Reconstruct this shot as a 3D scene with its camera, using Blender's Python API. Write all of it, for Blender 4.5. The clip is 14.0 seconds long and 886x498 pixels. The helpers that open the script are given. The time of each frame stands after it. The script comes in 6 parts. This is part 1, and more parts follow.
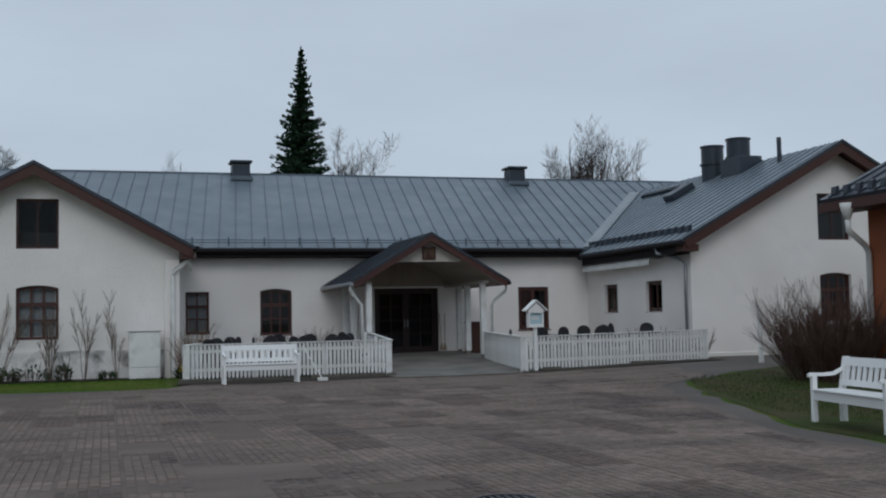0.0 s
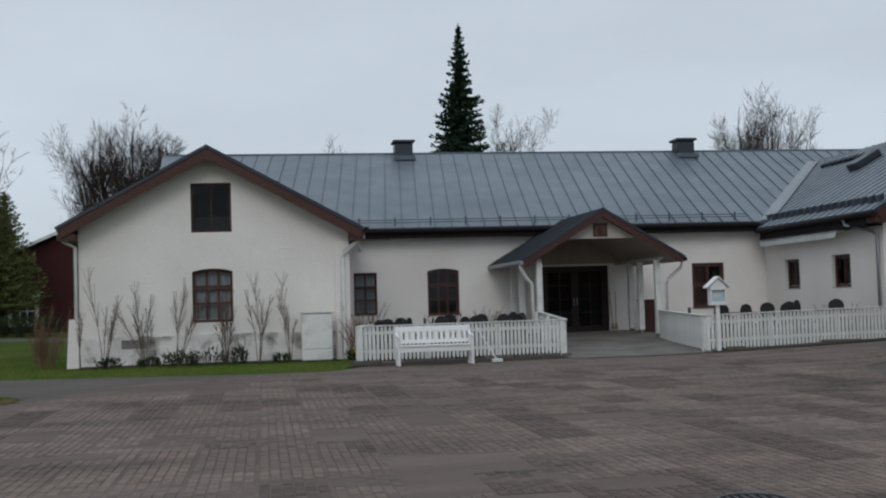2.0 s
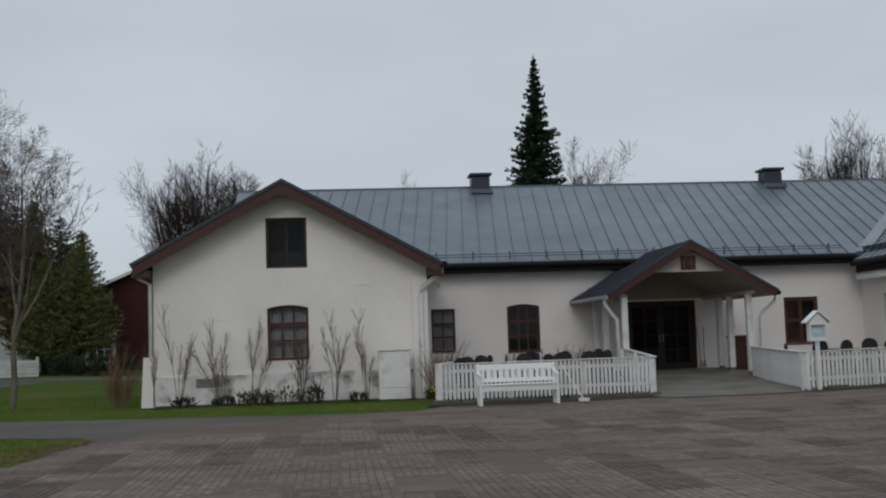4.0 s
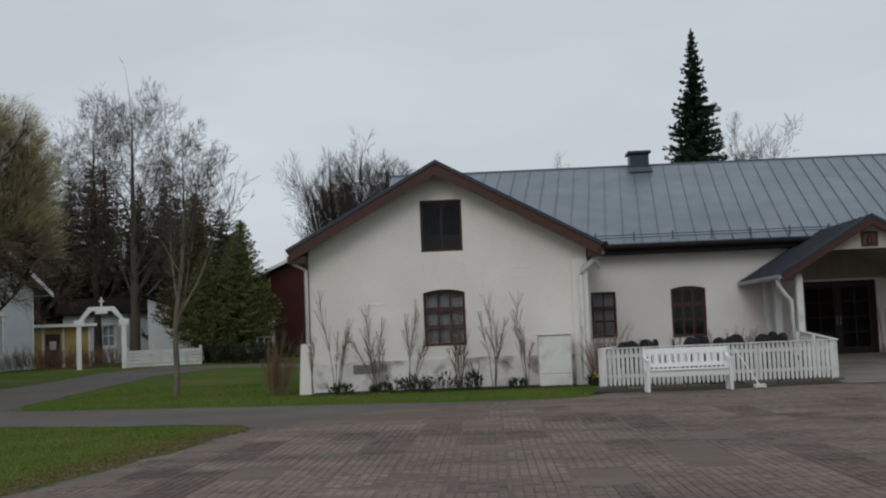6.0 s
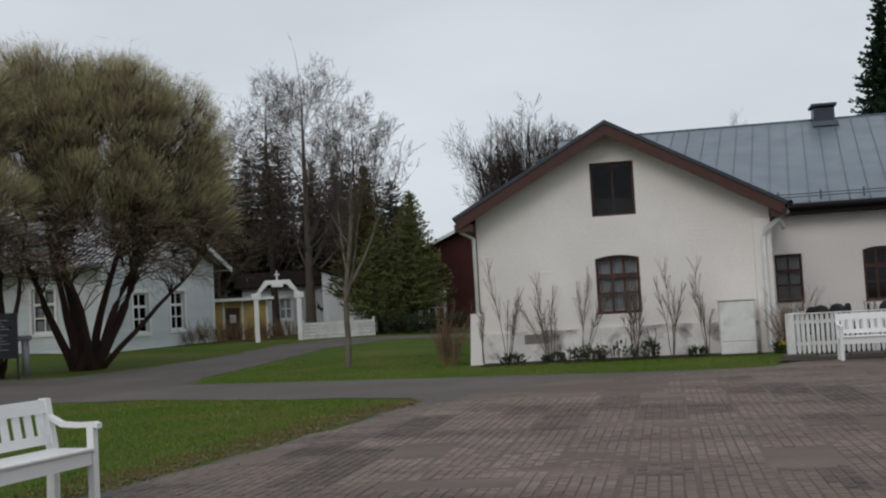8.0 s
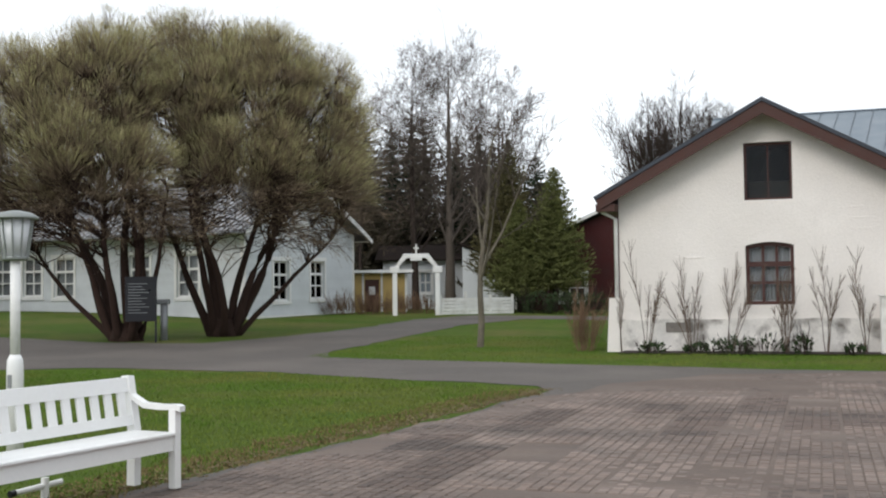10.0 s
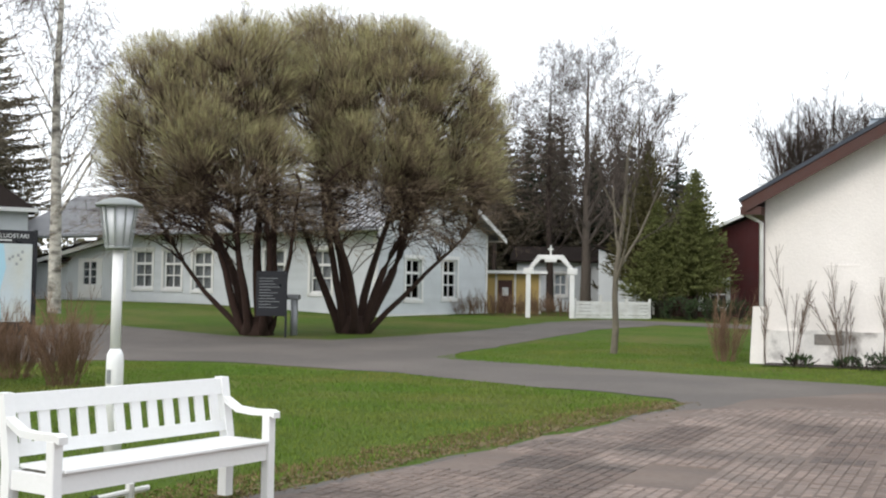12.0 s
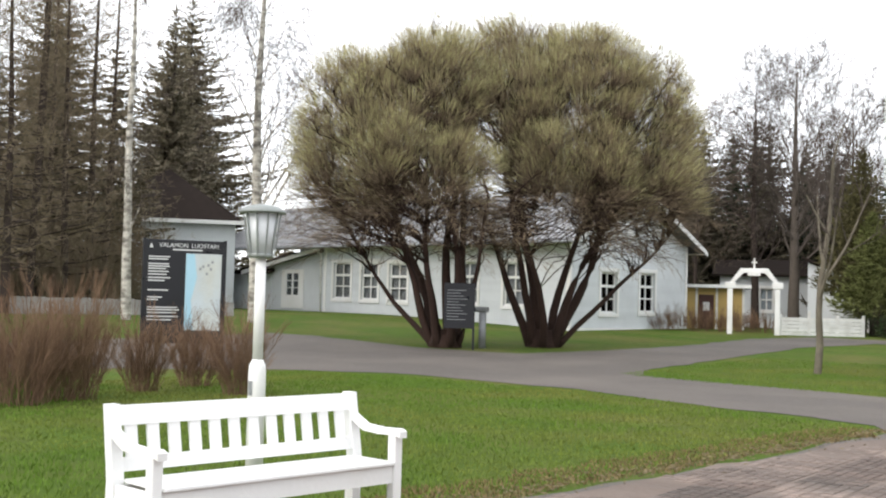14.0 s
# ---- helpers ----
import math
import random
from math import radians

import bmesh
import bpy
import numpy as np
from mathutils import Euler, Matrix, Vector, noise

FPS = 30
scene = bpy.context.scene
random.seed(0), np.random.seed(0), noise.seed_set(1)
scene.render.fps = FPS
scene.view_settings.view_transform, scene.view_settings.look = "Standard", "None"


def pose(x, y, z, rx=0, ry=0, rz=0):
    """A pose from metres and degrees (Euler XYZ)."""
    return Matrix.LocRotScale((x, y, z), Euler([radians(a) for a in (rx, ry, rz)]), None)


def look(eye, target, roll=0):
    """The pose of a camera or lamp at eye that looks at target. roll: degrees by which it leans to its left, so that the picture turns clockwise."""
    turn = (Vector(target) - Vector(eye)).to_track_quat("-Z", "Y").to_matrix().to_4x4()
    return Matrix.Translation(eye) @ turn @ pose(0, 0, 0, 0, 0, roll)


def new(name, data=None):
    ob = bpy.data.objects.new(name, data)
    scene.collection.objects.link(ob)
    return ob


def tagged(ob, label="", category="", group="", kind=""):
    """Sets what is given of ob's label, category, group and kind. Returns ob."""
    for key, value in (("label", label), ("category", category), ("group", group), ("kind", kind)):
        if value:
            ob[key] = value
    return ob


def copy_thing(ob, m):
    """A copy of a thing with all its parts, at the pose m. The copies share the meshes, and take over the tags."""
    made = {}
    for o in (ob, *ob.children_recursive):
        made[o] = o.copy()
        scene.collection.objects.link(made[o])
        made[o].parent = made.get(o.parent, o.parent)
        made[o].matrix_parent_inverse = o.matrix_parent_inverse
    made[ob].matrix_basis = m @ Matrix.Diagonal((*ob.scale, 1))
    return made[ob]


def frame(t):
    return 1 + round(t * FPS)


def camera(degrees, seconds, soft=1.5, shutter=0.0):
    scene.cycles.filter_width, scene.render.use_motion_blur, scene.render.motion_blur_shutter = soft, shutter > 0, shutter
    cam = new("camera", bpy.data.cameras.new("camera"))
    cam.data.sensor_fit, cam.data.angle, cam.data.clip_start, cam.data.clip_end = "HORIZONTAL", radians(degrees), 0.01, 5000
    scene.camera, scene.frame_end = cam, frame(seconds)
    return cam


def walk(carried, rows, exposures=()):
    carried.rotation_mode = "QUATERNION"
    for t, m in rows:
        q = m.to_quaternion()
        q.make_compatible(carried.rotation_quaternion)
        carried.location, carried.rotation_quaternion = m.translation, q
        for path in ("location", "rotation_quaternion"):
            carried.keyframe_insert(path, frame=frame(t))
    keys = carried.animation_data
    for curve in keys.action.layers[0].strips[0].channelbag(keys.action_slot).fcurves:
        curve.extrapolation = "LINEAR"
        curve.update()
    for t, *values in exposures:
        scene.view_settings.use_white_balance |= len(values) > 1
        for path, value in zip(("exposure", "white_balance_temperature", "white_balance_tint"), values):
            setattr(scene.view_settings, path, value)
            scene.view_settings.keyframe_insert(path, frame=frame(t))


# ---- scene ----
cam = camera(43.0, 14.0, soft=2.1)
PATH = [
    (0, (-0.167, -2.183, 1.458), (0.41, -0.272, 1.584), -1.1),
    (0.5, (-0.186, -2.049, 1.471), (0.357, -0.128, 1.597), -2.1),
    (1, (-0.299, -1.82, 1.479), (0.234, 0.102, 1.627), -2.0),
    (1.5, (-0.445, -1.619, 1.457), (0.037, 0.318, 1.584), -1.4),
    (2, (-0.499, -1.272, 1.487), (-0.184, 0.701, 1.582), -1.7),
    (2.2, (-0.477, -1.146, 1.502), (-0.212, 0.832, 1.636), -2.3),
    (4.3, (-0.619, -0.08, 1.476), (-0.466, 1.907, 1.644), -1.6),
    (4.5, (-0.64, 0.025, 1.452), (-0.542, 2.016, 1.623), -1.8),
    (5, (-0.679, 0.256, 1.442), (-0.629, 2.247, 1.622), -1.0),
    (5.5, (-0.713, 0.477, 1.403), (-0.617, 2.466, 1.591), -2.2),
    (6, (-0.712, 0.777, 1.422), (-0.791, 2.77, 1.574), -2.3),
    (6.5, (-0.643, 1.037, 1.437), (-0.853, 3.019, 1.603), -2.4),
    (7, (-0.658, 1.315, 1.446), (-0.838, 3.3, 1.619), -1.2),
    (7.5, (-0.732, 1.479, 1.425), (-0.992, 3.456, 1.578), -3.3),
    (7.7, (-0.755, 1.525, 1.412), (-1.071, 3.497, 1.525), -3.5),
    (9.8, (-0.746, 2.641, 1.504), (-1.32, 4.554, 1.62), -1.0),
    (10, (-0.769, 2.719, 1.498), (-1.405, 4.613, 1.576), -0.7),
    (10.5, (-0.812, 2.992, 1.499), (-1.634, 4.814, 1.573), -0.9),
    (11, (-0.771, 3.196, 1.513), (-1.669, 4.982, 1.583), -0.6),
    (11.5, (-0.857, 3.389, 1.503), (-1.701, 5.201, 1.566), 1.2),
    (12, (-0.961, 3.597, 1.508), (-1.823, 5.4, 1.587), 0.9),
    (12.5, (-0.993, 3.789, 1.499), (-2.024, 5.502, 1.552), 0.5),
    (13, (-0.868, 4.028, 1.515), (-2.046, 5.641, 1.62), -0.2),
    (13.5, (-0.832, 4.21, 1.501), (-1.946, 5.869, 1.576), -0.5),
    (14, (-0.898, 4.415, 1.505), (-2.071, 6.031, 1.6), 1.5),
]
walk(cam, [(t, look(eye, target, roll)) for t, eye, target, roll in PATH],
     exposures=[(0, -0.66, 6000, 9), (1, -0.60, 6150, 9), (2.0, -0.50, 6300, 10), (4.5, -0.66, 6500, 11), (5.0, -0.54, 6530, 11), (5.5, -0.70, 6570, 11), (6.2, -0.46, 6600, 11), (7.7, -0.39, 6650, 12), (9.8, 0.30, 6750, 12), (10.5, 0.80, 6880, 13), (11, 0.97, 6960, 13), (11.5, 1.05, 6980, 13), (12, 0.83, 6830, 13), (12.5, 1.08, 7000, 14), (14, 1.13, 7000, 14)])

# ---- world, sun ----
world = bpy.data.worlds.new("overcast")
scene.world = world
world.use_nodes = True
_n, _l = world.node_tree.nodes, world.node_tree.links
_n.clear()
_out, _bg = _n.new("ShaderNodeOutputWorld"), _n.new("ShaderNodeBackground")
_sky = _n.new("ShaderNodeTexSky")
_sky.sky_type, _sky.sun_disc = "NISHITA", False
_sky.sun_elevation, _sky.sun_rotation = radians(38), radians(200)
_tc, _sep = _n.new("ShaderNodeTexCoord"), _n.new("ShaderNodeSeparateXYZ")
_l.new(_tc.outputs["Generated"], _sep.inputs[0])
_ramp = _n.new("ShaderNodeMapRange")  # an overcast sky is brightest overhead
_ramp.inputs["From Min"].default_value, _ramp.inputs["From Max"].default_value = 0.0, 1.0
_ramp.inputs["To Min"].default_value, _ramp.inputs["To Max"].default_value = 1.07, 1.22
_l.new(_sep.outputs["Z"], _ramp.inputs["Value"])
_map = _n.new("ShaderNodeMapping")
_map.inputs["Scale"].default_value = (1.2, 1.2, 4.0)
_l.new(_tc.outputs["Generated"], _map.inputs[0])
_cl = _n.new("ShaderNodeTexNoise")
_cl.inputs["Scale"].default_value, _cl.inputs["Detail"].default_value, _cl.inputs["Roughness"].default_value = 1.6, 5.0, 0.5
_l.new(_map.outputs[0], _cl.inputs["Vector"])
_cr = _n.new("ShaderNodeMapRange")
_cr.inputs["From Min"].default_value, _cr.inputs["From Max"].default_value = 0.3, 0.7
_cr.inputs["To Min"].default_value, _cr.inputs["To Max"].default_value = 0.9, 1.1
_l.new(_cl.outputs["Fac"], _cr.inputs["Value"])
_mul = _n.new("ShaderNodeMath")
_mul.operation = "MULTIPLY"
_l.new(_ramp.outputs[0], _mul.inputs[0])
_l.new(_cr.outputs[0], _mul.inputs[1])
_grey = _n.new("ShaderNodeVectorMath")
_grey.operation = "SCALE"
_grey.inputs[0].default_value = (0.90, 0.99, 1.07)
_l.new(_mul.outputs[0], _grey.inputs["Scale"])
_dim = _n.new("ShaderNodeVectorMath")
_dim.operation = "SCALE"
_dim.inputs["Scale"].default_value = 0.1
_l.new(_sky.outputs[0], _dim.inputs[0])
_mix = _n.new("ShaderNodeMix")
_mix.data_type = "RGBA"
_mix.inputs["Factor"].default_value = 0.9
_l.new(_dim.outputs[0], _mix.inputs["A"])
_l.new(_grey.outputs[0], _mix.inputs["B"])
_l.new(_mix.outputs["Result"], _bg.inputs["Color"])
_bg.inputs["Strength"].default_value = 0.85
_l.new(_bg.outputs[0], _out.inputs[0])
sun = new("sun", bpy.data.lights.new("sun", "SUN"))
sun.data.energy, sun.data.angle, sun.data.color = 0.7, radians(25), (1.0, 0.97, 0.93)
sun.matrix_world = look((-14, -40, 34), (0, 10, 0))


# ---- materials ----
def mat(name, base, rough=0.8, vary=0.15, scale=3.0, fine=40.0, bump=0.3, metal=0.0, tint=None, amount=0.35, per=0.0, patch=0.8, spec=0.4, stretch=(1, 1, 1), island=False, lo=0.42):
    """Base colour with a broad stain towards tint, a fine grain, relief, and a shift per object."""
    m = bpy.data.materials.new(name)
    m.use_nodes = True
    n, l = m.node_tree.nodes, m.node_tree.links
    b = n["Principled BSDF"]
    b.inputs["Metallic"].default_value = metal
    b.inputs["Specular IOR Level"].default_value = spec
    tc, mp = n.new("ShaderNodeTexCoord"), n.new("ShaderNodeMapping")
    mp.inputs["Scale"].default_value = stretch
    l.new(tc.outputs["Object"], mp.inputs[0])
    big, small = n.new("ShaderNodeTexNoise"), n.new("ShaderNodeTexNoise")
    big.inputs["Scale"].default_value, big.inputs["Detail"].default_value = patch, 6
    small.inputs["Scale"].default_value, small.inputs["Detail"].default_value = fine, 4
    mid = n.new("ShaderNodeTexNoise")
    mid.inputs["Scale"].default_value, mid.inputs["Detail"].default_value = scale, 5
    for t in (big, small, mid):
        l.new(mp.outputs[0], t.inputs["Vector"])
    cr = n.new("ShaderNodeMapRange")
    cr.inputs["From Min"].default_value, cr.inputs["From Max"].default_value, cr.inputs["To Max"].default_value = lo, lo + 0.26, amount
    l.new(big.outputs["Fac"], cr.inputs["Value"])
    mx = n.new("ShaderNodeMix")
    mx.data_type = "RGBA"
    mx.inputs["A"].default_value = (*base, 1)
    mx.inputs["B"].default_value = (*(tint or [c * 0.7 for c in base]), 1)
    l.new(cr.outputs[0], mx.inputs["Factor"])
    add = n.new("ShaderNodeMath")
    l.new(small.outputs["Fac"], add.inputs[0])
    l.new(mid.outputs["Fac"], add.inputs[1])
    vr = n.new("ShaderNodeMapRange")
    vr.inputs["From Min"].default_value, vr.inputs["From Max"].default_value = 0.6, 1.4
    vr.inputs["To Min"].default_value, vr.inputs["To Max"].default_value = 1 - vary, 1 + vary
    l.new(add.outputs[0], vr.inputs["Value"])
    hs = n.new("ShaderNodeHueSaturation")
    l.new(mx.outputs["Result"], hs.inputs["Color"])
    value = vr.outputs[0]
    if per:
        rnd = n.new("ShaderNodeNewGeometry").outputs["Random Per Island"] if island else n.new("ShaderNodeObjectInfo").outputs["Random"]
        pr = n.new("ShaderNodeMapRange")
        pr.inputs["To Min"].default_value, pr.inputs["To Max"].default_value = 1 - per, 1 + per
        l.new(rnd, pr.inputs["Value"])
        ml = n.new("ShaderNodeMath")
        ml.operation = "MULTIPLY"
        l.new(value, ml.inputs[0])
        l.new(pr.outputs[0], ml.inputs[1])
        value = ml.outputs[0]
    l.new(value, hs.inputs["Value"])
    l.new(hs.outputs[0], b.inputs["Base Color"])
    rr = n.new("ShaderNodeMapRange")
    rr.inputs["From Min"].default_value, rr.inputs["From Max"].default_value = 0.3, 0.7
    rr.inputs["To Min"].default_value, rr.inputs["To Max"].default_value = max(rough - 0.1, 0.03), min(rough + 0.1, 1)
    l.new(mid.outputs["Fac"], rr.inputs["Value"])
    l.new(rr.outputs[0], b.inputs["Roughness"])
    if bump:
        bp = n.new("ShaderNodeBump")
        bp.inputs["Strength"].default_value, bp.inputs["Distance"].default_value = bump, 0.02
        l.new(add.outputs[0], bp.inputs["Height"])
        l.new(bp.outputs[0], b.inputs["Normal"])
    return m


def clear_glass(name, tint, gloss):
    m = bpy.data.materials.new(name)
    m.use_nodes = True
    n, l = m.node_tree.nodes, m.node_tree.links
    n.clear()
    o, mx, tr, gl = n.new("ShaderNodeOutputMaterial"), n.new("ShaderNodeMixShader"), n.new("ShaderNodeBsdfTransparent"), n.new("ShaderNodeBsdfGlossy")
    fr = n.new("ShaderNodeFresnel")
    fr.inputs["IOR"].default_value = gloss
    tr.inputs[0].default_value = (*tint, 1)
    gl.inputs["Roughness"].default_value = 0.03
    l.new(fr.outputs[0], mx.inputs[0])
    l.new(tr.outputs[0], mx.inputs[1])
    l.new(gl.outputs[0], mx.inputs[2])
    l.new(mx.outputs[0], o.inputs[0])
    return m


PLASTER = mat("whitewashed plaster", (0.83, 0.785, 0.745), 0.9, 0.06, 2.0, 25, 0.5, tint=(0.62, 0.575, 0.53), amount=0.45, patch=0.5)
PLINTH = mat("peeling plinth plaster", (0.76, 0.73, 0.69), 0.95, 0.14, 5.0, 30, 0.9, tint=(0.13, 0.11, 0.095), amount=1.0, patch=2.2, lo=0.48)
BARE_STONE = mat("bare grey stone", (0.22, 0.20, 0.18), 0.95, 0.3, 6.0, 30, 0.9)
METAL_ROOF = mat("grey painted sheet metal", (0.17, 0.205, 0.235), 0.42, 0.08, 1.2, 14, 0.12, metal=0.25, tint=(0.13, 0.16, 0.19), amount=0.6, patch=0.35, per=0.05)
VALLEY = mat("pale galvanised sheet", (0.27, 0.30, 0.32), 0.4, 0.1, 1.5, 14, 0.1, metal=0.3)
SEAM_METAL = mat("darker folded seam", (0.10, 0.125, 0.15), 0.4, 0.1, 2, 20, 0.1, metal=0.3)
BLACK_ROOF = mat("black sheet metal", (0.035, 0.042, 0.055), 0.4, 0.15, 2, 20, 0.2, metal=0.2, per=0.1)
BROWN = mat("dark red-brown paint", (0.062, 0.022, 0.016), 0.6, 0.15, 4, 30, 0.3, tint=(0.05, 0.02, 0.015), stretch=(1, 1, 1))
EAVE = mat("near-black eave boards", (0.018, 0.015, 0.016), 0.8, 0.2, 4, 30, 0.3, spec=0.12)
FRAME = mat("dark brown window paint", (0.062, 0.020, 0.015), 0.5, 0.15, 6, 40, 0.2, per=0.1)
DOOR_PAINT = mat("near-black brown door paint", (0.026, 0.011, 0.009), 0.5, 0.15, 6, 40, 0.2, per=0.1)
WHITE = mat("white gloss paint", (0.80, 0.80, 0.79), 0.38, 0.03, 3, 30, 0.12, tint=(0.68, 0.67, 0.63), amount=0.5, patch=1.5, per=0.03)
WHITE_WORN = mat("weathered white paint", (0.72, 0.72, 0.70), 0.6, 0.07, 6, 45, 0.4, tint=(0.45, 0.44, 0.40), amount=0.55, patch=3.0, per=0.06)
CEILING_BOARD = mat("dull beige ceiling boards", (0.36, 0.30, 0.25), 0.75, 0.1, 3, 30, 0.25, stretch=(6, 0.5, 1))
SOFFIT = mat("off-white boards", (0.48, 0.44, 0.39), 0.7, 0.06, 3, 30, 0.2)
GLASS = clear_glass("window glass", (0.75, 0.78, 0.80), 1.26)
CURTAIN_REFLECTION = mat("grey curtain and pane reflection", (0.54, 0.53, 0.525), 0.95, 0.12, 6, 30, 0.3, stretch=(6, 1, 0.4))
# shade of the unlit rooms, put in as a near-black colour behind the panes
ROOM_SHADE = mat("near-black room shade", (0.03, 0.028, 0.027), 0.9, 0.2, 2, 10, 0.1)
ASPHALT = mat("worn asphalt", (0.096, 0.083, 0.074), 0.85, 0.2, 5, 60, 0.5, tint=(0.135, 0.116, 0.102), amount=0.8, patch=0.35)
CONCRETE = mat("stained concrete slab", (0.20, 0.185, 0.165), 0.85, 0.15, 3, 40, 0.4, tint=(0.11, 0.10, 0.09), amount=0.8, patch=0.9)
PAVER = mat("red-grey concrete paver", (0.190, 0.142, 0.118), 0.75, 0.15, 8, 60, 0.5, tint=(0.068, 0.052, 0.045), amount=0.8, patch=0.75, per=0.20, island=True, stretch=(0.38, 1.25, 1))
PAVER_DARK = mat("dark weathered paver", (0.128, 0.093, 0.078), 0.8, 0.18, 8, 60, 0.5, tint=(0.066, 0.052, 0.045), amount=0.9, patch=0.75, per=0.20, island=True, stretch=(0.38, 1.25, 1))
PAVER_PALE = mat("pale washed paver", (0.215, 0.164, 0.138), 0.75, 0.15, 8, 60, 0.5, tint=(0.085, 0.066, 0.056), amount=0.9, patch=0.75, per=0.18, island=True, stretch=(0.38, 1.25, 1))
PAVER_ONE = mat("red-grey single paver", (0.175, 0.130, 0.108), 0.75, 0.15, 8, 60, 0.5, tint=(0.10, 0.077, 0.064), amount=0.9, patch=0.45, per=0.14)
WORN = mat("smooth worn concrete screed", (0.118, 0.087, 0.071), 0.85, 0.26, 3, 38, 0.6, tint=(0.175, 0.135, 0.113), amount=0.9, patch=0.7, stretch=(0.4, 1.2, 1))
LITTER = mat("brown dirt and litter", (0.15, 0.115, 0.070), 0.95, 0.35, 6, 50, 0.4, tint=(0.20, 0.16, 0.09), amount=0.8, patch=1.6)
GRASS = mat("spring lawn", (0.062, 0.105, 0.014), 0.95, 0.3, 3.0, 70, 0.9, tint=(0.12, 0.115, 0.036), amount=0.8, patch=0.35, spec=0.1)
BLADES = mat("grass blades", (0.094, 0.166, 0.022), 0.8, 0.2, 2, 30, 0, tint=(0.20, 0.185, 0.052), amount=0.7, patch=0.4, per=0.2, island=True, spec=0.15)
DRY = mat("dry winter grass", (0.20, 0.15, 0.075), 0.9, 0.2, 2, 20, 0, per=0.3, island=True, spec=0.1)
EARTH = mat("dark flowerbed earth", (0.045, 0.034, 0.026), 0.95, 0.3, 8, 50, 0.9)
BARK = mat("dark brown bark", (0.055, 0.042, 0.036), 0.95, 0.3, 8, 50, 0.9, stretch=(1, 1, 0.3), spec=0.1)
WET_BARK = mat("dark willow bark", (0.040, 0.024, 0.019), 0.9, 0.35, 8, 50, 0.9, stretch=(1, 1, 0.3), spec=0.15)
GREY_BARK = mat("grey-brown bark", (0.11, 0.092, 0.078), 0.95, 0.25, 8, 50, 0.7, stretch=(1, 1, 0.3), spec=0.1)
LICHEN_BARK = mat("pale lichened bark", (0.17, 0.15, 0.115), 0.95, 0.3, 8, 50, 0.7, tint=(0.10, 0.085, 0.07), amount=0.7, patch=2.0, spec=0.1)
BIRCH = mat("white birch bark", (0.50, 0.47, 0.42), 0.85, 0.35, 4, 12, 0.5, tint=(0.08, 0.07, 0.06), amount=0.9, patch=2.5, stretch=(1, 1, 2.2), spec=0.1)
ROUGH = mat("rough dull grass", (0.050, 0.068, 0.020), 0.95, 0.35, 3, 60, 0.8, tint=(0.082, 0.068, 0.038), amount=0.9, patch=0.8, spec=0.1)
DARK_TWIG = mat("dark bare twigs", (0.098, 0.080, 0.070), 0.95, 0.2, 3, 20, 0, per=0.25, island=True, spec=0.05)
TWIG = mat("bare brown twigs", (0.155, 0.122, 0.10), 0.95, 0.2, 3, 20, 0, per=0.25, island=True, spec=0.05)
WILLOW_TWIG = mat("brown willow twigs", (0.21, 0.16, 0.11), 0.95, 0.2, 1, 20, 0, per=0.3, island=True, spec=0.05)
WILLOW_LEAF = mat("olive budding willow shoots", (0.43, 0.40, 0.21), 0.9, 0.2, 0.5, 20, 0, tint=(0.32, 0.26, 0.15), amount=0.7, per=0.25, island=True, spec=0.1)
NEEDLE = mat("dark spruce needles", (0.018, 0.038, 0.020), 0.9, 0.25, 0.6, 20, 0, tint=(0.03, 0.04, 0.018), per=0.3, island=True, spec=0.1)
NEEDLE_WARM = mat("brown-green spruce needles", (0.105, 0.098, 0.062), 0.9, 0.25, 0.6, 20, 0, tint=(0.12, 0.09, 0.06), per=0.3, island=True, spec=0.1)
THUJA = mat("green conifer scales", (0.115, 0.125, 0.045), 0.9, 0.25, 0.8, 20, 0, tint=(0.060, 0.075, 0.025), per=0.35, island=True, spec=0.1)
THUJA_BROWN = mat("brown-green conifer scales", (0.095, 0.085, 0.040), 0.9, 0.25, 0.8, 20, 0, tint=(0.05, 0.055, 0.022), per=0.3, island=True, spec=0.1)
OLD_NEEDLE = mat("dull brown old spruce needles", (0.17, 0.145, 0.105), 0.9, 0.25, 0.6, 20, 0, tint=(0.13, 0.125, 0.075), per=0.3, island=True, spec=0.1)
NEEDLE_BROWN = mat("dull brown wood needles", (0.095, 0.083, 0.058), 0.9, 0.25, 0.6, 20, 0, tint=(0.07, 0.07, 0.042), per=0.3, island=True, spec=0.1)
RED_TWIG = mat("red-brown shrub stems", (0.20, 0.125, 0.085), 0.95, 0.2, 2, 20, 0, tint=(0.27, 0.19, 0.11), per=0.3, island=True, spec=0.05)
DARK_STEM = mat("dark red-brown shrub stems", (0.115, 0.075, 0.062), 0.95, 0.2, 2, 20, 0, per=0.3, island=True, spec=0.05)
PALE_TWIG = mat("pale bare stems", (0.155, 0.115, 0.09), 0.95, 0.2, 2, 20, 0, per=0.25, island=True, spec=0.05)
GREEN_LEAF = mat("small dark green leaves", (0.030, 0.055, 0.016), 0.8, 0.2, 3, 20, 0, per=0.3, island=True)
YELLOW_PETAL = mat("yellow petals", (0.75, 0.55, 0.04), 0.7, 0.1, 5, 20, 0)
CLADDING = mat("pale blue-grey boarding", (0.62, 0.65, 0.67), 0.75, 0.05, 2, 25, 0.2, tint=(0.53, 0.555, 0.575), amount=0.5, patch=0.8, per=0.03)
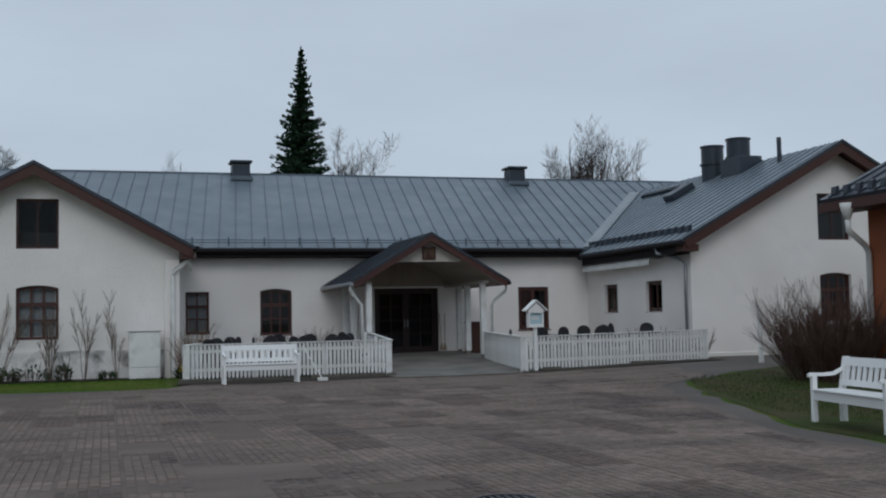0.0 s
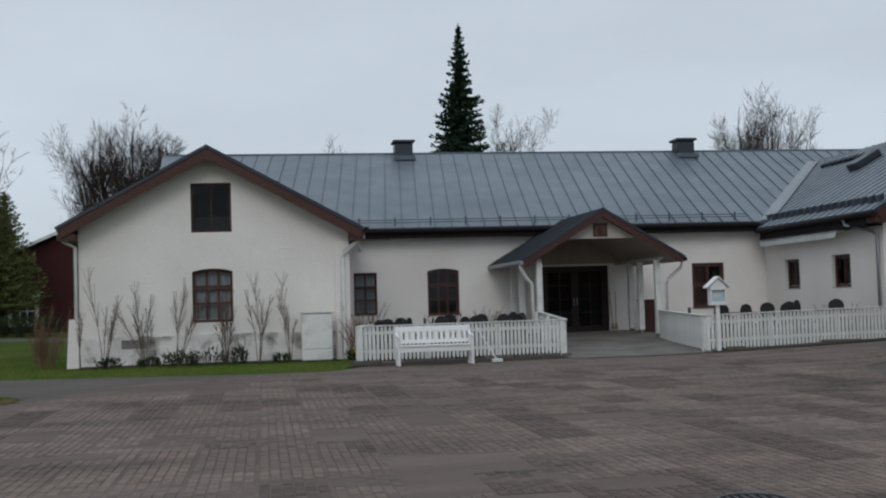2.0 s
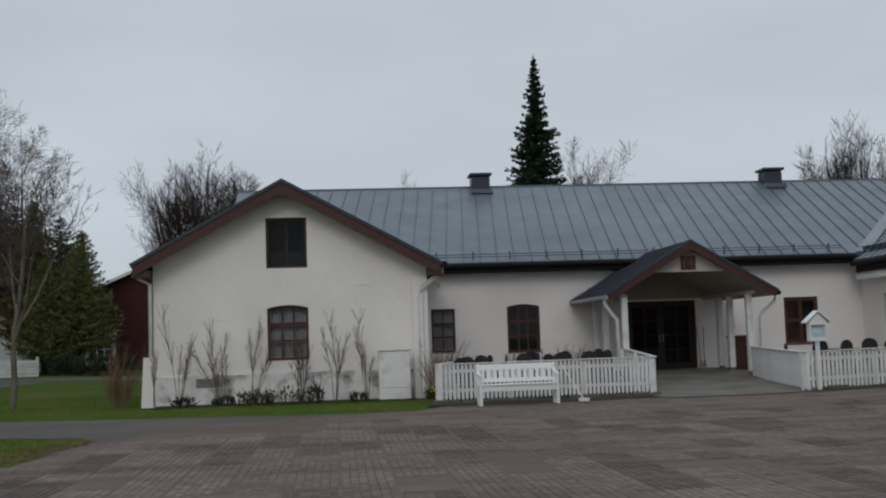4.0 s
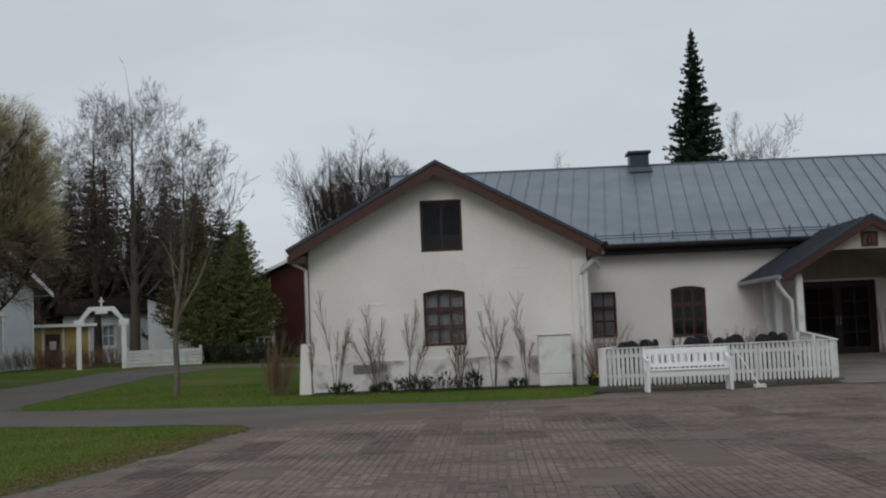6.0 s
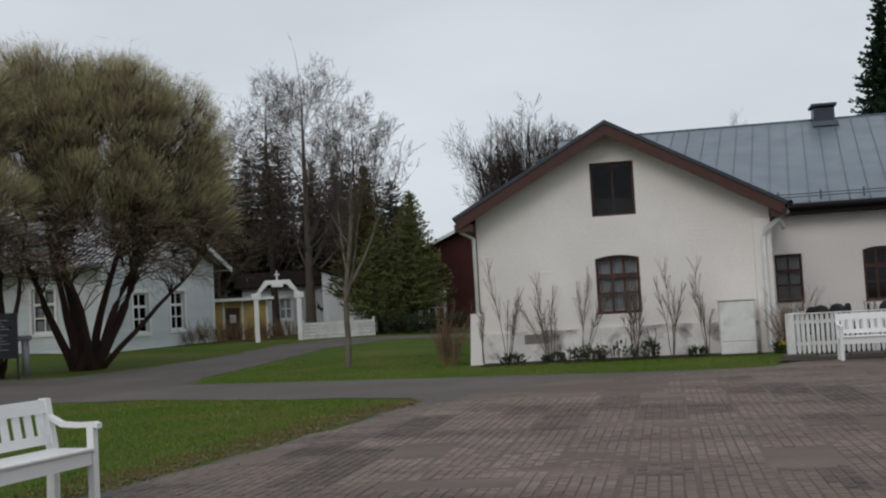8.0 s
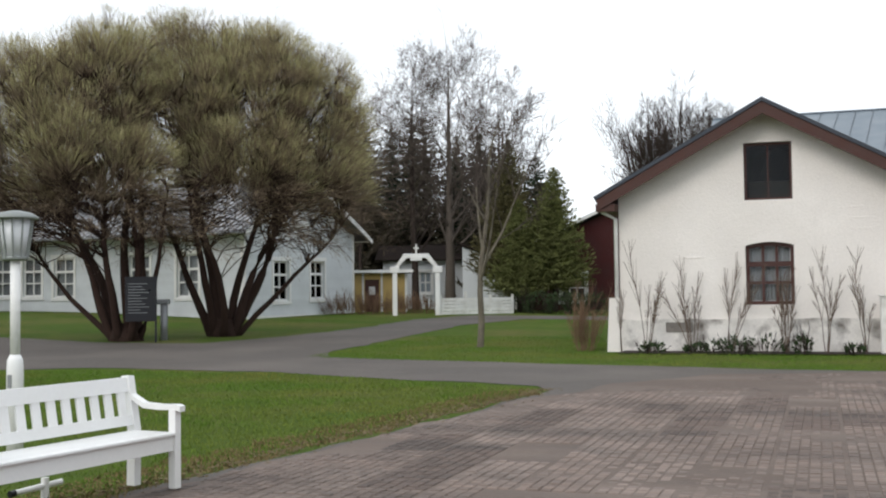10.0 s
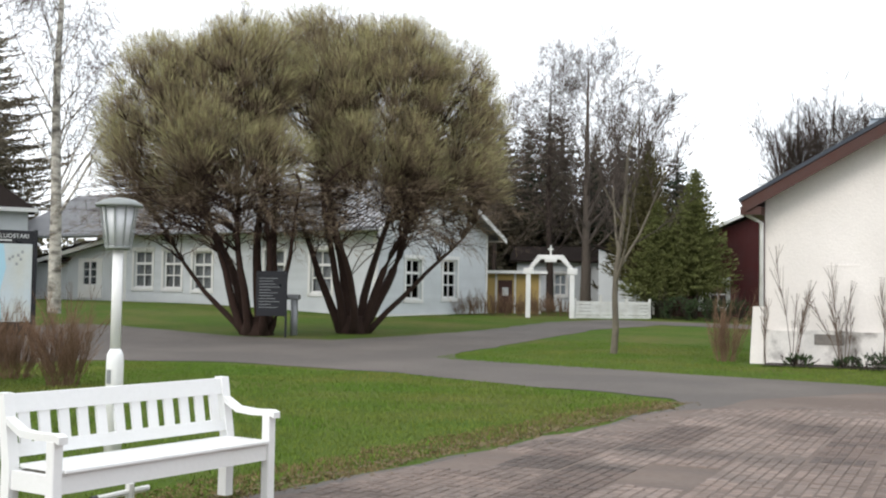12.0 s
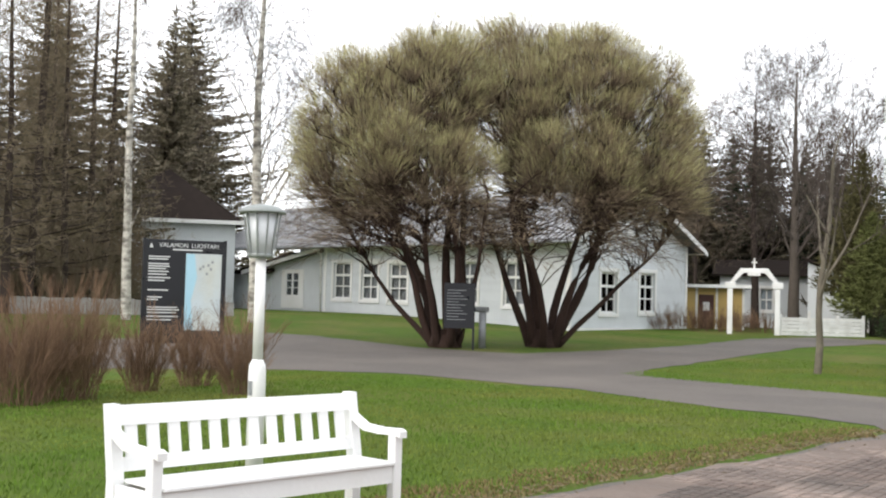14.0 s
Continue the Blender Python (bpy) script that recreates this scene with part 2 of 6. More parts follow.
CORRUGATED = mat("grey corrugated roofing", (0.105, 0.105, 0.112), 0.7, 0.2, 2, 20, 0.3, tint=(0.06, 0.06, 0.058), amount=0.8, per=0.1)
GREY_WOOD = mat("weathered grey boards", (0.30, 0.29, 0.28), 0.85, 0.15, 2, 20, 0.3, tint=(0.18, 0.17, 0.16), amount=0.8, per=0.1)
RIDGE_GREY = mat("paler sheet ribs", (0.42, 0.42, 0.43), 0.55, 0.15, 2, 20, 0.2)
LARCH_TWIG = mat("brown larch twigs", (0.21, 0.165, 0.12), 0.95, 0.2, 1, 20, 0, tint=(0.20, 0.18, 0.09), per=0.3, island=True, spec=0.05)
DARK_TILE = mat("dark brown felt roof", (0.032, 0.024, 0.021), 0.95, 0.2, 3, 30, 0.4, spec=0.08)
RED_WALL = mat("falu red boarding", (0.060, 0.012, 0.012), 0.85, 0.15, 2, 30, 0.4, per=0.05)
YELLOW_WALL = mat("ochre yellow boarding", (0.46, 0.32, 0.12), 0.8, 0.1, 2, 30, 0.3)
ORANGE_WALL = mat("orange-brown plaster", (0.28, 0.085, 0.035), 0.85, 0.1, 2, 30, 0.3)
GREY_METAL = mat("grey galvanised metal", (0.30, 0.31, 0.32), 0.45, 0.1, 5, 30, 0.1, metal=0.5)
BOX_GREY = mat("pale grey cabinet enamel", (0.74, 0.73, 0.70), 0.5, 0.06, 3, 30, 0.1, tint=(0.42, 0.40, 0.37), amount=0.7, patch=2.5, lo=0.5)
BLACK = mat("black enamel", (0.012, 0.012, 0.016), 0.35, 0.15, 3, 30, 0.05)
PRINT = mat("white print", (0.62, 0.62, 0.62), 0.6, 0.05, 5, 30, 0)
MAP_PAPER = mat("pale blue-grey map print", (0.50, 0.56, 0.60), 0.45, 0.08, 4, 30, 0, tint=(0.52, 0.52, 0.47), amount=0.9, patch=1.2)
MAP_BLUE = mat("light blue map water", (0.36, 0.58, 0.70), 0.45, 0.04, 4, 30, 0)
NOTICE = mat("pale blue notice sheet", (0.40, 0.55, 0.60), 0.5, 0.05, 4, 30, 0)
OPAL = mat("opal lamp glass", (0.62, 0.64, 0.66), 0.25, 0.04, 4, 30, 0)
LAMP_GREY = mat("grey lamp metal", (0.26, 0.28, 0.27), 0.5, 0.1, 6, 30, 0.1, metal=0.3)
RATTAN = mat("dark woven chair", (0.020, 0.018, 0.020), 0.7, 0.3, 30, 80, 0.4)
ICON_GOLD = mat("dull gilt panel", (0.10, 0.065, 0.035), 0.5, 0.3, 8, 30, 0.1)
BROOM_WOOD = mat("pale wooden handle", (0.35, 0.27, 0.18), 0.7, 0.15, 6, 40, 0.2)
RUBBLE = mat("mossy stone edge", (0.12, 0.11, 0.09), 0.95, 0.3, 6, 40, 0.8, tint=(0.06, 0.07, 0.03), per=0.2)


# ---- building blocks ----
def smooth(v):
    v = min(max(v, 0.0), 1.0)
    return v * v * (3 - 2 * v)


def gz(x, y):
    """Height of the ground: level in the yard, rising to the porch, the wing and the park."""
    rise = 0.36 * smooth((y - 25.5) / 9.3) * smooth((x - 2) / 4)
    side = 0.22 * smooth((x - 8) / 8) * smooth((y - 15) / 10)
    park = 0.6 * smooth((-0.5 * x + 0.866 * y - 26) / 34) * smooth((-2 - x) / 7) + 0.3 * smooth((-x - 20) / 15)
    return rise + side * (1 - rise / 0.36) + park


def thing(name, at=(0, 0, 0), turn=0.0, label="", category="", group="", kind=""):
    ob = new(name)
    ob.matrix_basis = pose(*at, 0, 0, turn)
    return tagged(ob, label, category, group, kind)


def mesh_of(name, bm, material):
    me = bpy.data.meshes.new(name)
    bm.normal_update()
    bm.to_mesh(me)
    bm.free()
    me.materials.append(material)
    return me


def part(name, bm, material, parent=None, label="", at=None, flat=True):
    ob = new(name, bm if isinstance(bm, bpy.types.Mesh) else mesh_of(name, bm, material))
    ob.parent = parent
    if at is not None:
        ob.matrix_basis = at if isinstance(at, Matrix) else Matrix.Translation(at)
    if not flat:
        for p in ob.data.polygons:
            p.use_smooth = True
    return tagged(ob, label)


def box(x0, y0, z0, x1, y1, z1, bevel=0.0, bm=None):
    bm = bm or bmesh.new()
    r = bmesh.ops.create_cube(bm, size=1.0, matrix=Matrix.Translation(((x0 + x1) / 2, (y0 + y1) / 2, (z0 + z1) / 2)) @ Matrix.Diagonal((abs(x1 - x0), abs(y1 - y0), abs(z1 - z0), 1)))
    if bevel:
        bmesh.ops.bevel(bm, geom=list({e for v in r["verts"] for e in v.link_edges}), offset=bevel, segments=1, affect="EDGES")
    return bm


def prism(loop, way, bm=None):
    """A closed solid: the loop of points, pushed along way."""
    bm = bm or bmesh.new()
    a = [bm.verts.new(p) for p in loop]
    b = [bm.verts.new(Vector(p) + Vector(way)) for p in loop]
    faces = [bm.faces.new(a), bm.faces.new(b[::-1])]
    for i in range(len(a)):
        j = (i + 1) % len(a)
        faces.append(bm.faces.new((a[j], a[i], b[i], b[j])))
    bmesh.ops.recalc_face_normals(bm, faces=faces)
    return bm


def tube(points, radii, sides=8, bm=None, cap=True):
    bm = bm or bmesh.new()
    pts = [Vector(p) for p in points]
    rs = radii if isinstance(radii, (list, tuple)) else [radii] * len(pts)
    rings = []
    for i, p in enumerate(pts):
        d = (pts[min(i + 1, len(pts) - 1)] - pts[max(i - 1, 0)]).normalized()
        u = d.cross((0, 0, 1) if abs(d.z) < 0.9 else (1, 0, 0)).normalized()
        w = d.cross(u)
        rings.append([bm.verts.new(p + rs[i] * (math.cos(a) * u + math.sin(a) * w)) for a in (2 * math.pi * k / sides for k in range(sides))])
    for a, b in zip(rings, rings[1:]):
        for k in range(sides):
            bm.faces.new((a[k], a[(k + 1) % sides], b[(k + 1) % sides], b[k]))
    if cap:
        bm.faces.new(rings[0][::-1])
        bm.faces.new(rings[-1])
    bmesh.ops.recalc_face_normals(bm, faces=bm.faces[:])
    return bm


def pierced(outer, holes, y0, y1):
    """An upright slab in x and z from y0 to y1, with holes through it."""
    bm = bmesh.new()
    edges, loops = [], []
    for loop in [outer] + holes:
        vs = [bm.verts.new((x, y0, z)) for x, z in loop]
        edges += [bm.edges.new((vs[i], vs[(i + 1) % len(vs)])) for i in range(len(vs))]
        loops.append(vs)
    bmesh.ops.triangle_fill(bm, use_beauty=True, edges=edges)
    front = bm.faces[:]
    twin = {}
    for vs in loops:
        for v in vs:
            twin[v] = bm.verts.new((v.co.x, y1, v.co.z))
    for f in front:
        bm.faces.new([twin[v] for v in reversed(f.verts[:])])
    for vs in loops:
        for i, v in enumerate(vs):
            w = vs[(i + 1) % len(vs)]
            bm.faces.new((v, w, twin[w], twin[v]))
    bmesh.ops.recalc_face_normals(bm, faces=bm.faces[:])
    return bm


def hole(x0, z0, x1, z1, arch=0.0):
    if not arch:
        return [(x0, z0), (x1, z0), (x1, z1), (x0, z1)]
    n = 8
    return [(x0, z0), (x1, z0)] + [(x1 + (x0 - x1) * i / n, z1 - arch + arch * (1 - (2 * i / n - 1) ** 2)) for i in range(n + 1)]


def window(name, parent, x0, z0, x1, z1, y, cols, rows, bar=0.045, frame_w=0.07, arch=0.0, paint=None, back=None, depth=0.07, label="", trim=0.0, turn=None):
    """A glazed window in a wall that faces -y; turn: a matrix that lays it into another wall."""
    paint = paint or FRAME
    w = new(name)
    w.parent = parent
    w.matrix_basis = turn or Matrix.Identity(4)
    tagged(w, label)
    top = z1 - arch
    part("window_frame", pierced(hole(x0, z0, x1, z1, arch), [hole(x0 + frame_w, z0 + frame_w, x1 - frame_w, z1 - frame_w * 1.1, arch * 0.8)], y, y + depth), paint, w)
    iw, ih = x1 - x0 - 2 * frame_w, z1 - z0 - 2 * frame_w
    for i in range(1, cols):
        c = x0 + frame_w + iw * i / cols
        part("muntin", box(c - bar / 2, y + 0.012, z0 + frame_w * 0.9, c + bar / 2, y + depth - 0.012, z1 - frame_w), paint, w)
    for j in range(1, rows):
        c = z0 + frame_w + ih * j / rows
        thick = bar * (1.9 if rows == 3 and j == 2 else 1)
        part("muntin", box(x0 + frame_w * 0.9, y + 0.009, c - thick / 2, x1 - frame_w * 0.9, y + depth - 0.009, c + thick / 2), paint, w)
    for i in range(cols):
        for j in range(rows):
            a, b = x0 + frame_w + iw * i / cols, z0 + frame_w + ih * j / rows
            p = part("pane", box(a + bar * 0.3, y + depth * 0.5, b + bar * 0.3, a + iw / cols - bar * 0.3, y + depth * 0.5 + 0.006, b + ih / rows - bar * 0.3), GLASS, w)
            p.visible_shadow = False
    part("window_sill", box(x0 - 0.04, y - 0.10, z0 - 0.035, x1 + 0.04, y + depth, z0 - 0.002, 0.006), paint if not trim else WHITE, w)
    # pleated curtain; in the boarded house its grey stands for pane reflection
    if back:
        bm = bmesh.new()
        n = 28
        for k in range(n):
            xa, xb = x0 + (x1 - x0) * k / n, x0 + (x1 - x0) * (k + 1) / n
            ya, yb = y + 0.16 + 0.02 * (k % 2), y + 0.16 + 0.02 * ((k + 1) % 2)
            vs = [bm.verts.new(p) for p in ((xa, ya, z0), (xb, yb, z0), (xb, yb, z1), (xa, ya, z1))]
            bm.faces.new(vs)
        part("curtain", bm, back, w)
    if trim:
        for a, b, c, d in ((x0 - trim, z0 - trim, x0, z1 + trim), (x1, z0 - trim, x1 + trim, z1 + trim), (x0 - trim * 1.3, z1, x1 + trim * 1.3, z1 + trim * 1.3), (x0 - trim * 1.2, z0 - trim * 1.2, x1 + trim * 1.2, z0 - 0.036)):
            part("casing", box(a, y - 0.115, b, c, y - 0.07, d), WHITE, w)
    return w


def slope(name, parent, r0, r1, e0, e1, thick, material, seams=0.0, seam_mat=None, seam_h=0.035, label="", skew=0.0, seam_w=0.022):
    """One roof slope between ridge r0-r1 and eave e0-e1, with standing seams down it."""
    r0, r1, e0, e1 = (Vector(p) for p in (r0, r1, e0, e1))
    up = (r1 - r0).cross(e0 - r0).normalized()
    if up.z < 0:
        up = -up
    ob = part(name, prism([r0, r1, e1, e0], -up * thick), material, parent, label)
    if seams:
        along = (r1 - r0).normalized()
        n = max(int((r1 - r0).length / seams), 1)
        down = e0 - r0 + along * skew
        me = mesh_of("seam", prism([(0, 0, 0), along * seam_w, along * seam_w + down, down], up * seam_h), seam_mat or SEAM_METAL)
        for i in range(1 if skew else 0, n):
            part("seam", me, None, parent, at=r0 + along * seams * (i + 0.5))
    return ob


def downpipe(parent, points, r=0.05, material=None, label=""):
    return part("downpipe", tube(points, r, 8), material or WHITE_WORN, parent, label, flat=False)


# ---- ground ----
def axis(lo, hi, fine_lo, fine_hi, step, grow=1.35):
    v = [fine_lo + step * i for i in range(int((fine_hi - fine_lo) / step) + 1)]
    s, a = step, v[0]
    while a > lo:
        s *= grow
        a = max(a - s, lo)
        v.insert(0, a)
    s, a = step, v[-1]
    while a < hi:
        s *= grow
        a = min(a + s, hi)
        v.append(a)
    return v


def sheet(name, xs, ys, material, lift=0.0, inside=None):
    idx, co, fs = {}, [], []
    for i in range(len(xs) - 1):
        for j in range(len(ys) - 1):
            q = []
            for a, b in ((i, j), (i + 1, j), (i + 1, j + 1), (i, j + 1)):
                if (a, b) not in idx:
                    idx[a, b] = len(co)
                    co.append((xs[a], ys[b], gz(xs[a], ys[b]) + lift))
                q.append(idx[a, b])
            fs.append(q)
    me = bpy.data.meshes.new(name)
    me.from_pydata(co, [], fs)
    me.materials.append(material)
    for p in me.polygons:
        p.use_smooth = True
    return new(name, me)


def laid(name, outline, material, lift, step=1.0, label="", category="", kick=0.0):
    """A thin sheet with that outline, lying on the ground."""
    bm = bmesh.new()
    pts = []
    for i, a in enumerate(outline):
        b = outline[(i + 1) % len(outline)]
        n = max(int(math.dist(a, b) / 0.5), 1) if kick else 1
        for k in range(n):
            x, y = a[0] + (b[0] - a[0]) * k / n, a[1] + (b[1] - a[1]) * k / n
            pts.append((x + kick * noise.noise((x, y, 3.1)), y + kick * noise.noise((x, y, 7.7))))
    f = bm.faces.new([bm.verts.new((x, y, 0)) for x, y in pts])
    if f.normal.z < 0:
        bmesh.ops.reverse_faces(bm, faces=[f])
    bmesh.ops.triangulate(bm, faces=bm.faces[:])
    lo = [min(p[i] for p in pts) for i in (0, 1)]
    hi = [max(p[i] for p in pts) for i in (0, 1)]
    for i, no in ((0, (1, 0, 0)), (1, (0, 1, 0))):
        v = math.ceil(lo[i] / step) * step
        while v < hi[i]:
            bmesh.ops.bisect_plane(bm, geom=bm.verts[:] + bm.edges[:] + bm.faces[:], plane_co=(v, v, 0), plane_no=no)
            v += step
    for v in bm.verts:
        v.co.z = gz(v.co.x, v.co.y) + lift
    bmesh.ops.recalc_face_normals(bm, faces=bm.faces[:])
    if sum(f.normal.z for f in bm.faces) < 0:
        bmesh.ops.reverse_faces(bm, faces=bm.faces[:])
    return tagged(part(name, bm, material), label, category, kind="structure")


ground = sheet("ground", axis(-1500, 1500, -46, 28, 1.0), axis(-1500, 1500, -8, 70, 1.0), GRASS)
tagged(ground, "spring lawn with dry patches reaching the horizon", "ground", kind="structure")
laid("road", [(-6.1, -14), (-5.9, 9), (-5.7, 11.1), (-5.4, 13.1), (-5.07, 15.0), (-4.9, 17.0), (-4.72, 19.4), (-5.1, 20.1), (-6.3, 20.6), (-8.9, 21.5), (-10.9, 22.4), (-15.5, 23.0), (-17.6, 21.6), (-21, 17), (-27, 10), (-31, 12), (-27, 20), (-27, 31), (-25.6, 31.6), (-21.5, 31.0), (-17.7, 31.2),
              (-16.6, 36), (-16.3, 41), (-16.5, 46), (-15.2, 50), (-6, 50), (-6, 46.5), (-12.2, 47), (-13.3, 42), (-13.0, 35), (-12.6, 29.2), (-11.9, 26.9), (-9.3, 26.4), (-4.65, 25.2), (-1.5, 24.5), (0.8, 24.3), (1.3, 24.6), (1.9, 26.3), (7.0, 26.4), (10.3, 25.3), (15.8, 25.2), (16.2, 27.2),
              (30, 27.2), (30, 23), (16.5, 22.2), (13.8, 21.0), (11.8, 19.6), (11.0, 18.0), (9.6, 14.0), (8.2, 9.9), (7.6, 4), (7.4, -14)], ASPHALT, 0.009, kick=0.22,
     label="worn grey asphalt yard and drive", category="road")
laid("pavement", [(-6.2, -14), (-5.75, 9), (-5.4, 12.3), (-5.0, 15.3), (-4.5, 18.6), (-3.9, 20.6), (-2.6, 23.0), (1.2, 24.1), (2.0, 25.9), (7.0, 26.1), (10.3, 25.0), (13.6, 24.4), (13.0, 21.0), (10.6, 18.4), (8.9, 13.6), (7.7, 9.6), (7.3, 4), (7.2, -14)], WORN, 0.020, kick=0.3, label="smooth worn brown screed round the pavers", category="pavement")
laid("porch_slab", [(6.95, 25.6), (10.35, 25.1), (11.4, 30.6), (11.6, 34.8), (6.9, 34.8)], CONCRETE, 0.035, label="stained concrete slab before the porch", category="pavement")

# ---- the long white building with two wings ----
house = thing("courtyard_building", label="long whitewashed building with grey metal roof and gabled wings", category="building")
S0 = 0.549
# left wing


def roof_z(x, ax, az, s):
    return az - abs(x - ax) * s


top_l, top_r = roof_z(-5.46, -1.98, 5.93, S0) - 0.2, roof_z(1.86, -1.98, 5.93, S0) - 0.2
part("wall", pierced([(-5.46, -0.3), (1.86, -0.3), (1.86, top_r), (-1.98, 5.7), (-5.46, top_l)],
                     [hole(-2.46, 3.61, -1.36, 4.98), hole(-2.46, 1.13, -1.36, 2.61, 0.08)], 30.3, 30.7), PLASTER, house)
part("wall", prism([(-5.46, 30.705, -0.3), (-5.46, 39, -0.3), (-5.46, 39, top_l - 0.02), (-5.46, 30.705, top_l - 0.02)], (0.4, 0, 0)), PLASTER, house)
part("wall", prism([(1.86, 30.705, -0.3), (1.86, 34.795, -0.3), (1.86, 34.795, top_r - 0.02), (1.86, 30.705, top_r - 0.02)], (-0.4, 0, 0)), PLASTER, house)
window("window", house, -2.46, 3.61, -1.36, 4.98, 30.42, 2, 1, 0.03, 0.06, label="dark upper gable window with brown frame")
window("window", house, -2.46, 1.13, -1.36, 2.61, 30.42, 3, 3, 0.06, 0.08, 0.08, back=CURTAIN_REFLECTION, label="brown nine-pane window with curtain")
# added box behind the panes; its dark colour stands for the room's shade
part("lining", box(-4.8, 30.9, 0.3, 1.3, 33.5, 4.1), ROOM_SHADE, house).data.flip_normals()
rough = [(1.88 - 7.38 * i / 24, 0.80 + 0.06 * noise.noise(((1.88 - 7.38 * i / 24) * 1.7, 2, 0))) for i in range(25)]
part("plinth", pierced([(-5.5, -0.2), (1.88, -0.2)] + rough, [], 30.24, 30.299), PLINTH, house, "peeling grey-white plinth")
part("buttress", prism([(-5.78, 30.15, -0.2), (-5.46, 30.15, -0.2), (-5.46, 30.15, 1.32), (-5.7, 30.15, 1.32)], (0, 0.7, 0)), PLASTER, house)
part("pipe_casing", box(1.44, 30.12, -0.1, 1.86, 30.299, 3.28, 0.02), PLASTER, house)
part("cellar_vent", box(-4.35, 30.225, 0.48, -3.72, 30.239, 0.72), BARE_STONE, house)
for px, pz, w in ((-0.1, 3.1, 0.5), (-0.1, 2.85, 0.45), (-0.1, 3.35, 0.3), (-4.1, 2.25, 0.7)):
    part("plaster_patch", box(px, 30.290, pz, px + w, 30.299, pz + 0.05, 0.004), PLASTER, house)
slope("roof", house, (-1.98, 29.72, 5.93), (-1.98, 39, 5.93), (-5.95, 29.72, 3.75), (-5.95, 39, 3.75), 0.10, METAL_ROOF, 0.55)
slope("roof", house, (-1.98, 29.72, 5.93), (-1.98, 39, 5.93), (2.25, 29.72, 3.61), (2.25, 39, 3.61), 0.10, METAL_ROOF, 0.55)


def gable_trim(ax, az, ex, ez, y, deep):
    """Barge board, cap and soffit of one slope of a gable."""
    d = Vector((ex - ax, 0, ez - az)).normalized()
    n = Vector((-d.z, 0, d.x))
    n = n if n.z > 0 else -n
    a, b = Vector((ax, y, az)), Vector((ex, y, ez))
    drop = lambda t: Vector((0, 0, -t / n.z))  # boards meet on the upright line through the ridge
    part("barge_board", prism([a + drop(0.06), b - n * 0.06, b - n * 0.31, a + drop(0.31)], (0, -0.03, 0)), BROWN, house)
    part("roof_cap", prism([a + drop(-0.03), b + n * 0.03, b - n * 0.055, a + drop(0.055)], (0, -0.06, 0)), BLACK_ROOF, house)
    part("soffit", prism([a + drop(0.105), b - n * 0.105, b - n * 0.16, a + drop(0.16)], (0, deep, 0)), BROWN, house)


gable_trim(-1.98, 5.93, -5.95, 3.75, 29.72, 0.575)
gable_trim(-1.98, 5.93, 2.25, 3.61, 29.72, 0.575)
part("eave_box", box(-5.92, 29.74, 3.42, -5.46, 30.28, 3.60), BROWN, house)
part("eave_box", box(1.87, 29.74, 3.28, 2.22, 30.28, 3.50), BROWN, house)
part("eave_board", box(-5.93, 30.285, 3.47, -5.47, 39, 3.6), BROWN, house)
part("eave_board", box(1.865, 30.285, 3.3, 2.24, 34.2, 3.5), EAVE, house)
part("gutter", tube([(2.32, 29.7, 3.58), (2.32, 34.2, 3.55)], 0.07), EAVE, house)
downpipe(house, [(2.30, 29.85, 3.58), (2.26, 29.9, 3.40), (1.72, 30.05, 2.98), (1.66, 30.06, 2.8), (1.66, 30.06, 0.12), (1.72, 29.9, 0.05)], 0.065, label="white downpipe bent round the eave")
downpipe(house, [(2.05, 30.2, 3.35), (2.2, 30.4, 3.0)], 0.05)
downpipe(house, [(-5.95, 29.95, 3.62), (-5.8, 30.0, 3.42), (-5.52, 30.2, 3.25), (-5.52, 30.22, 0.1)], 0.05)
part("vent_hood", prism([(-0.62, 31, 5.0), (-0.02, 31, 4.75), (-0.02, 31, 5.08), (-0.55, 31, 5.12)], (0, 0.5, 0)), BLACK_ROOF, house)

# main range
part("wall", pierced([(1.865, -0.3), (16.37, -0.3), (16.37, 4.0), (1.865, 4.0)],
                     [hole(2.33, 1.15, 3.08, 2.51), hole(4.72, 1.07, 5.76, 2.59, 0.08), hole(8.55, 0.30, 10.80, 2.56), hole(13.72, 1.07, 14.86, 2.56)], 34.8, 35.2), PLASTER, house)
window("window", house, 2.33, 1.15, 3.08, 2.51, 34.9, 2, 3, 0.05, 0.075, back=CURTAIN_REFLECTION, label="narrow brown six-pane window")
window("window", house, 4.72, 1.07, 5.76, 2.59, 34.9, 3, 3, 0.055, 0.08, 0.08, label="brown nine-pane window with dark room")
window("window", house, 13.72, 1.07, 14.86, 2.56, 34.86, 2, 2, 0.12, 0.11, paint=BROWN, label="red-brown shuttered window")
part("shutter", box(13.84, 34.935, 1.2, 14.27, 34.955, 2.42), BROWN, house)
part("lining", box(1.9, 35.3, 0.2, 16.3, 39, 3.6), ROOM_SHADE, house).data.flip_normals()
part("wall", prism([(-3.8, 38.5, -0.3), (-3.8, 49.2, -0.3), (-3.8, 49.2, 3.8), (-3.8, 41.9, 7.15), (-3.8, 38.5, 5.6)], (0.4, 0, 0)), PLASTER, house)
part("wall", box(-3.8, 49.2, -0.3, 30, 49.6, 3.8), PLASTER, house)
slope("roof", house, (-4.14, 41.9, 7.3), (30, 41.9, 7.3), (-4.14, 34.25, 3.90), (30, 34.25, 3.90), 0.08, METAL_ROOF, 0.538, skew=-0.87)
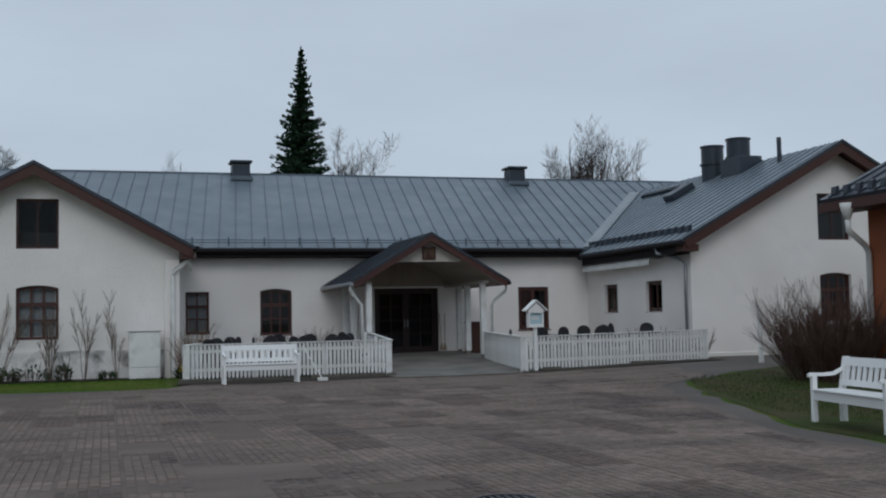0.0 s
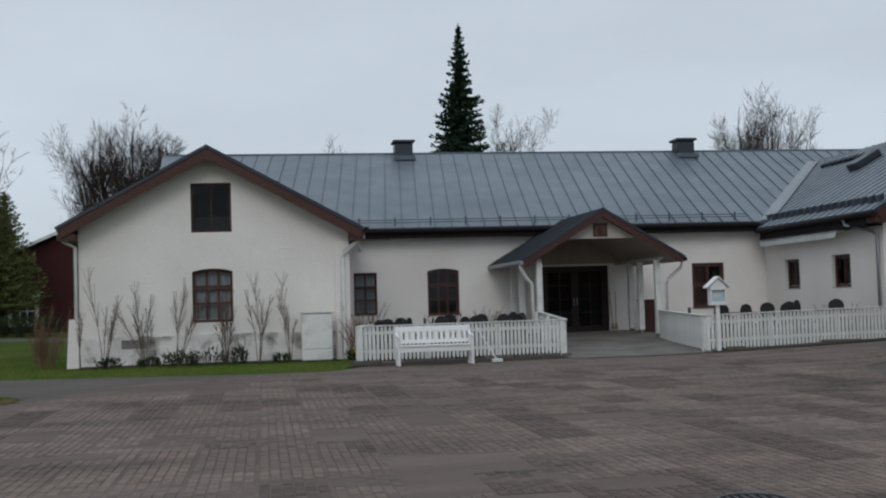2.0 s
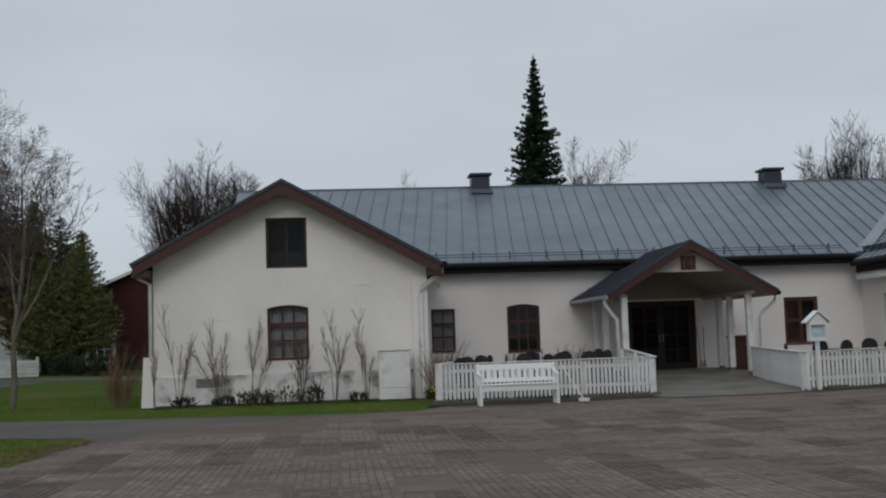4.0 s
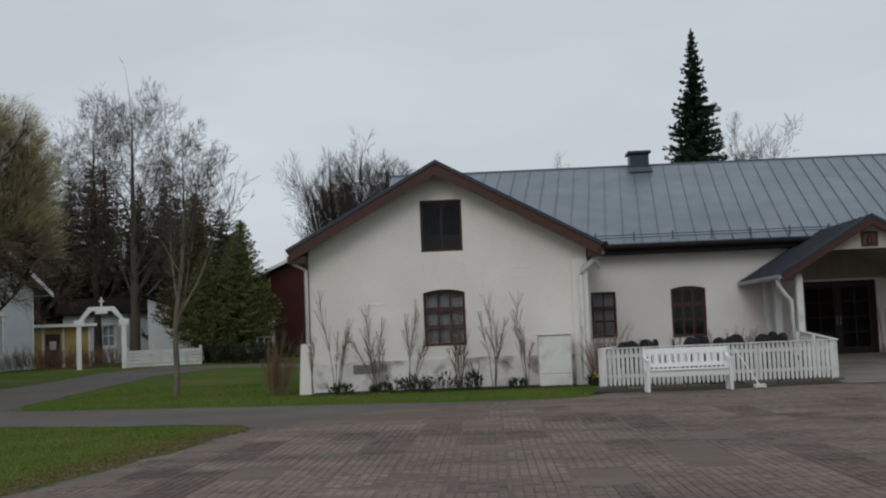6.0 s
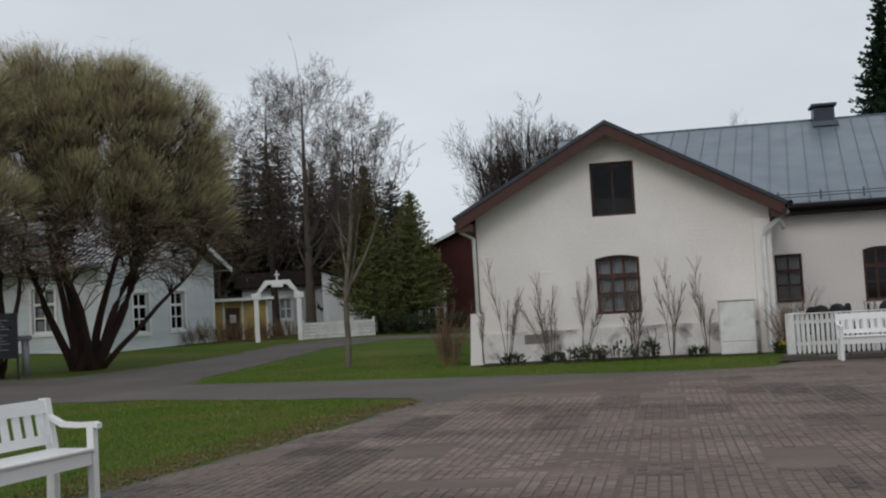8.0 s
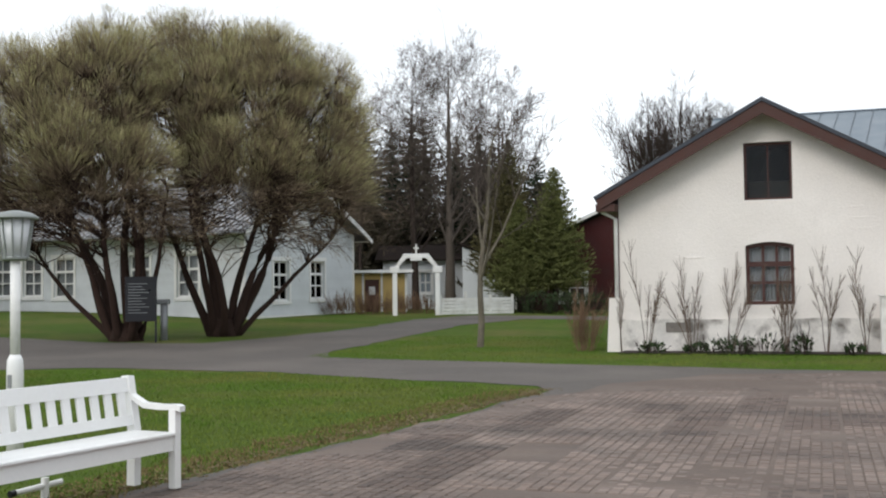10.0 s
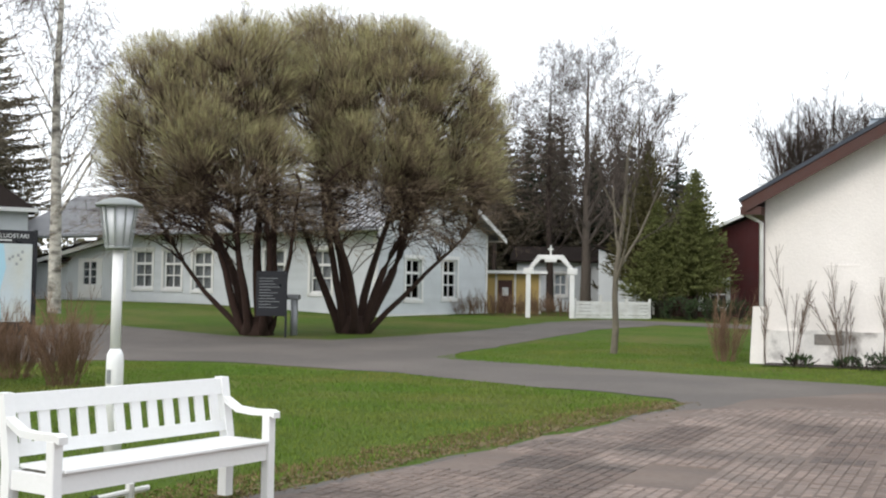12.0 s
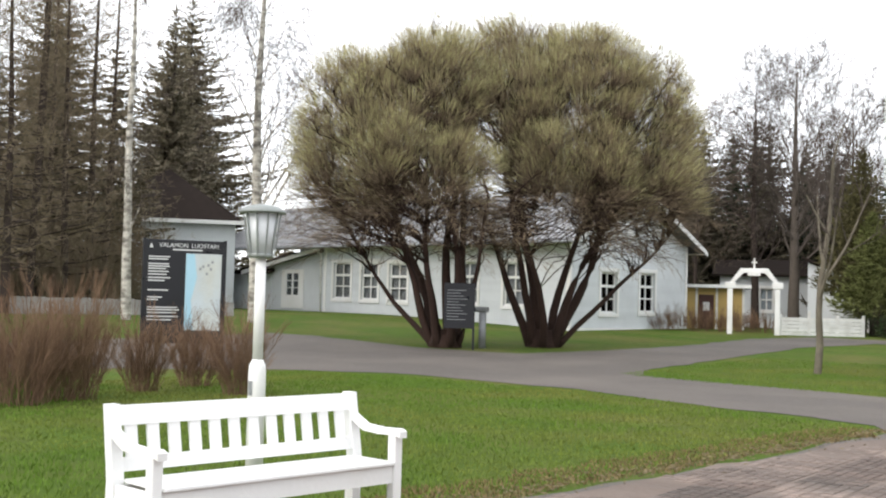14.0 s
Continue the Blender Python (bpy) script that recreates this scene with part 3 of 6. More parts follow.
for w in ((-0.30, 0, 0), (0, -0.36, 0)):  # pale valley gutter between the two roofs, a strip on each slope
    a, b = Vector((16.27, 34.25, 3.94)), Vector((21.2, 40.36, 6.65))
    part("valley_gutter", prism([a, b, b + Vector(w), a + Vector(w)], (0, 0, 0.008)), VALLEY, house, "pale sheet-metal valley gutter")
slope("roof", house, (-4.14, 41.9, 7.3), (30, 41.9, 7.3), (-4.14, 50.0, 3.70), (30, 50.0, 3.70), 0.08, METAL_ROOF)
part("ridge_cap", tube([(-4.14, 41.9, 7.3), (30, 41.9, 7.3)], 0.05, 6), SEAM_METAL, house)
part("eave_board", box(2.24, 34.27, 3.60, 15.86, 34.33, 3.84), EAVE, house)
part("soffit", box(2.24, 34.335, 3.60, 15.86, 34.795, 3.64), EAVE, house)
part("gutter", tube([(2.3, 34.18, 3.80), (15.9, 34.18, 3.80)], 0.075), EAVE, house)
for k in range(2):
    part("snow_rail", tube([(2.2, 34.45 + 0.03 * k, 4.09 + 0.08 * k), (15.6, 34.45 + 0.03 * k, 4.09 + 0.08 * k)], 0.017, 6), SEAM_METAL, house)
bracket = mesh_of("rail_bracket", prism([(0, 0, -0.12), (0.05, 0, -0.12), (0.05, 0.0, 0.2), (0, 0.0, 0.2)], (0, 0.05, 0)), SEAM_METAL)
for k in range(12):
    part("rail_bracket", bracket, None, house, at=(2.5 + 1.15 * k, 34.44, 4.05))

for cx in (4.9, 16.25):
    c = new("chimney")
    c.parent = house
    part("shaft", box(cx - 0.34, 41.3, 6.7, cx + 0.34, 42.0, 7.62, 0.01), BLACK_ROOF, c)
    part("cowl", box(cx - 0.42, 41.2, 7.66, cx + 0.42, 42.1, 7.76, 0.02), BLACK_ROOF, c)
    for sx in (-0.3, 0.3):
        for sy in (41.35, 41.9):
            part("cowl_leg", box(cx + sx - 0.02, sy, 7.6, cx + sx + 0.02, sy + 0.04, 7.67), BLACK_ROOF, c)
    part("flashing", prism([(cx - 0.42, 41.0, 6.96), (cx + 0.42, 41.0, 6.96), (cx + 0.36, 41.0, 7.12), (cx - 0.36, 41.0, 7.12)], (0, 0.5, 0.05)), SEAM_METAL, c)

# right wing
RAX, RAZ, RS = 21.35, 6.69, 0.549
rl, rr = roof_z(16.37, RAX, RAZ, RS) - 0.2, roof_z(26.33, RAX, RAZ, RS) - 0.2
part("wall", pierced([(16.37, -0.3), (26.33, -0.3), (26.33, rr), (RAX, 6.46), (16.37, rl)],
                     [hole(20.78, 3.69, 21.95, 5.12), hole(20.78, 1.2, 21.9, 2.68, 0.08)], 27.4, 27.8), PLASTER, house)
window("window", house, 20.78, 3.69, 21.95, 5.12, 27.52, 2, 1, 0.03, 0.06, label="dark upper gable window")
window("window", house, 20.78, 1.2, 21.9, 2.68, 27.52, 3, 3, 0.06, 0.08, 0.08, label="brown nine-pane window with dark room")
part("lining", box(19.6, 28.0, 0.5, 23.1, 30, 5.2), ROOM_SHADE, house).data.flip_normals()
part("plinth", box(16.34, 27.34, -0.2, 26.36, 27.399, 0.34, 0.01), PLASTER, house)
# its side wall towards the yard, built in a wall that faces -y and turned
SIDE = Matrix.Translation((16.37, 34.8, 0)) @ pose(0, 0, 0, 0, 0, -90)
sw = part("wall", pierced([(0.002, -0.3), (6.995, -0.3), (6.995, rl - 0.02), (0.002, rl - 0.02)], [hole(1.42, 1.61, 2.42, 2.55), hole(4.5, 1.6, 5.58, 2.56)], 0, 0.4), PLASTER, house)
sw.matrix_basis = SIDE
window("window", house, 1.42, 1.61, 2.42, 2.55, 0.1, 2, 1, 0.05, 0.08, turn=SIDE, label="small dark side window")
window("window", house, 4.5, 1.6, 5.58, 2.56, 0.1, 2, 1, 0.05, 0.08, turn=SIDE, label="small dark side window")
part("wall", box(25.93, 27.805, -0.3, 26.33, 42, rr - 0.02), PLASTER, house)
slope("roof", house, (RAX, 26.85, RAZ), (RAX, 41, RAZ), (15.85, 26.85, 3.67), (15.85, 41, 3.67), 0.10, METAL_ROOF, 0.5, seam_h=0.022)
slope("roof", house, (RAX, 26.85, RAZ), (RAX, 41, RAZ), (26.85, 26.85, 3.67), (26.85, 41, 3.67), 0.10, METAL_ROOF, 0.42)
gable_trim(RAX, RAZ, 15.85, 3.67, 26.85, 0.545)
gable_trim(RAX, RAZ, 26.85, 3.67, 26.85, 0.545)
part("eave_box", box(15.88, 26.87, 3.32, 16.36, 27.38, 3.52), BROWN, house)
part("eave_board", box(15.87, 27.39, 3.26, 15.93, 34.1, 3.58), EAVE, house)
part("soffit", box(15.935, 27.39, 3.26, 16.365, 34.3, 3.30), EAVE, house)
part("gutter", tube([(15.8, 26.9, 3.56), (15.8, 34.2, 3.54)], 0.075), EAVE, house)
downpipe(house, [(15.8, 28.5, 3.52), (15.82, 28.45, 3.35), (16.2, 27.8, 3.15), (16.3, 27.6, 3.0), (16.3, 27.6, 0.3)], 0.045, GREY_METAL)
awning = new("awning_box")
awning.parent = house
part("awning_case", prism([(15.95, 29.2, 3.16), (16.36, 29.2, 3.20), (16.36, 29.2, 3.40), (16.0, 29.2, 3.36)], (0, 5.1, 0)), WHITE_WORN, awning)
frill = mesh_of("frill", box(-0.01, 0.01, -0.13, 0.01, 0.22, 0.0, 0.0), WHITE_WORN)
for k in range(21):
    part("frill", frill, None, awning, at=(15.95, 29.22 + 0.24 * k, 3.165))
guard = mesh_of("snow_guard", prism([(0, 0, 0), (0.15, 0, 0.08), (0.15, 0, 0.31), (0.03, 0, 0.27)], (0, 0.2, 0)), BLACK_ROOF)
for k in range(18):
    part("snow_guard", guard, None, house, at=(16.25, 27.3 + 0.43 * k, 3.83))
ladder = mesh_of("roof_rung", box(-0.14, -0.09, 0, 0.14, 0.09, 0.13, 0.02), BLACK_ROOF)
part("walkway_plank", box(20.3, 34.4, 6.19, 20.36, 38.2, 6.24), BLACK_ROOF, house)
for k in range(11):
    part("roof_rung", ladder, None, house, at=pose(20.4, 38.0 - 0.33 * k, 6.17, 0, -28.7, 0))
hatch = part("roof_hatch", box(-0.5, -0.35, 0, 0.5, 0.35, 0.24, 0.03), BLACK_ROOF, house, at=pose(19.65, 33.85, 5.77, 0, -28.7, 0))
for cx, cy, rad, z1 in ((20.9, 33.67, 0.40, 7.54), (20.9, 31.93, 0.40, 7.54)):
    c = new("vent_stack")
    c.parent = house
    part("drum", tube([(cx, cy, 6.2), (cx, cy, 6.84), (cx, cy, 6.841), (cx, cy, 6.90), (cx, cy, 6.901), (cx, cy, z1 - 0.06)], [rad, rad, rad * 1.14, rad * 1.14, rad, rad], 20), BLACK_ROOF, c)
    part("rim", tube([(cx, cy, z1 - 0.06), (cx, cy, z1)], rad * 1.08, 20), BLACK_ROOF, c)
part("vent_box", box(20.45, 31.1, 6.1, 21.3, 32.4, 6.84, 0.02), BLACK_ROOF, house)
part("flue_pipe", tube([(20.75, 29.25, 6.2), (20.75, 29.25, 7.15)], 0.075), BLACK_ROOF, house)

# porch
porch = thing("entrance_porch", label="gabled entrance porch on white posts with black roof", category="porch")
for ex in (6.75, 11.65):
    slope("roof", porch, (9.2, 30.05, 4.07), (9.2, 36.5, 4.07), (ex, 30.05, 2.62), (ex, 36.5, 2.62), 0.09, BLACK_ROOF, 0.5, BLACK_ROOF)
    d = Vector((ex - 9.2, 0, -1.45)).normalized()
    n = Vector((-d.z, 0, d.x))
    n = n if n.z > 0 else -n
    a, b = Vector((9.2, 30.05, 4.07)), Vector((ex, 30.05, 2.62))
    part("barge_board", prism([a + Vector((0, 0, -0.05 / n.z)), b - n * 0.05, b - n * 0.21, a + Vector((0, 0, -0.21 / n.z))], (0, -0.03, 0)), FRAME, porch)
    part("roof_cap", prism([a + Vector((0, 0, 0.03 / n.z)), b + n * 0.03, b - n * 0.045, a + Vector((0, 0, -0.045 / n.z))], (0, -0.05, 0)), BLACK_ROOF, porch)
    part("ceiling_slope", prism([a + Vector((0, 0, -0.10 / n.z)), b - n * 0.10, b - n * 0.13, a + Vector((0, 0, -0.13 / n.z))], (0, 4.74, 0)), CEILING_BOARD, porch)
    part("gutter", tube([(ex, 30.0, 2.55), (ex, 34.7, 2.57)], 0.06), GREY_METAL if ex < 9 else EAVE, porch)
zc = 3.30
part("pediment", pierced([(9.2 - 0.95, zc), (9.2 + 0.95, zc), (9.2, 3.86)], [], 30.35, 30.40), SOFFIT, porch)
part("tie_beam", box(8.2, 30.33, 3.22, 10.2, 30.41, 3.295), SOFFIT, porch)
part("back_panel", prism([(7.0, 34.74, 2.62), (11.4, 34.74, 2.62), (11.4, 34.74, 2.75), (9.2, 34.74, 3.85), (7.0, 34.74, 2.75)], (0, 0.055, 0)), CEILING_BOARD, porch)
plaque = new("icon_plaque")
plaque.parent = porch
part("plaque_frame", pierced(hole(8.99, 3.27, 9.41, 3.66), [hole(9.05, 3.33, 9.35, 3.60)], 30.30, 30.345), BROWN, plaque)
part("panel", box(9.05, 30.325, 3.33, 9.35, 30.34, 3.60), ICON_GOLD, plaque)
part("painted_shape", tube([(9.2, 30.324, 3.36), (9.2, 30.324, 3.50), (9.2, 30.324, 3.56)], [0.09, 0.06, 0.03], 10), BROWN, plaque)
for x, y in ((7.35, 30.45), (11.03, 30.75), (7.42, 32.95), (11.1, 32.5), (11.14, 33.55), (7.45, 34.3)):
    p = new("post")
    p.parent = porch
    g = gz(x, y)
    part("shaft", box(x - 0.085, y - 0.085, g + 0.14, x + 0.085, y + 0.085, 2.56, 0.012), WHITE_WORN, p)
    part("shoe", box(x - 0.06, y - 0.06, g - 0.05, x + 0.06, y + 0.06, g + 0.141), BARE_STONE, p)
for x in (7.38, 11.06):
    part("side_beam", box(x - 0.07, 30.5, 2.561, x + 0.09, 34.73, 2.64), SOFFIT, porch)
downpipe(porch, [(6.77, 30.25, 2.52), (6.78, 30.25, 2.36), (6.95, 30.35, 2.12), (7.12, 30.4, 1.95), (7.14, 30.4, 0.3)], 0.055)
downpipe(porch, [(11.63, 30.25, 2.52), (11.62, 30.3, 2.32), (11.35, 30.6, 2.02), (11.26, 30.65, 1.85), (11.26, 30.65, 0.3)], 0.055)
door = thing("double_door", (8.55, 34.9, 0.30), label="dark brown glazed double entrance door, shut", category="door")
part("door_frame", pierced(hole(0.0, 0, 2.25, 2.26), [hole(0.09, 0.03, 2.16, 2.17)], 0, 0.12), DOOR_PAINT, door)
for k in range(2):
    leaf = new("leaf")
    leaf.parent = door
    a = 0.092 + 1.035 * k
    cells = [(a + 0.11 + 0.42 * i, 0.28 + 0.455 * j, a + 0.50 + 0.42 * i, 0.70 + 0.455 * j) for i in range(2) for j in range(4)]
    part("leaf_frame", pierced(hole(a, 0.032, a + 1.03, 2.168), [hole(*c) for c in cells], 0.03, 0.08), DOOR_PAINT, leaf)
    for c in cells:
        p = part("pane", box(c[0] - 0.005, 0.052, c[1] - 0.005, c[2] + 0.005, 0.058, c[3] + 0.005), GLASS, leaf)
        p.visible_shadow = False
    part("handle", tube([(a + (0.98 if k == 0 else 0.05), 0.0, 0.95), (a + (0.98 if k == 0 else 0.05), 0.0, 1.2)], 0.015), GREY_METAL, leaf)


# ---- plants ----
def twig_mesh(name, segs, material, sides=5, thin=3, joined=False):
    """One mesh from tapered stretches (a, b, ra, rb); joined: each grows out of the nearest earlier one."""
    co, fs, roots = [], [], []
    for a, b, ra, rb in segs:
        d = (b - a)
        if d.length < 1e-5:
            continue
        d = d.normalized()
        u = d.cross(Vector((0, 0, 1)) if abs(d.z) < 0.9 else Vector((1, 0, 0))).normalized()
        w = d.cross(u)
        k = sides if ra > 0.03 else thin
        s = len(co)
        for c, r in ((a, ra), (b, rb)):
            for i in range(k):
                t = 2 * math.pi * i / k
                co.append(c + (u * math.cos(t) + w * math.sin(t)) * r)
        for i in range(k):
            j = (i + 1) % k
            fs.append((s + i, s + j, s + k + j, s + k + i))
        if joined:
            if roots:
                fs.append((s, s + 1, min(roots, key=lambda v: (co[v] - a).length)))
            roots += [s, s + k]
    me = bpy.data.meshes.new(name)
    me.from_pydata(co, [], fs)
    me.materials.append(material)
    for p in me.polygons:
        p.use_smooth = True
    return me


def sliver_mesh(name, rows, material):
    """Thin pointed leaves or shoots: (root, tip, width) each a folded pair of triangles."""
    co, fs = [], []
    for a, b, w in rows:
        d = b - a
        s = d.cross(Vector((random.uniform(-1, 1), random.uniform(-1, 1), random.uniform(-1, 1))))
        if s.length < 1e-6:
            continue
        s = s.normalized() * w
        k = len(co)
        m = a + d * 0.45
        co += [a, m + s, b, m - s]
        fs.append((k, k + 1, k + 2, k + 3))
    me = bpy.data.meshes.new(name)
    me.from_pydata(co, [], fs)
    me.materials.append(material)
    return me


def rnd_dir(rng):
    v = Vector((rng.gauss(0, 1), rng.gauss(0, 1), rng.gauss(0, 1)))
    return v.normalized()


def grow(rng, segs, ends, p, d, length, r, level, conf):
    n = conf["steps"][level]
    wander, lift = conf["wander"][level], conf["lift"][level]
    kids = conf["kids"][level] if level < len(conf["kids"]) else 0
    step = length / n
    spots = []
    taper = conf.get("taper", 0.35)
    for i in range(n):
        d = (d + rnd_dir(rng) * wander + Vector((0, 0, lift))).normalized()
        q = p + d * step
        ra, rb = r * (1 - (1 - taper) * i / n), r * (1 - (1 - taper) * (i + 1) / n)
        segs.append((p, q, ra, rb))
        spots.append((p, q, d, rb, (i + 1) / n))
        p = q
    if level >= len(conf["kids"]):
        ends.append((p, d))
        return
    lo = conf["from"][level]
    for k in range(kids):
        f = lo + (1 - lo) * (k + rng.random()) / kids
        i = min(int(f * n), n - 1)
        a, b, dd, rb, _ = spots[i]
        o = a.lerp(b, f * n - i)
        side = dd.cross(rnd_dir(rng)).normalized()
        ang = radians(conf["angle"][level] + rng.uniform(-10, 10))
        cd = dd * math.cos(ang) + side * math.sin(ang)
        cl = length * conf["ratio"][level] * (1 - conf.get("shrink", 0.55) * (f - lo) / (1 - lo + 1e-6)) * rng.uniform(0.75, 1.2)
        grow(rng, segs, ends, o, cd, cl, max(rb * conf["thin"][level], 0.008), level + 1, conf)
    grow(rng, segs, ends, p, d, length * 0.25, rb * 0.9, len(conf["kids"]), conf)


def bare_tree(name, at, height, seed, label, conf, radius=0.16, bark=None, twig=None, extra=3, ext_len=0.5, stems=1, group="", spread=0.16):
    rng = random.Random(seed)
    tree = thing(name, (*at, gz(*at) - 0.05), label=label, category="tree", group=group)
    segs, ends = [], []
    for s in range(stems):
        lean = Vector((spread * math.cos(2.4 * s) * math.sqrt((s + 0.5) / stems), spread * math.sin(2.4 * s) * math.sqrt((s + 0.5) / stems), 1)) if stems > 1 else Vector((rng.uniform(-0.03, 0.03), rng.uniform(-0.03, 0.03), 1))
        base = Vector((0, 0, 0)) if stems == 1 else Vector((rng.uniform(-0.3, 0.3), rng.uniform(-0.3, 0.3), 0))
        grow(rng, segs, ends, base, lean.normalized(), height * (0.8 if stems == 1 else rng.uniform(0.65, 0.85)), radius, 0, conf)
    wood = [s for s in segs if s[2] > 0.022]
    fine = [s for s in segs if s[2] <= 0.022]
    part("trunk", twig_mesh("trunk", wood, bark or GREY_BARK, 7, joined=True), None, tree)
    for p, d in ends:
        for _ in range(extra):
            dd = (d + rnd_dir(rng) * 0.7 + Vector((0, 0, conf.get("tip", 0.2)))).normalized()
            fine.append((p, p + dd * ext_len * rng.uniform(0.5, 1.2), 0.009, 0.005))
    part("crown", twig_mesh("crown", fine, twig or DARK_TWIG), None, tree, "bare branches and fine twigs")
    return tree


PARK = dict(steps=[9, 7, 5, 3], wander=[0.04, 0.07, 0.09, 0.12], lift=[0.03, 0.05, 0.03, 0.03], kids=[34, 11, 5], angle=[48, 40, 38], ratio=[0.44, 0.50, 0.55], thin=[0.30, 0.5, 0.6], taper=0.10, tip=0.1, shrink=0.62, **{"from": [0.22, 0.12, 0.15]})
ROUND = dict(steps=[6, 6, 4, 3], wander=[0.06, 0.08, 0.12, 0.16], lift=[0.03, 0.13, 0.11, 0.09], kids=[13, 8, 4], angle=[34, 32, 32], ratio=[0.42, 0.43, 0.46], thin=[0.5, 0.6, 0.7], taper=0.3, shrink=0.35, **{"from": [0.2, 0.2, 0.2]})
BIRCHY = dict(steps=[12, 7, 5, 4], wander=[0.03, 0.08, 0.14, 0.2], lift=[0.02, 0.06, -0.05, -0.18], kids=[28, 9, 5], angle=[38, 38, 40], ratio=[0.34, 0.42, 0.6], thin=[0.27, 0.5, 0.7], taper=0.2, tip=-0.5, **{"from": [0.22, 0.2, 0.2]})
YOUNG = dict(steps=[7, 6, 4, 3], wander=[0.05, 0.08, 0.15, 0.2], lift=[0.02, 0.10, 0.08, 0.08], kids=[9, 5, 3], angle=[30, 32, 36], ratio=[0.6, 0.38, 0.45], thin=[0.55, 0.6, 0.7], taper=0.35, shrink=0.4, **{"from": [0.28, 0.3, 0.2]})
LARCH = dict(steps=[12, 5, 3], wander=[0.015, 0.08, 0.2], lift=[0.02, 0.05, 0.04], kids=[70, 10], angle=[84, 55], ratio=[0.22, 0.30], thin=[0.26, 0.6], taper=0.15, shrink=0.6, tip=-0.1, **{"from": [0.1, 0.15]})


def spruce(name, at, height, spread, seed, label, needles, sparse=1.0, bare=0.04, group="", power=0.9, whorls=2.6, leaf=1.0):
    rng = random.Random(seed)
    tree = thing(name, (*at, gz(*at) - 0.05), label=label, category="tree", group=group)
    part("trunk", tube([(0, 0, 0), (0, 0, height * 0.5), (0, 0, height * 0.98)], [height * 0.014 + 0.05, height * 0.008 + 0.03, 0.01], 7), BARK, tree, flat=False)
    rows = []
    layers = int(height * whorls)
    for i in range(layers):
        f = bare + (1 - bare) * i / layers
        reach = spread * (1 - f) ** power * rng.uniform(0.8, 1.15) + 0.05
        z0 = height * f
        n = max(int((8 + 5 * (1 - f)) * sparse), 5)
        for k in range(n):
            a = 2 * math.pi * (k + rng.random()) / n
            r = reach * rng.uniform(0.5, 1.15)
            out = Vector((math.cos(a), math.sin(a), 0))
            sag = rng.uniform(0.10, 0.45) * (1 - 0.6 * f)
            base = Vector((0, 0, z0 + rng.uniform(-0.15, 0.15)))
            m = max(int(r / 0.16), 3)
            for j in range(m):
                t = (j + 0.5) / m
                c = base + out * r * t + Vector((0, 0, -sag * r * t + 0.22 * r * t * t))
                ln = (0.16 + 0.34 * r * (1 - t) * 0.6) * rng.uniform(0.7, 1.2) * min(1, 0.45 + 2.4 * (1 - f))
                for side in (-1, 1):
                    dd = (out * 0.8 + Vector((-out.y, out.x, 0)) * side * 0.9 + Vector((0, 0, rng.uniform(-0.45, 0.1)))).normalized()
                    rows.append((c, c + dd * ln, (0.075 + 0.03 * (1 - f)) * leaf))
                rows.append((c, c + Vector((rng.uniform(-0.1, 0.1), rng.uniform(-0.1, 0.1), -1)) * ln * 0.7, 0.075 * leaf))
            rows.append((base + out * r * 0.85, base + out * r + Vector((0, 0, -sag * r + 0.3 * r)), 0.06))
    for k in range(5):
        rows.append((Vector((0, 0, height * 0.95)), Vector((rng.uniform(-0.05, 0.05), rng.uniform(-0.05, 0.05), height * 1.01)), 0.04))
    part("crown", sliver_mesh("crown", rows, needles), None, tree, "drooping needle boughs")
    return tree


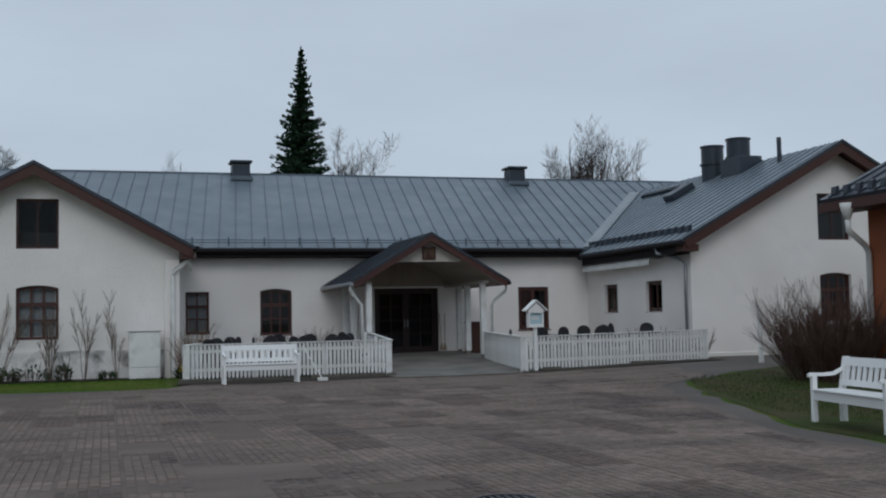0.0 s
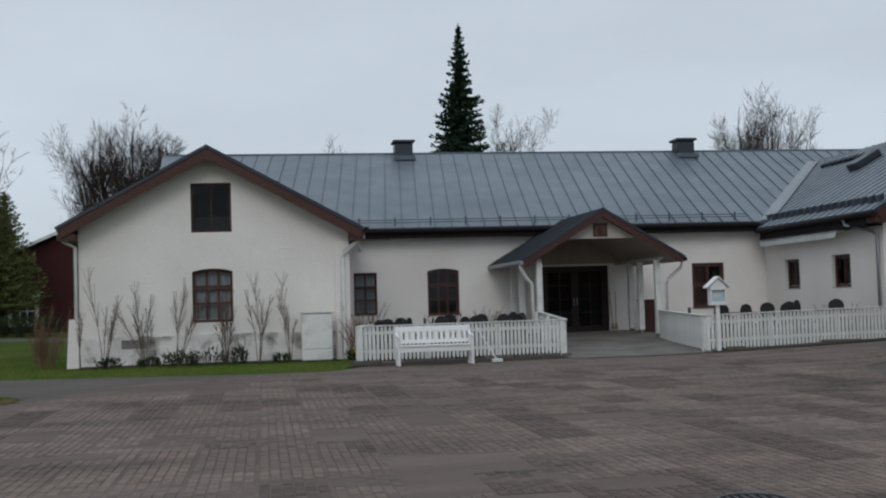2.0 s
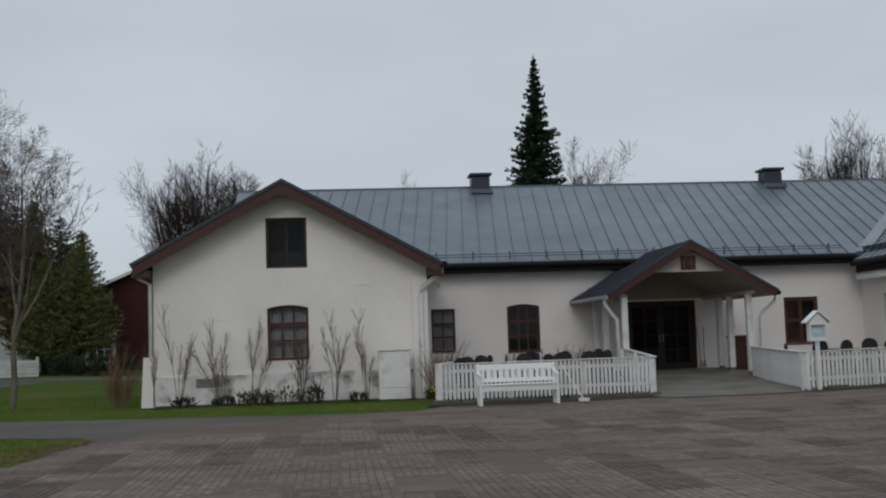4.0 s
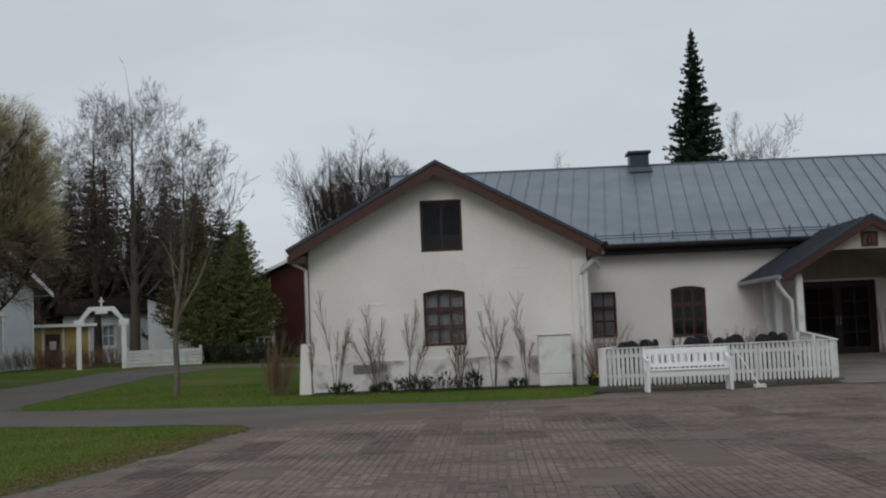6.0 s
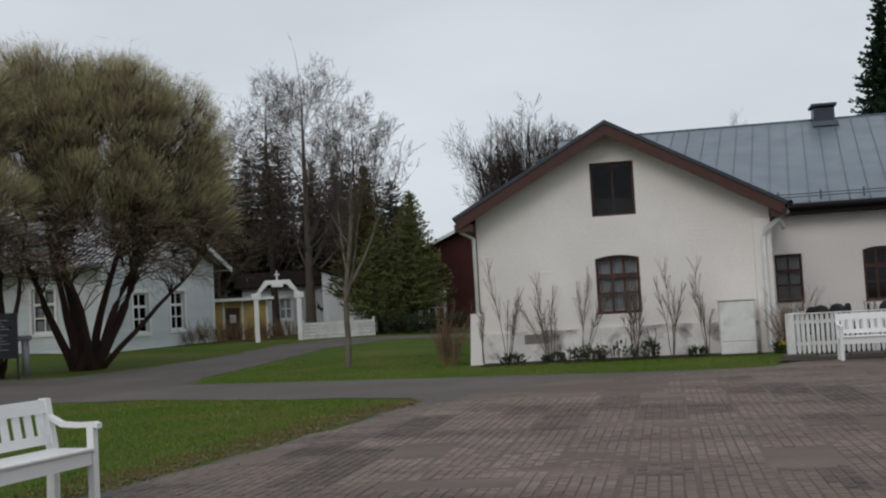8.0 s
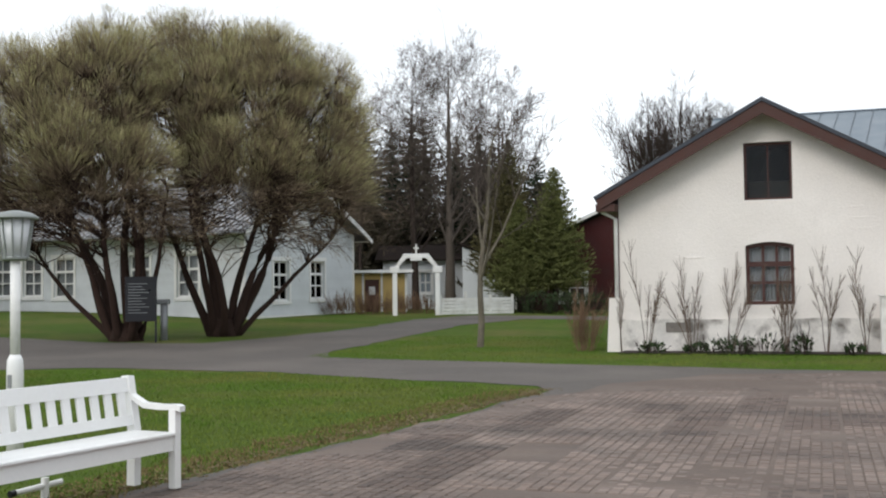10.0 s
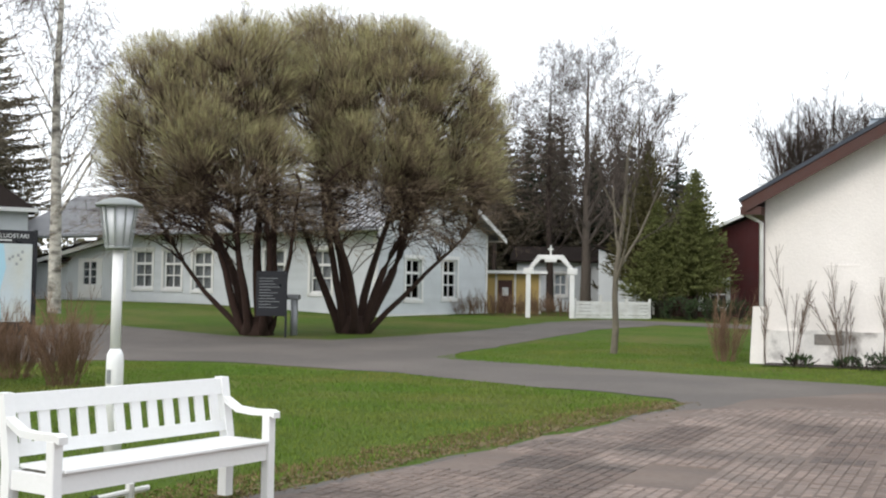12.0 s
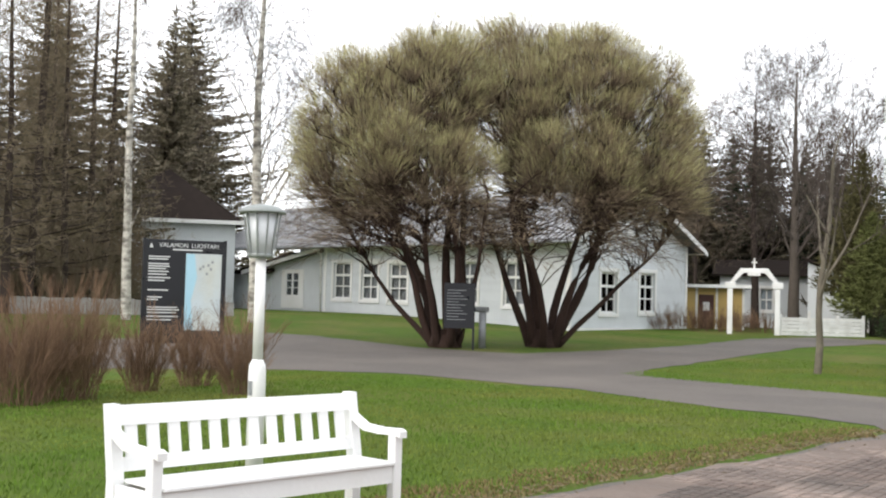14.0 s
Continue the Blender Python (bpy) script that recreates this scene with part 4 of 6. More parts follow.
def willow(at, seed, limbs, domes, label):
    """Limbs from one stool; the crown is made of brush-like fans of upright shoots that round off into domes (x, y, z, radius, height)."""
    rng = random.Random(seed)
    tree = thing("willow", (*at, gz(*at) - 0.06), 35.3, label=label, category="tree", group="crack willows")
    fine, shoots, tips, forks = [], [], [], []
    for ang, tilt, ln, r in limbs:
        ang -= 0.616
        d = Vector((math.cos(ang) * math.sin(tilt), math.sin(ang) * math.sin(tilt), math.cos(tilt)))
        p = Vector((math.cos(ang) * 0.28, math.sin(ang) * 0.28, -0.05))
        n = 9
        pts, rs = [p], [r * 1.35]
        for i in range(n):
            d = (d + rnd_dir(rng) * 0.13 + Vector((0, 0, 0.05))).normalized()
            p = p + d * ln / n
            pts.append(p)
            rs.append(r * (1 - 0.75 * (i + 1) / n))
            if i >= 2:
                forks.append((p, d, rs[-1]))
        part("limb", tube(pts, rs, 9), WET_BARK, tree, flat=False)
    part("stump", tube([(0, 0, -0.15), (0, 0, 0.25), (0.02, 0, 0.6)], [0.56, 0.47, 0.36], 12), WET_BARK, tree, flat=False)

    def inside_other(p, k, scale):
        return any(m != k and ((p.x - x) / rh) ** 2 + ((p.y - y) / rh) ** 2 + ((p.z - z) / rz) ** 2 < scale for m, (x, y, z, rh, rz) in enumerate(domes))

    def reach(b, axis, r0):
        """A bent branch out of the nearest limb below b."""
        o, od, orad = min(forks, key=lambda f: (f[0] - b).length + (2.5 if f[0].z > b.z - 0.3 else 0) + rng.uniform(0, 0.8))
        p, span = o, (b - o).length
        for i in range(5):
            t = (i + 1) / 5
            q = o.lerp(b, t) + (od * (1 - t) + Vector((0, 0, -0.25)) * t) * span * 0.5 * t * (1 - t) * 2 + (rnd_dir(rng) * 0.10 if i < 4 else Vector((0, 0, 0)))
            fine.append((p, q, r0 * (1 - 0.62 * i / 5), r0 * (1 - 0.62 * (i + 1) / 5)))
            p = q

    def fan(b, axis, size, count, leafy):
        """Shoots that spread from b and end on a rounded cap."""
        subs = []
        for k in range(10):
            w = (axis + rnd_dir(rng) * 0.75).normalized()
            m = b + w * size * rng.uniform(0.25, 0.5)
            fine.append((b, m, 0.013, 0.008))
            subs.append((m, w))
        for k in range(count):
            m, w = subs[rng.randrange(10)]
            a = b.lerp(m, rng.uniform(0.45, 1.0))
            w = (w * 0.8 + axis * 0.3 + rnd_dir(rng) * 0.42 + Vector((0, 0, 0.14))).normalized()
            e = b + w * size * (rng.uniform(0.88, 1.0) if rng.random() < 0.7 else rng.uniform(0.55, 0.95))
            cut = a.lerp(e, rng.uniform(0.5, 0.75))
            bow = rnd_dir(rng) * 0.03
            shoots.append((a, cut + bow, 0.0036))
            (tips if rng.random() < leafy else shoots).append((a.lerp(cut, 0.8) + bow, e, rng.uniform(0.0038, 0.0060)))

    cx = sum(q[0] for q in domes) / len(domes)
    for k, (x, y, z, rh, rz) in enumerate(domes):
        c = Vector((x, y, z))
        area = 4 * math.pi * rh * (rh + rz) / 2
        for shell, share, count in ((1.0, 0.55, 82), (0.66, 0.6, 46)):
            n = int(area * shell * shell / share)
            for i in range(n):
                d = Vector((0, 0, 1 - 1.6 * (i + rng.random()) / n))
                a = 2.39996 * i + rng.uniform(-0.5, 0.5)
                h = math.sqrt(max(1 - d.z * d.z, 0))
                d.x, d.y = h * math.cos(a), h * math.sin(a)
                tip = c + Vector((d.x * rh, d.y * rh, d.z * rz)) * shell * rng.uniform(0.80, 1.02)
                if inside_other(tip, k, 0.5) or tip.z < 3.0:
                    continue
                if d.z < -0.2 and rng.random() < 0.45:
                    continue
                axis = (Vector((tip.x - cx, tip.y, (tip.z - 4.2) * 0.9)) * 0.17 + Vector((d.x, d.y, d.z * 0.6)) * 0.28 + Vector((0, 0, 0.5)) + rnd_dir(rng) * 0.16).normalized()
                size = rng.uniform(0.8, 1.7)
                b = tip - axis * size
                reach(b, axis, rng.uniform(0.022, 0.038))
                fan(b, axis, size, int(count * size * (1.0 if d.z > -0.2 else 0.8)), 0.85 if shell == 1.0 and d.z > -0.25 else 0.15)
    for i in range(6500):  # loose bare twigs through and below the crown
        x, y, z, rh, rz = domes[rng.randrange(len(domes))]
        d = rnd_dir(rng) * rng.random() ** 0.4
        p = Vector((x + d.x * rh, y + d.y * rh, max(z + d.z * (rz if d.z > 0 else rz + 1.0), 3.0 + rng.random())))
        way = (Vector((p.x - cx, p.y, 2.0)) * 0.25 + rnd_dir(rng) * 0.7).normalized()
        shoots.append((p - way * rng.uniform(0.2, 0.5), p + way * rng.uniform(0.1, 0.4), rng.uniform(0.003, 0.005)))
    for i in range(240):  # sparse bent sprays round the skirt of the crown
        a = rng.uniform(0, 2 * math.pi)
        r = rng.uniform(2.4, 4.2)
        p = Vector((cx * 0.7 + math.cos(a) * r * 0.62, math.sin(a) * r * 0.62, rng.uniform(3.0, 4.6)))
        way = Vector((math.cos(a), math.sin(a), rng.uniform(-0.1, 0.5)))
        reach(p, way, 0.022)
        for k in range(6):
            way = (way + Vector((0, 0, -0.08)) + rnd_dir(rng) * 0.18).normalized()
            q = p + way * r * 0.09
            fine.append((p, q, 0.011 - 0.0013 * k, 0.0097 - 0.0013 * k))
            for _ in range(4):
                sd = (way + rnd_dir(rng) * 0.7).normalized()
                shoots.append((q, q + sd * rng.uniform(0.2, 0.6), 0.005))
            p = q
    part("branch_mass", twig_mesh("branch_mass", fine, WET_BARK, 5), None, tree)
    tagged(part("twig_mass", sliver_mesh("twig_mass", shoots, WILLOW_TWIG), None, tree, "dense brown twigs"), kind="stuff")
    part("crown", sliver_mesh("crown", tips, WILLOW_LEAF), None, tree, "olive-green budding dome")
    return tree


def stem_bush(name, at, height, width, count, seed, label, stems=None, side=3, base=0.25, thick=0.006, group="", leaves=None, stray=0.25, bare=1):
    rng = random.Random(seed)
    bush = thing(name, (*at, gz(*at) - 0.03), label=label, category="shrub", group=group)
    segs, marks = [], []
    for _ in range(count):
        marks.append(len(segs))
        a, r = rng.uniform(0, 2 * math.pi), width * math.sqrt(rng.random())
        p = Vector((math.cos(a) * r * base, math.sin(a) * r * base, 0))
        d = Vector((math.cos(a) * r / height * 0.75, math.sin(a) * r / height * 0.75, 1)).normalized()
        ln = height * (rng.uniform(0.6, 1.05) if rng.random() < 0.85 else rng.uniform(1.05, 1.4))
        for i in range(5):
            d = (d + rnd_dir(rng) * stray * 0.5).normalized()
            q = p + d * ln / 5
            segs.append((p, q, thick * (1 - 0.15 * i), thick * (1 - 0.15 * (i + 1))))
            if i >= bare:
                for _ in range(side):
                    dd = (d + rnd_dir(rng) * 0.6).normalized()
                    segs.append((p.lerp(q, rng.random()), q + dd * ln * 0.14, thick * 0.55, thick * 0.3))
            p = q
    marks.append(len(segs))
    apart = min(12, count - 1)
    for i in range(apart):
        part("stem", twig_mesh("stem", segs[marks[i]:marks[i + 1]], stems or RED_TWIG, joined=True), None, bush)
    tagged(part("stem_mass", twig_mesh("stem_mass", segs[marks[apart]:], stems or RED_TWIG), None, bush), kind="stuff")
    if leaves:
        rows = []
        for _ in range(leaves):
            d = rnd_dir(rng)
            p = Vector((d.x * width, d.y * width, height * 0.5 + d.z * height * 0.5)) * rng.uniform(0.6, 1)
            p.z = max(p.z, 0.03)
            rows.append((p, p + (d + Vector((0, 0, 0.4))) * 0.09, 0.03))
        tagged(part("foliage", sliver_mesh("foliage", rows, GREEN_LEAF), None, bush), kind="stuff")
    return bush

# ---- white boarded house across the drive ----
HM = pose(-23.3, 44.0, 0, 0, 0, -7.48)
lodge = new("boarded_house")
lodge.matrix_basis = HM
tagged(lodge, "pale blue-grey boarded wooden house with grey roof", "building")
FRONT = [(-14.35, 1.57, -13.12, 3.32), (-12.34, 1.55, -11.2, 3.30), (-10.43, 1.5, -9.25, 3.26), (-6.04, 1.49, -4.92, 3.30), (-3.44, 1.45, -2.31, 3.27)]
GABLE = [(2.1, 1.24, 3.26, 2.97), (5.0, 1.3, 6.15, 3.02)]
GT = Matrix(((0, -1, 0, 0), (1, 0, 0, 0), (0, 0, 1, 0), (0, 0, 0, 1)))  # the gable wall faces +x


def boards(parent, x0, x1, z0, z1, holes, y, turn=None, apex=None, pitch=0.17):
    """Lapped boards, cut at the windows."""
    z = z0
    while z < z1:
        h = min(pitch, z1 - z)
        a, b = x0, x1
        if apex and z > apex[2]:
            f = (z + h - apex[2]) / (apex[1] - apex[2])
            a, b = x0 + (apex[0] - x0) * f, x1 + (apex[0] - x1) * f
        cuts = sorted((q[0] - 0.1, q[2] + 0.1) for q in holes if q[1] - 0.1 < z + h and q[3] + 0.1 > z)
        spans, s = [], a
        for c0, c1 in cuts:
            spans.append((s, c0))
            s = c1
        spans.append((s, b))
        for c0, c1 in spans:
            if c1 - c0 > 0.03:
                part("board", prism([(c0, y - 0.028, z), (c0, y - 0.001, z), (c0, y - 0.001, z + h + 0.01), (c0, y - 0.008, z + h + 0.01)], (c1 - c0, 0, 0)), CLADDING, parent, at=turn)
        z += pitch


part("wall", pierced([(-15.0, 0.2), (0, 0.2), (0, 4.25), (-15.0, 4.25)], [hole(*q) for q in FRONT], 0, 0.2), CLADDING, lodge)
gw = part("wall", pierced([(0.002, 0.2), (8.8, 0.2), (8.8, 4.25), (4.4, 6.35), (0.002, 4.25)], [hole(*q) for q in GABLE], 0, 0.2), CLADDING, lodge)
gw.matrix_basis = GT
part("wall", box(-23.5, 8.6, 0.2, -0.21, 8.8, 4.25), CLADDING, lodge)
part("wall", box(-23.5, 5.3, 0.2, -15.01, 5.5, 4.6), CLADDING, lodge)
part("wall", prism([(-15, 0.21, 0.2), (-15, 8.59, 0.2), (-15, 8.59, 4.2), (-15, 4.4, 6.3), (-15, 0.21, 4.2)], (0.2, 0, 0)), CLADDING, lodge)
boards(lodge, -15.0, 0.0, 0.62, 4.22, FRONT, 0)
boards(lodge, 0.0, 8.8, 0.62, 6.25, GABLE + [(3.9, 4.35, 4.9, 4.95)], 0, GT, apex=(4.4, 6.35, 4.25))
part("lining", box(-14.7, 0.6, 0.5, -0.6, 8.3, 4.0), ROOM_SHADE, lodge).data.flip_normals()
part("foundation", box(-15.02, -0.05, -0.3, 0.05, 8.85, 0.44), BARE_STONE, lodge)
part("water_board", box(-15.05, -0.09, 0.45, 0.09, -0.03, 0.61), WHITE, lodge)
wb = part("water_board", box(0.0, -0.09, 0.45, 8.85, -0.03, 0.61), WHITE, lodge)
wb.matrix_basis = GT
# grey curtain backs added here to stand for the reflection that pales the panes
for q in FRONT:
    window("window", lodge, *q, 0.05, 2, 3, 0.06, 0.07, paint=WHITE, trim=0.13, back=CURTAIN_REFLECTION, label="white six-pane casement window with broad casing")
for q in GABLE:
    window("window", lodge, *q, 0.05, 2, 3, 0.06, 0.07, paint=WHITE, trim=0.13, back=CURTAIN_REFLECTION, turn=GT, label="white six-pane casement window with broad casing")
av = part("attic_panel", box(3.95, -0.07, 4.4, 4.85, -0.03, 4.9), WHITE, lodge)
av.matrix_basis = GT
for x, y in ((-0.09, -0.05), (-15.05, -0.05)):
    part("corner_board", box(x - 0.05, y, 0.62, x + 0.14, y + 0.14, 4.3), WHITE, lodge)
part("corner_board", box(-0.1, 8.7, 0.62, 0.05, 8.85, 4.3), WHITE, lodge)
for ey, ez in ((-0.75, 4.12), (9.55, 4.12)):
    slope("roof", lodge, (-24.0, 4.4, 6.62), (0.65, 4.4, 6.62), (-24.0, ey, ez), (0.65, ey, ez), 0.09, CORRUGATED, 0.30, RIDGE_GREY, 0.04, seam_w=0.09)
    part("verge_board", prism([(0.66, 4.4, 6.64), (0.66, ey, ez + 0.02), (0.66, ey, ez - 0.2), (0.66, 4.4, 6.40)], (0.03, 0, 0)), WHITE, lodge)
    part("eave_soffit", box(-24.0, min(ey, ey * 0 + (0 if ey < 0 else 8.8)), ez - 0.12, 0.65, max(ey, 0 if ey < 0 else ey), ez - 0.095), SOFFIT, lodge)
part("gutter", tube([(-24.0, -0.8, 4.05), (0.65, -0.8, 4.05)], 0.06), GREY_METAL, lodge)
downpipe(lodge, [(-15.1, -0.75, 4.0), (-15.15, -0.2, 3.7), (-15.15, -0.15, 0.5)], 0.05)

# lower wing with a door at its west end, and the service buildings beyond
annexe = new("low_annexe")
annexe.matrix_basis = HM
tagged(annexe, "low pale boarded annexe with white door", "building")
part("wall", pierced([(-23.5, 0.2), (-15.25, 0.2), (-15.25, 4.0), (-21.2, 2.9), (-23.5, 2.9)], [hole(-18.75, 1.03, -17.0, 3.0)], 0.3, 0.5), CLADDING, annexe)
part("wall", box(-23.5, 0.51, 0.2, -15.25, 5, 2.8), CLADDING, annexe)
slope("roof", annexe, (-15.2, -0.2, 4.0), (-15.2, 5, 4.0), (-21.6, -0.2, 2.95), (-21.6, 5, 2.95), 0.08, CORRUGATED, 0.4, CORRUGATED)
part("verge_board", prism([(-15.2, -0.21, 4.12), (-21.6, -0.21, 2.92), (-21.6, -0.21, 2.72), (-15.2, -0.21, 3.92)], (0, -0.03, 0)), WHITE, annexe)
dr = new("garden_door")
dr.parent = annexe
part("door_frame", pierced(hole(-18.75, 1.03, -17.0, 3.0), [hole(-18.35, 1.7, -17.92, 2.8), hole(-17.83, 1.7, -17.4, 2.8)], 0.25, 0.34), WHITE, dr)
for x in (-18.35, -17.83):
    part("pane", box(x, 0.29, 1.7, x + 0.43, 0.295, 2.8), GLASS, dr)
    for k in (1, 2):
        part("muntin", box(x, 0.27, 1.7 + 0.367 * k - 0.02, x + 0.43, 0.31, 1.7 + 0.367 * k + 0.02), WHITE, dr)
part("lining", box(-19, 0.36, 0.9, -16.8, 0.40, 3.1), ROOM_SHADE, annexe)

shed = thing("pavilion", (-46.5, 43.6, 0.7), 47, label="white pavilion with dark hipped roof behind the birches", category="building")
part("wall", box(-4.2, -0.5, -0.5, 3.0, 4.0, 4.6), CLADDING, shed)
bm = bmesh.new()
_c = [bm.verts.new(p) for p in ((-4.6, -0.9, 4.7), (3.4, -0.9, 4.7), (3.4, 4.4, 4.7), (-4.6, 4.4, 4.7))]
_t = bm.verts.new((-0.6, 1.7, 7.6))
bm.faces.new(_c[::-1])
for i in range(4):
    bm.faces.new((_c[i], _c[(i + 1) % 4], _t))
part("roof", bm, DARK_TILE, shed)
part("fascia", box(-4.65, -0.95, 4.55, 3.45, -0.91, 4.75), WHITE, shed)
low = thing("service_shed", (-43.4, 46.9, 0.8), -8, label="low grey shed with dark roof", category="building")
part("wall", box(-1.8, 0, -0.5, 0.7, 3, 2.0), CLADDING, low)
part("roof", prism([(-2.1, -0.4, 1.95), (0.9, -0.4, 1.95), (0.9, -0.4, 2.1), (-2.1, -0.4, 2.1)], (0, 3.8, 1.2)), DARK_TILE, low)

yellow = thing("ochre_shed", (-22.7, 53.9, 0.5), 22, label="small ochre boarded outbuilding with flat roof", category="building")
part("wall", pierced([(0, -0.3), (2.7, -0.3), (2.7, 2.0), (0, 2.0)], [hole(0.62, 0.0, 1.32, 1.7)], 0, 0.12), YELLOW_WALL, yellow)
part("wall", box(0, 0.125, -0.3, 2.7, 2.5, 1.95), YELLOW_WALL, yellow)
part("door", box(0.62, 0.04, 0.0, 1.32, 0.09, 1.7, 0.01), BROWN, yellow)
part("notice", box(0.82, 0.025, 0.95, 1.12, 0.039, 1.35), PRINT, yellow)
for x in (-0.02, 0.48, 1.4, 2.6):
    part("casing", box(x, -0.03, -0.2, x + 0.1, -0.002, 2.0), WHITE_WORN, yellow)
part("roof", box(-0.3, -0.35, 2.02, 3.0, 2.8, 2.16, 0.02), DARK_TILE, yellow)
part("fascia", box(-0.3, -0.39, 2.02, 3.0, -0.352, 2.17), WHITE, yellow)

# ---- gateway arch with a cross, and the low white fence beside it ----
arch = thing("gateway_arch", (-17.86, 49.85, 0.46), 20.5, label="white timber gateway arch topped by a small cross", category="gate")
for x in (-0.98, 0.92):
    part("post", box(x - 0.09, -0.09, -0.2, x + 0.12, 0.12, 1.95, 0.01), WHITE, arch)
    part("shoulder", box(x - 0.2, -0.11, 1.951, x + 0.24, 0.13, 2.22, 0.02), WHITE, arch)
for s in (-1, 1):
    part("brace", prism([(s * 0.98, -0.09, 2.22), (s * 0.80, -0.09, 2.22), (s * 0.42, -0.09, 2.60), (s * 0.55, -0.09, 2.80)], (0, 0.2, 0)), WHITE, arch)
part("lintel", box(-0.56, -0.10, 2.605, 0.56, 0.12, 2.80, 0.01), WHITE, arch)
part("plaque", box(-0.26, -0.15, 2.48, 0.26, -0.101, 2.66, 0.01), WHITE, arch)
part("cross", box(-0.035, -0.03, 2.801, 0.035, 0.04, 3.22, 0.005, box(-0.12, -0.03, 3.02, 0.12, 0.04, 3.08)), WHITE, arch)
lowf = thing("low_board_fence", (-16.85, 50.25, 0.45), 39, label="low white horizontal board fence", category="fence")
for k in range(5):
    part("board", box(0, -0.02 + 0.002 * k, 0.08 + 0.15 * k, 3.5, 0.02, 0.215 + 0.15 * k), WHITE_WORN, lowf)
for x in (0.0, 1.2, 2.4, 3.5):
    part("post", box(x - 0.05, 0.022, -0.2, x + 0.05, 0.12, 0.95 if x != 1.2 else 1.1), WHITE_WORN, lowf)

cot = thing("white_cottage", (-24.2, 61.8, 0.6), 18, label="white cottage with dark roof beyond the gateway", category="building")
part("wall", pierced([(0, -0.5), (4.6, -0.5), (4.6, 2.9), (0, 2.9)], [hole(2.05, 0.9, 2.75, 2.1)], 0, 0.2), CLADDING, cot)
part("wall", box(0, 0.205, -0.5, 4.6, 5, 2.8), CLADDING, cot)
window("window", cot, 2.05, 0.9, 2.75, 2.1, 0.05, 2, 2, 0.07, 0.07, paint=WHITE, trim=0.1)
for ey in (-0.4, 5.4):
    slope("roof", cot, (-0.4, 2.5, 3.7), (5.0, 2.5, 3.7), (-0.4, ey, 2.8), (5.0, ey, 2.8), 0.1, DARK_TILE)
cot2 = thing("white_outhouse", (-18.6, 59.0, 0.6), 14, label="white boarded outhouse behind bare trees", category="building")
part("wall", prism([(0, 0, -0.5), (2.4, 0, -0.5), (2.4, 0, 2.4), (0, 0, 3.3)], (0, 3, 0)), CLADDING, cot2)
part("roof", prism([(-0.3, -0.3, 3.5), (2.7, -0.3, 2.4), (2.7, -0.3, 2.5), (-0.3, -0.3, 3.6)], (0, 3.6, 0)), DARK_TILE, cot2)
for x in (2.7, 3.6, 4.4):
    part("porch_post", box(x, 0, -0.3, x + 0.12, 0.12, 1.9), WHITE, cot2)

barn = thing("red_barn", (-14.6, 57.6, 0.3), 8, label="dark red boarded barn with pitched roof", category="building")
part("wall", pierced([(0, -0.5), (9, -0.5), (9, 3.2), (4.2, 5.2), (0, 3.4)], [hole(1.55, 0.75, 2.75, 2.0)], 0, 0.2), RED_WALL, barn)
part("wall", box(0, 0.205, -0.5, 9, 8, 3.3), RED_WALL, barn)
for k in range(44):
    x = 0.1 + 0.2 * k
    if not 1.4 < x < 2.8:
        zt = 3.4 + (x / 4.2) * 1.75 if x < 4.2 else 5.15 - (x - 4.2) / 4.8 * 1.95
        part("batten", box(x - 0.02, -0.022, -0.4, x + 0.02, -0.001, zt), RED_WALL, barn)
window("window", barn, 1.55, 0.75, 2.75, 2.0, 0.06, 3, 2, 0.06, 0.07, paint=WHITE, trim=0.14)
part("lining", box(1.3, 0.18, 0.5, 3.0, 0.203, 2.2), ROOM_SHADE, barn)
slope("roof", barn, (4.2, -0.5, 5.55), (4.2, 8.3, 5.55), (-0.6, -0.5, 3.35), (-0.6, 8.3, 3.35), 0.1, DARK_TILE)
slope("roof", barn, (4.2, -0.5, 5.55), (4.2, 8.3, 5.55), (9.6, -0.5, 3.1), (9.6, 8.3, 3.1), 0.1, DARK_TILE)
for ex, ez in ((-0.6, 3.35), (9.6, 3.1)):
    part("verge_board", prism([(4.2, -0.51, 5.55), (ex, -0.51, ez), (ex, -0.51, ez - 0.16), (4.2, -0.51, 5.38)], (0, -0.03, 0)), WHITE_WORN, barn)

# orange-brown building at the east side of the yard
east = thing("east_building", (15.35, 18.0, 0.1), label="orange-brown plastered building with dark roof", category="building")
part("wall", box(0, -14, -0.4, 9, 0, 3.6, 0.02), ORANGE_WALL, east)
part("gable", prism([(0.02, -0.4, 3.6), (8.98, -0.4, 3.6), (4.5, -0.4, 5.9)], (0, 0.39, 0)), ORANGE_WALL, east)
for ex in (-0.75, 9.75):
    slope("roof", east, (4.5, -14.5, 6.45), (4.5, 0.6, 6.45), (ex, -14.5, 3.78), (ex, 0.6, 3.78), 0.12, BLACK_ROOF, 0.5, BLACK_ROOF)
part("eave_board", box(-0.76, -14.5, 3.50, -0.72, 0.6, 3.70), BROWN, east)
part("soffit", box(-0.715, -14.5, 3.50, -0.002, 0.58, 3.54), BROWN, east)
small_guard = mesh_of("snow_guard", prism([(0, 0, 0), (0.10, 0, 0.05), (0.10, 0, 0.20), (0.02, 0, 0.17)], (0, 0.16, 0)), BLACK_ROOF)
for k in range(24):
    part("snow_guard", small_guard, None, east, at=(-0.62, -9 + 0.4 * k, 3.86))
hopper = new("rain_hopper")
hopper.parent = east
